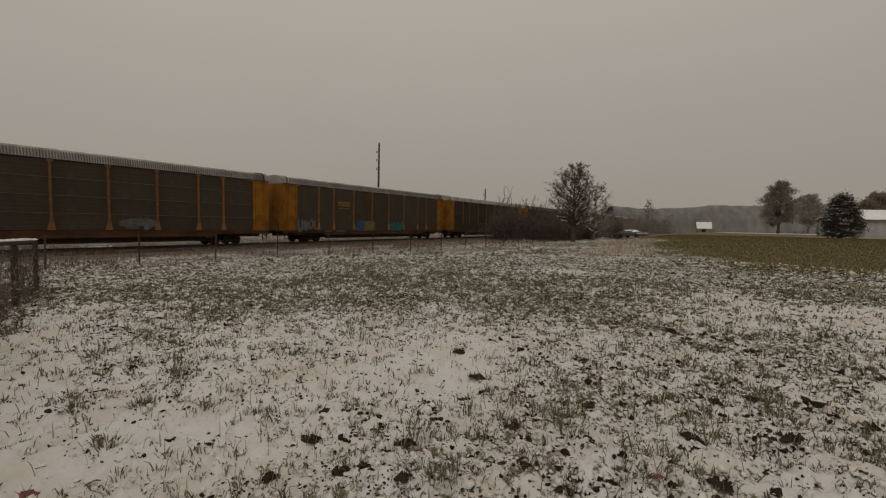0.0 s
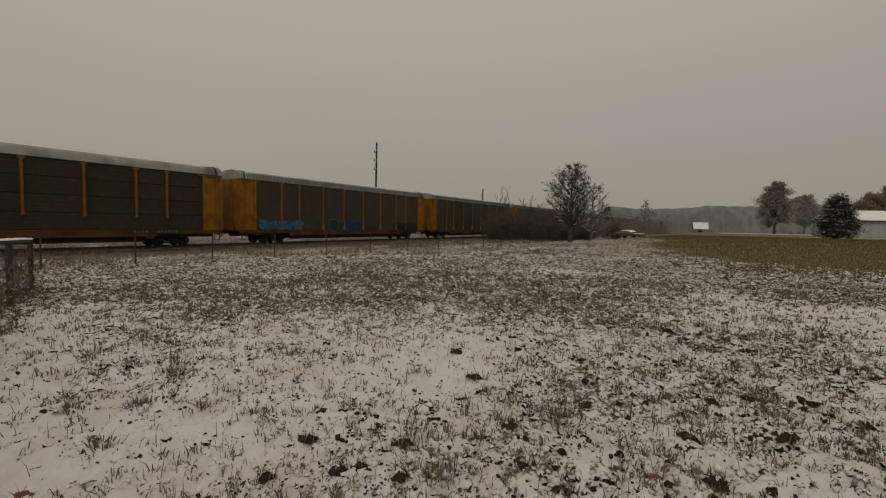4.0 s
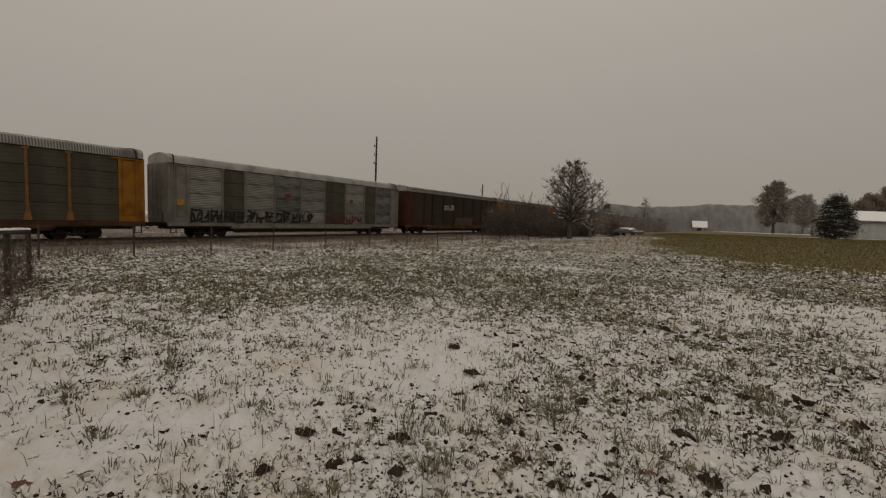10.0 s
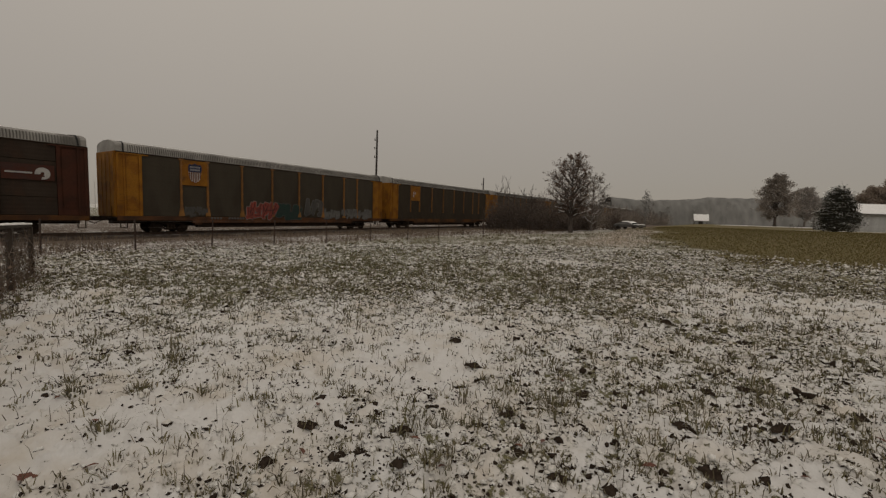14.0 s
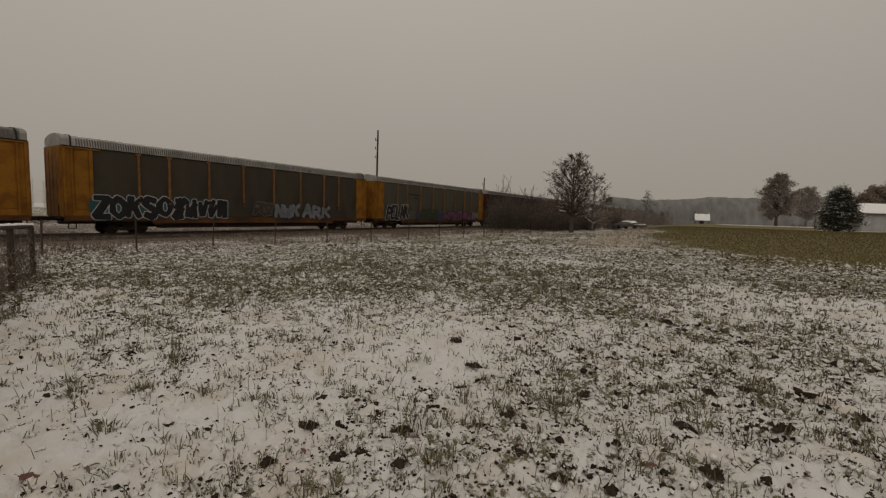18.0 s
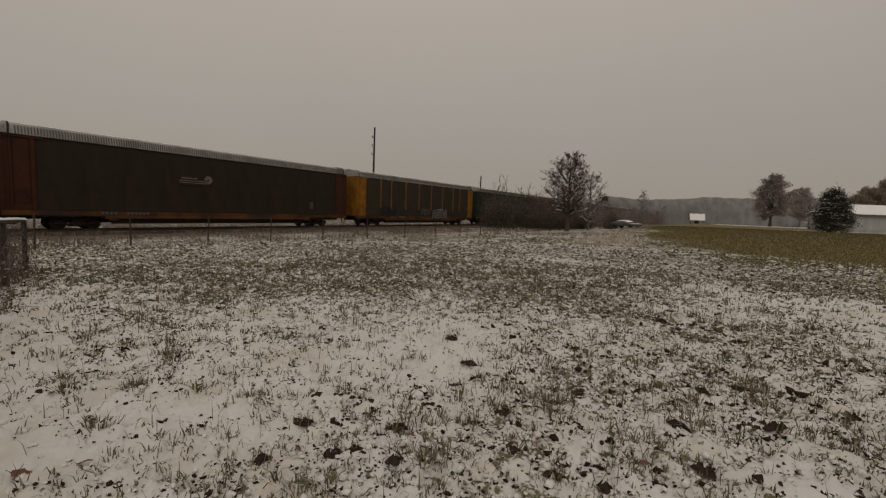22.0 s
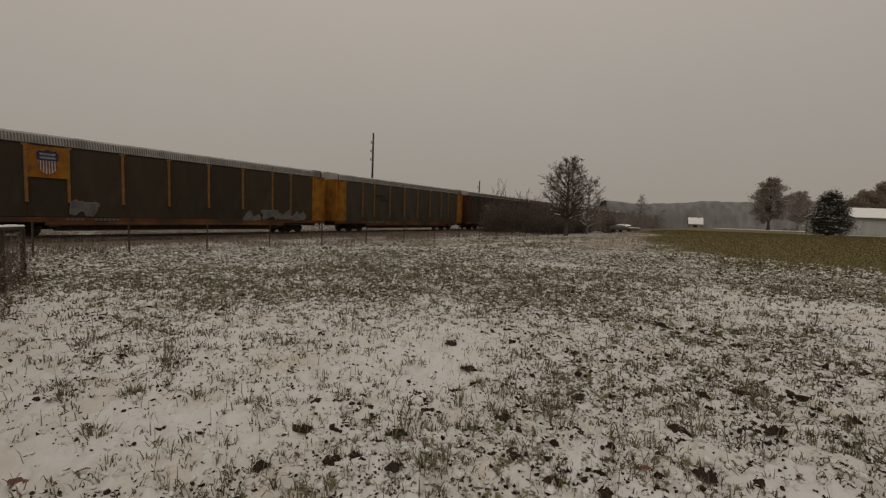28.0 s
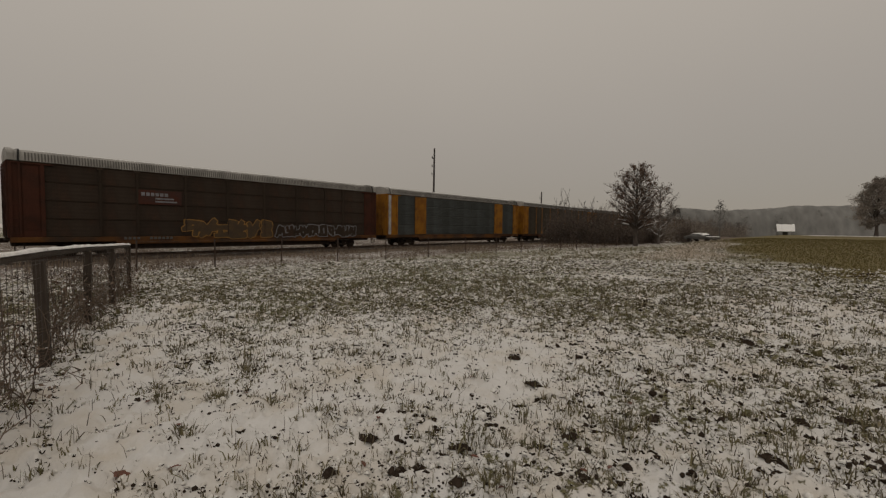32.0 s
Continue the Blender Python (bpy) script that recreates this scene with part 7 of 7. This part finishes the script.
def earth_clump(x, y, seed):
    """One broken clod: a ragged, lobed lump of dark earth with snow lying in its hollows and grass round it."""
    rng = np.random.default_rng(seed)
    r = math.hypot(x, y)
    size = (0.034 + 0.0040 * r) * rng.uniform(0.8, 1.25)
    rings, segs = 6, 18
    t = np.arange(segs) * 2 * math.pi / segs
    lobes = 1 + 0.30 * np.sin(2 * t + rng.uniform(0, 6)) + 0.22 * np.sin(5 * t + rng.uniform(0, 6)) + rng.normal(0, 0.12, segs)
    verts = [(0.0, 0.0, size * 0.35)]
    for i in range(1, rings + 1):
        f = i / rings
        z = size * (0.80 * (1 - f ** 2.5) * rng.uniform(0.35, 1.25, segs) - 0.10 * (i == rings))
        q = f * lobes * size * rng.uniform(0.88, 1.12, segs)
        verts += list(zip(1.45 * q * np.cos(t), q * np.sin(t), z))
    faces = [(0, 1 + j, 1 + (j + 1) % segs) for j in range(segs)]
    for i in range(rings - 1):
        for j in range(segs):
            a, b = 1 + i * segs + j, 1 + i * segs + (j + 1) % segs
            faces += [(a, a + segs, b + segs), (a, b + segs, b)]
    me = fast_mesh("earth_clod", verts, [np.array(faces)], M_CLOD)
    me.materials.append(M_LUMP)
    v = np.array(verts)
    mid = v[np.array(faces)].mean(1)
    white = (vnoise(mid[:, 0], mid[:, 1], 1.6 / size, seed) > 0.60) & (mid[:, 1] > -0.1 * size)
    me.polygons.foreach_set("material_index", white.astype(np.int32))
    root = new("earth_clod", me)
    root.matrix_basis = pose(x, y, float(near_height(x, y)) + 0.006, 0, 0, rng.uniform(-30, 30) + math.degrees(math.atan2(-x, y)))
    tagged(root, "broken clod of dark earth with snow on it", "soil", "clods in the snow")
    n = 18
    bx, by = rng.normal(0, 1.3 * size, n), rng.normal(0, 1.0 * size, n)
    part("grass", blades("clod_grass", bx, by, rng.uniform(0.03, 0.10, n), rng.uniform(0.004, 0.008, n) * (1 + 0.1 * r), M_GRASS, seed, 0.7, np.zeros(n)), root)["kind"] = "stuff"


TUSSOCKS = ((-5.02, 1.39), (-4.65, 1.3), (-3.68, 1.2), (-4.95, 2.25), (-4.94, 2.79), (-3.85, 2.0), (-3.3, 2.15), (-2.75, 2.75), (-4.2, 1.65), (-6.2, 1.9), (-1.5, 2.2), (-1.15, 3.6), (0.5, 4.6), (-0.6, 5.2))


def grass_tussock(x, y, seed):
    """A tuft of long blades that leans out every way from a dark heart, with lumps of snow in it."""
    rng = np.random.default_rng(seed)
    root = new("grass_tussock")
    root.matrix_basis = pose(x, y, float(near_height(x, y)))
    tagged(root, "tussock of long dull grass half buried in snow", "grass", "tussocks in the snow")
    n = 90
    a, q = rng.uniform(0, 2 * math.pi, n), np.abs(rng.normal(0, 0.055, n))
    part("grass", blades("tussock_blades", 1.5 * q * np.cos(a), q * np.sin(a), rng.uniform(0.035, 0.125, n), rng.uniform(0.005, 0.010, n) * (1 + 0.06 * math.hypot(x, y)), M_GRASS, seed, 0.85, np.zeros(n)), root)["kind"] = "stuff"
    m = 5
    segs, rings = 9, 4
    verts, faces = [], []
    for k in range(m):
        cx, cy, r = rng.normal(0, 0.07), rng.normal(0, 0.045), rng.uniform(0.014, 0.030)
        i0 = len(verts)
        verts.append((cx, cy, 0.012 + r * 0.7))
        for i in range(1, rings + 1):
            f = i / rings
            for j in range(segs):
                t = 2 * math.pi * j / segs
                p = r * f * rng.uniform(0.85, 1.15)
                verts.append((cx + 1.4 * p * math.cos(t), cy + p * math.sin(t), 0.012 + r * 0.7 * (1 - f * f) - 0.02 * (i == rings)))
        faces += [(i0, i0 + 1 + j, i0 + 1 + (j + 1) % segs) for j in range(segs)]
        for i in range(rings - 1):
            for j in range(segs):
                b, c = i0 + 1 + i * segs + j, i0 + 1 + i * segs + (j + 1) % segs
                faces += [(b, b + segs, c + segs), (b, c + segs, c)]
    part("snow", fast_mesh("tussock_snow", verts, [np.array(faces)], M_LUMP, True), root, None, "lumps of snow in the tuft")["kind"] = "stuff"


for i, (cx, cy) in enumerate(TUSSOCKS):
    grass_tussock(cx, cy, 400 + i)

for i, (cx, cy) in enumerate(CLUMPS):
    earth_clump(cx, cy, 300 + i)


def fallen_leaves():
    rng = random.Random(14)
    def leaf(s):
        n = 7
        for i in range(n):
            t = i / (n - 1)
            w = 0.42 * math.sin(math.pi * min(1, t * 0.96 + 0.04)) ** 0.7 * (1 + 0.18 * (-1) ** i)
            s.v += [(t - 0.5, -w * 0.5, 0.10 * math.sin(3 * t) + 0.08), (t - 0.5, 0, 0.10 * math.sin(3 * t)), (t - 0.5, w * 0.5, 0.10 * math.sin(3 * t) + 0.06)]
        for i in range(n - 1):
            for j in range(2):
                s.f.append((3 * i + j, 3 * i + 3 + j, 3 * i + 4 + j, 3 * i + 1 + j))
        s.tube((-0.72, 0, 0.02), (-0.48, 0, 0.02), 0.012, 0.012, 4)
    me = soup_mesh("leaf", M_LEAF, leaf)
    spots = [(-3.38, 0.72, 0.16), (-0.30, 3.05, 0.09), (-2.3, 1.85, 0.08), (-1.75, 2.4, 0.07), (0.25, 2.9, 0.08)]
    for i in range(22):
        a, r = math.radians(rng.uniform(-85, 15)), rng.uniform(2.2, 7.5)
        spots.append((r * math.sin(a), r * math.cos(a), rng.uniform(0.05, 0.09)))
    for x, y, s in spots:
        ob = new("fallen_leaf", me)
        ob.matrix_basis = pose(x, y, float(near_height(x, y)) + 0.012, rng.uniform(-14, 14), rng.uniform(-14, 14), rng.uniform(0, 360)) @ Matrix.Diagonal((s, s, s, 1))
        tagged(ob, "curled red-brown dead leaf lying on the snow", "leaf", "fallen leaves on the snow")


fallen_leaves()


# how far the train has come, in metres, at each time
TRAVEL = ((0, -247.9), (8, -128.3), (16, -10.0), (24, 106.8), (32, 222.2))


def motions():
    for k, ob in enumerate(WAGONS):
        walk(ob, [(t, pose(TRACK_X, (k - 8.5) * PITCH - d, RAIL_Z - BODY_DROP)) for t, d in TRAVEL])


motions()
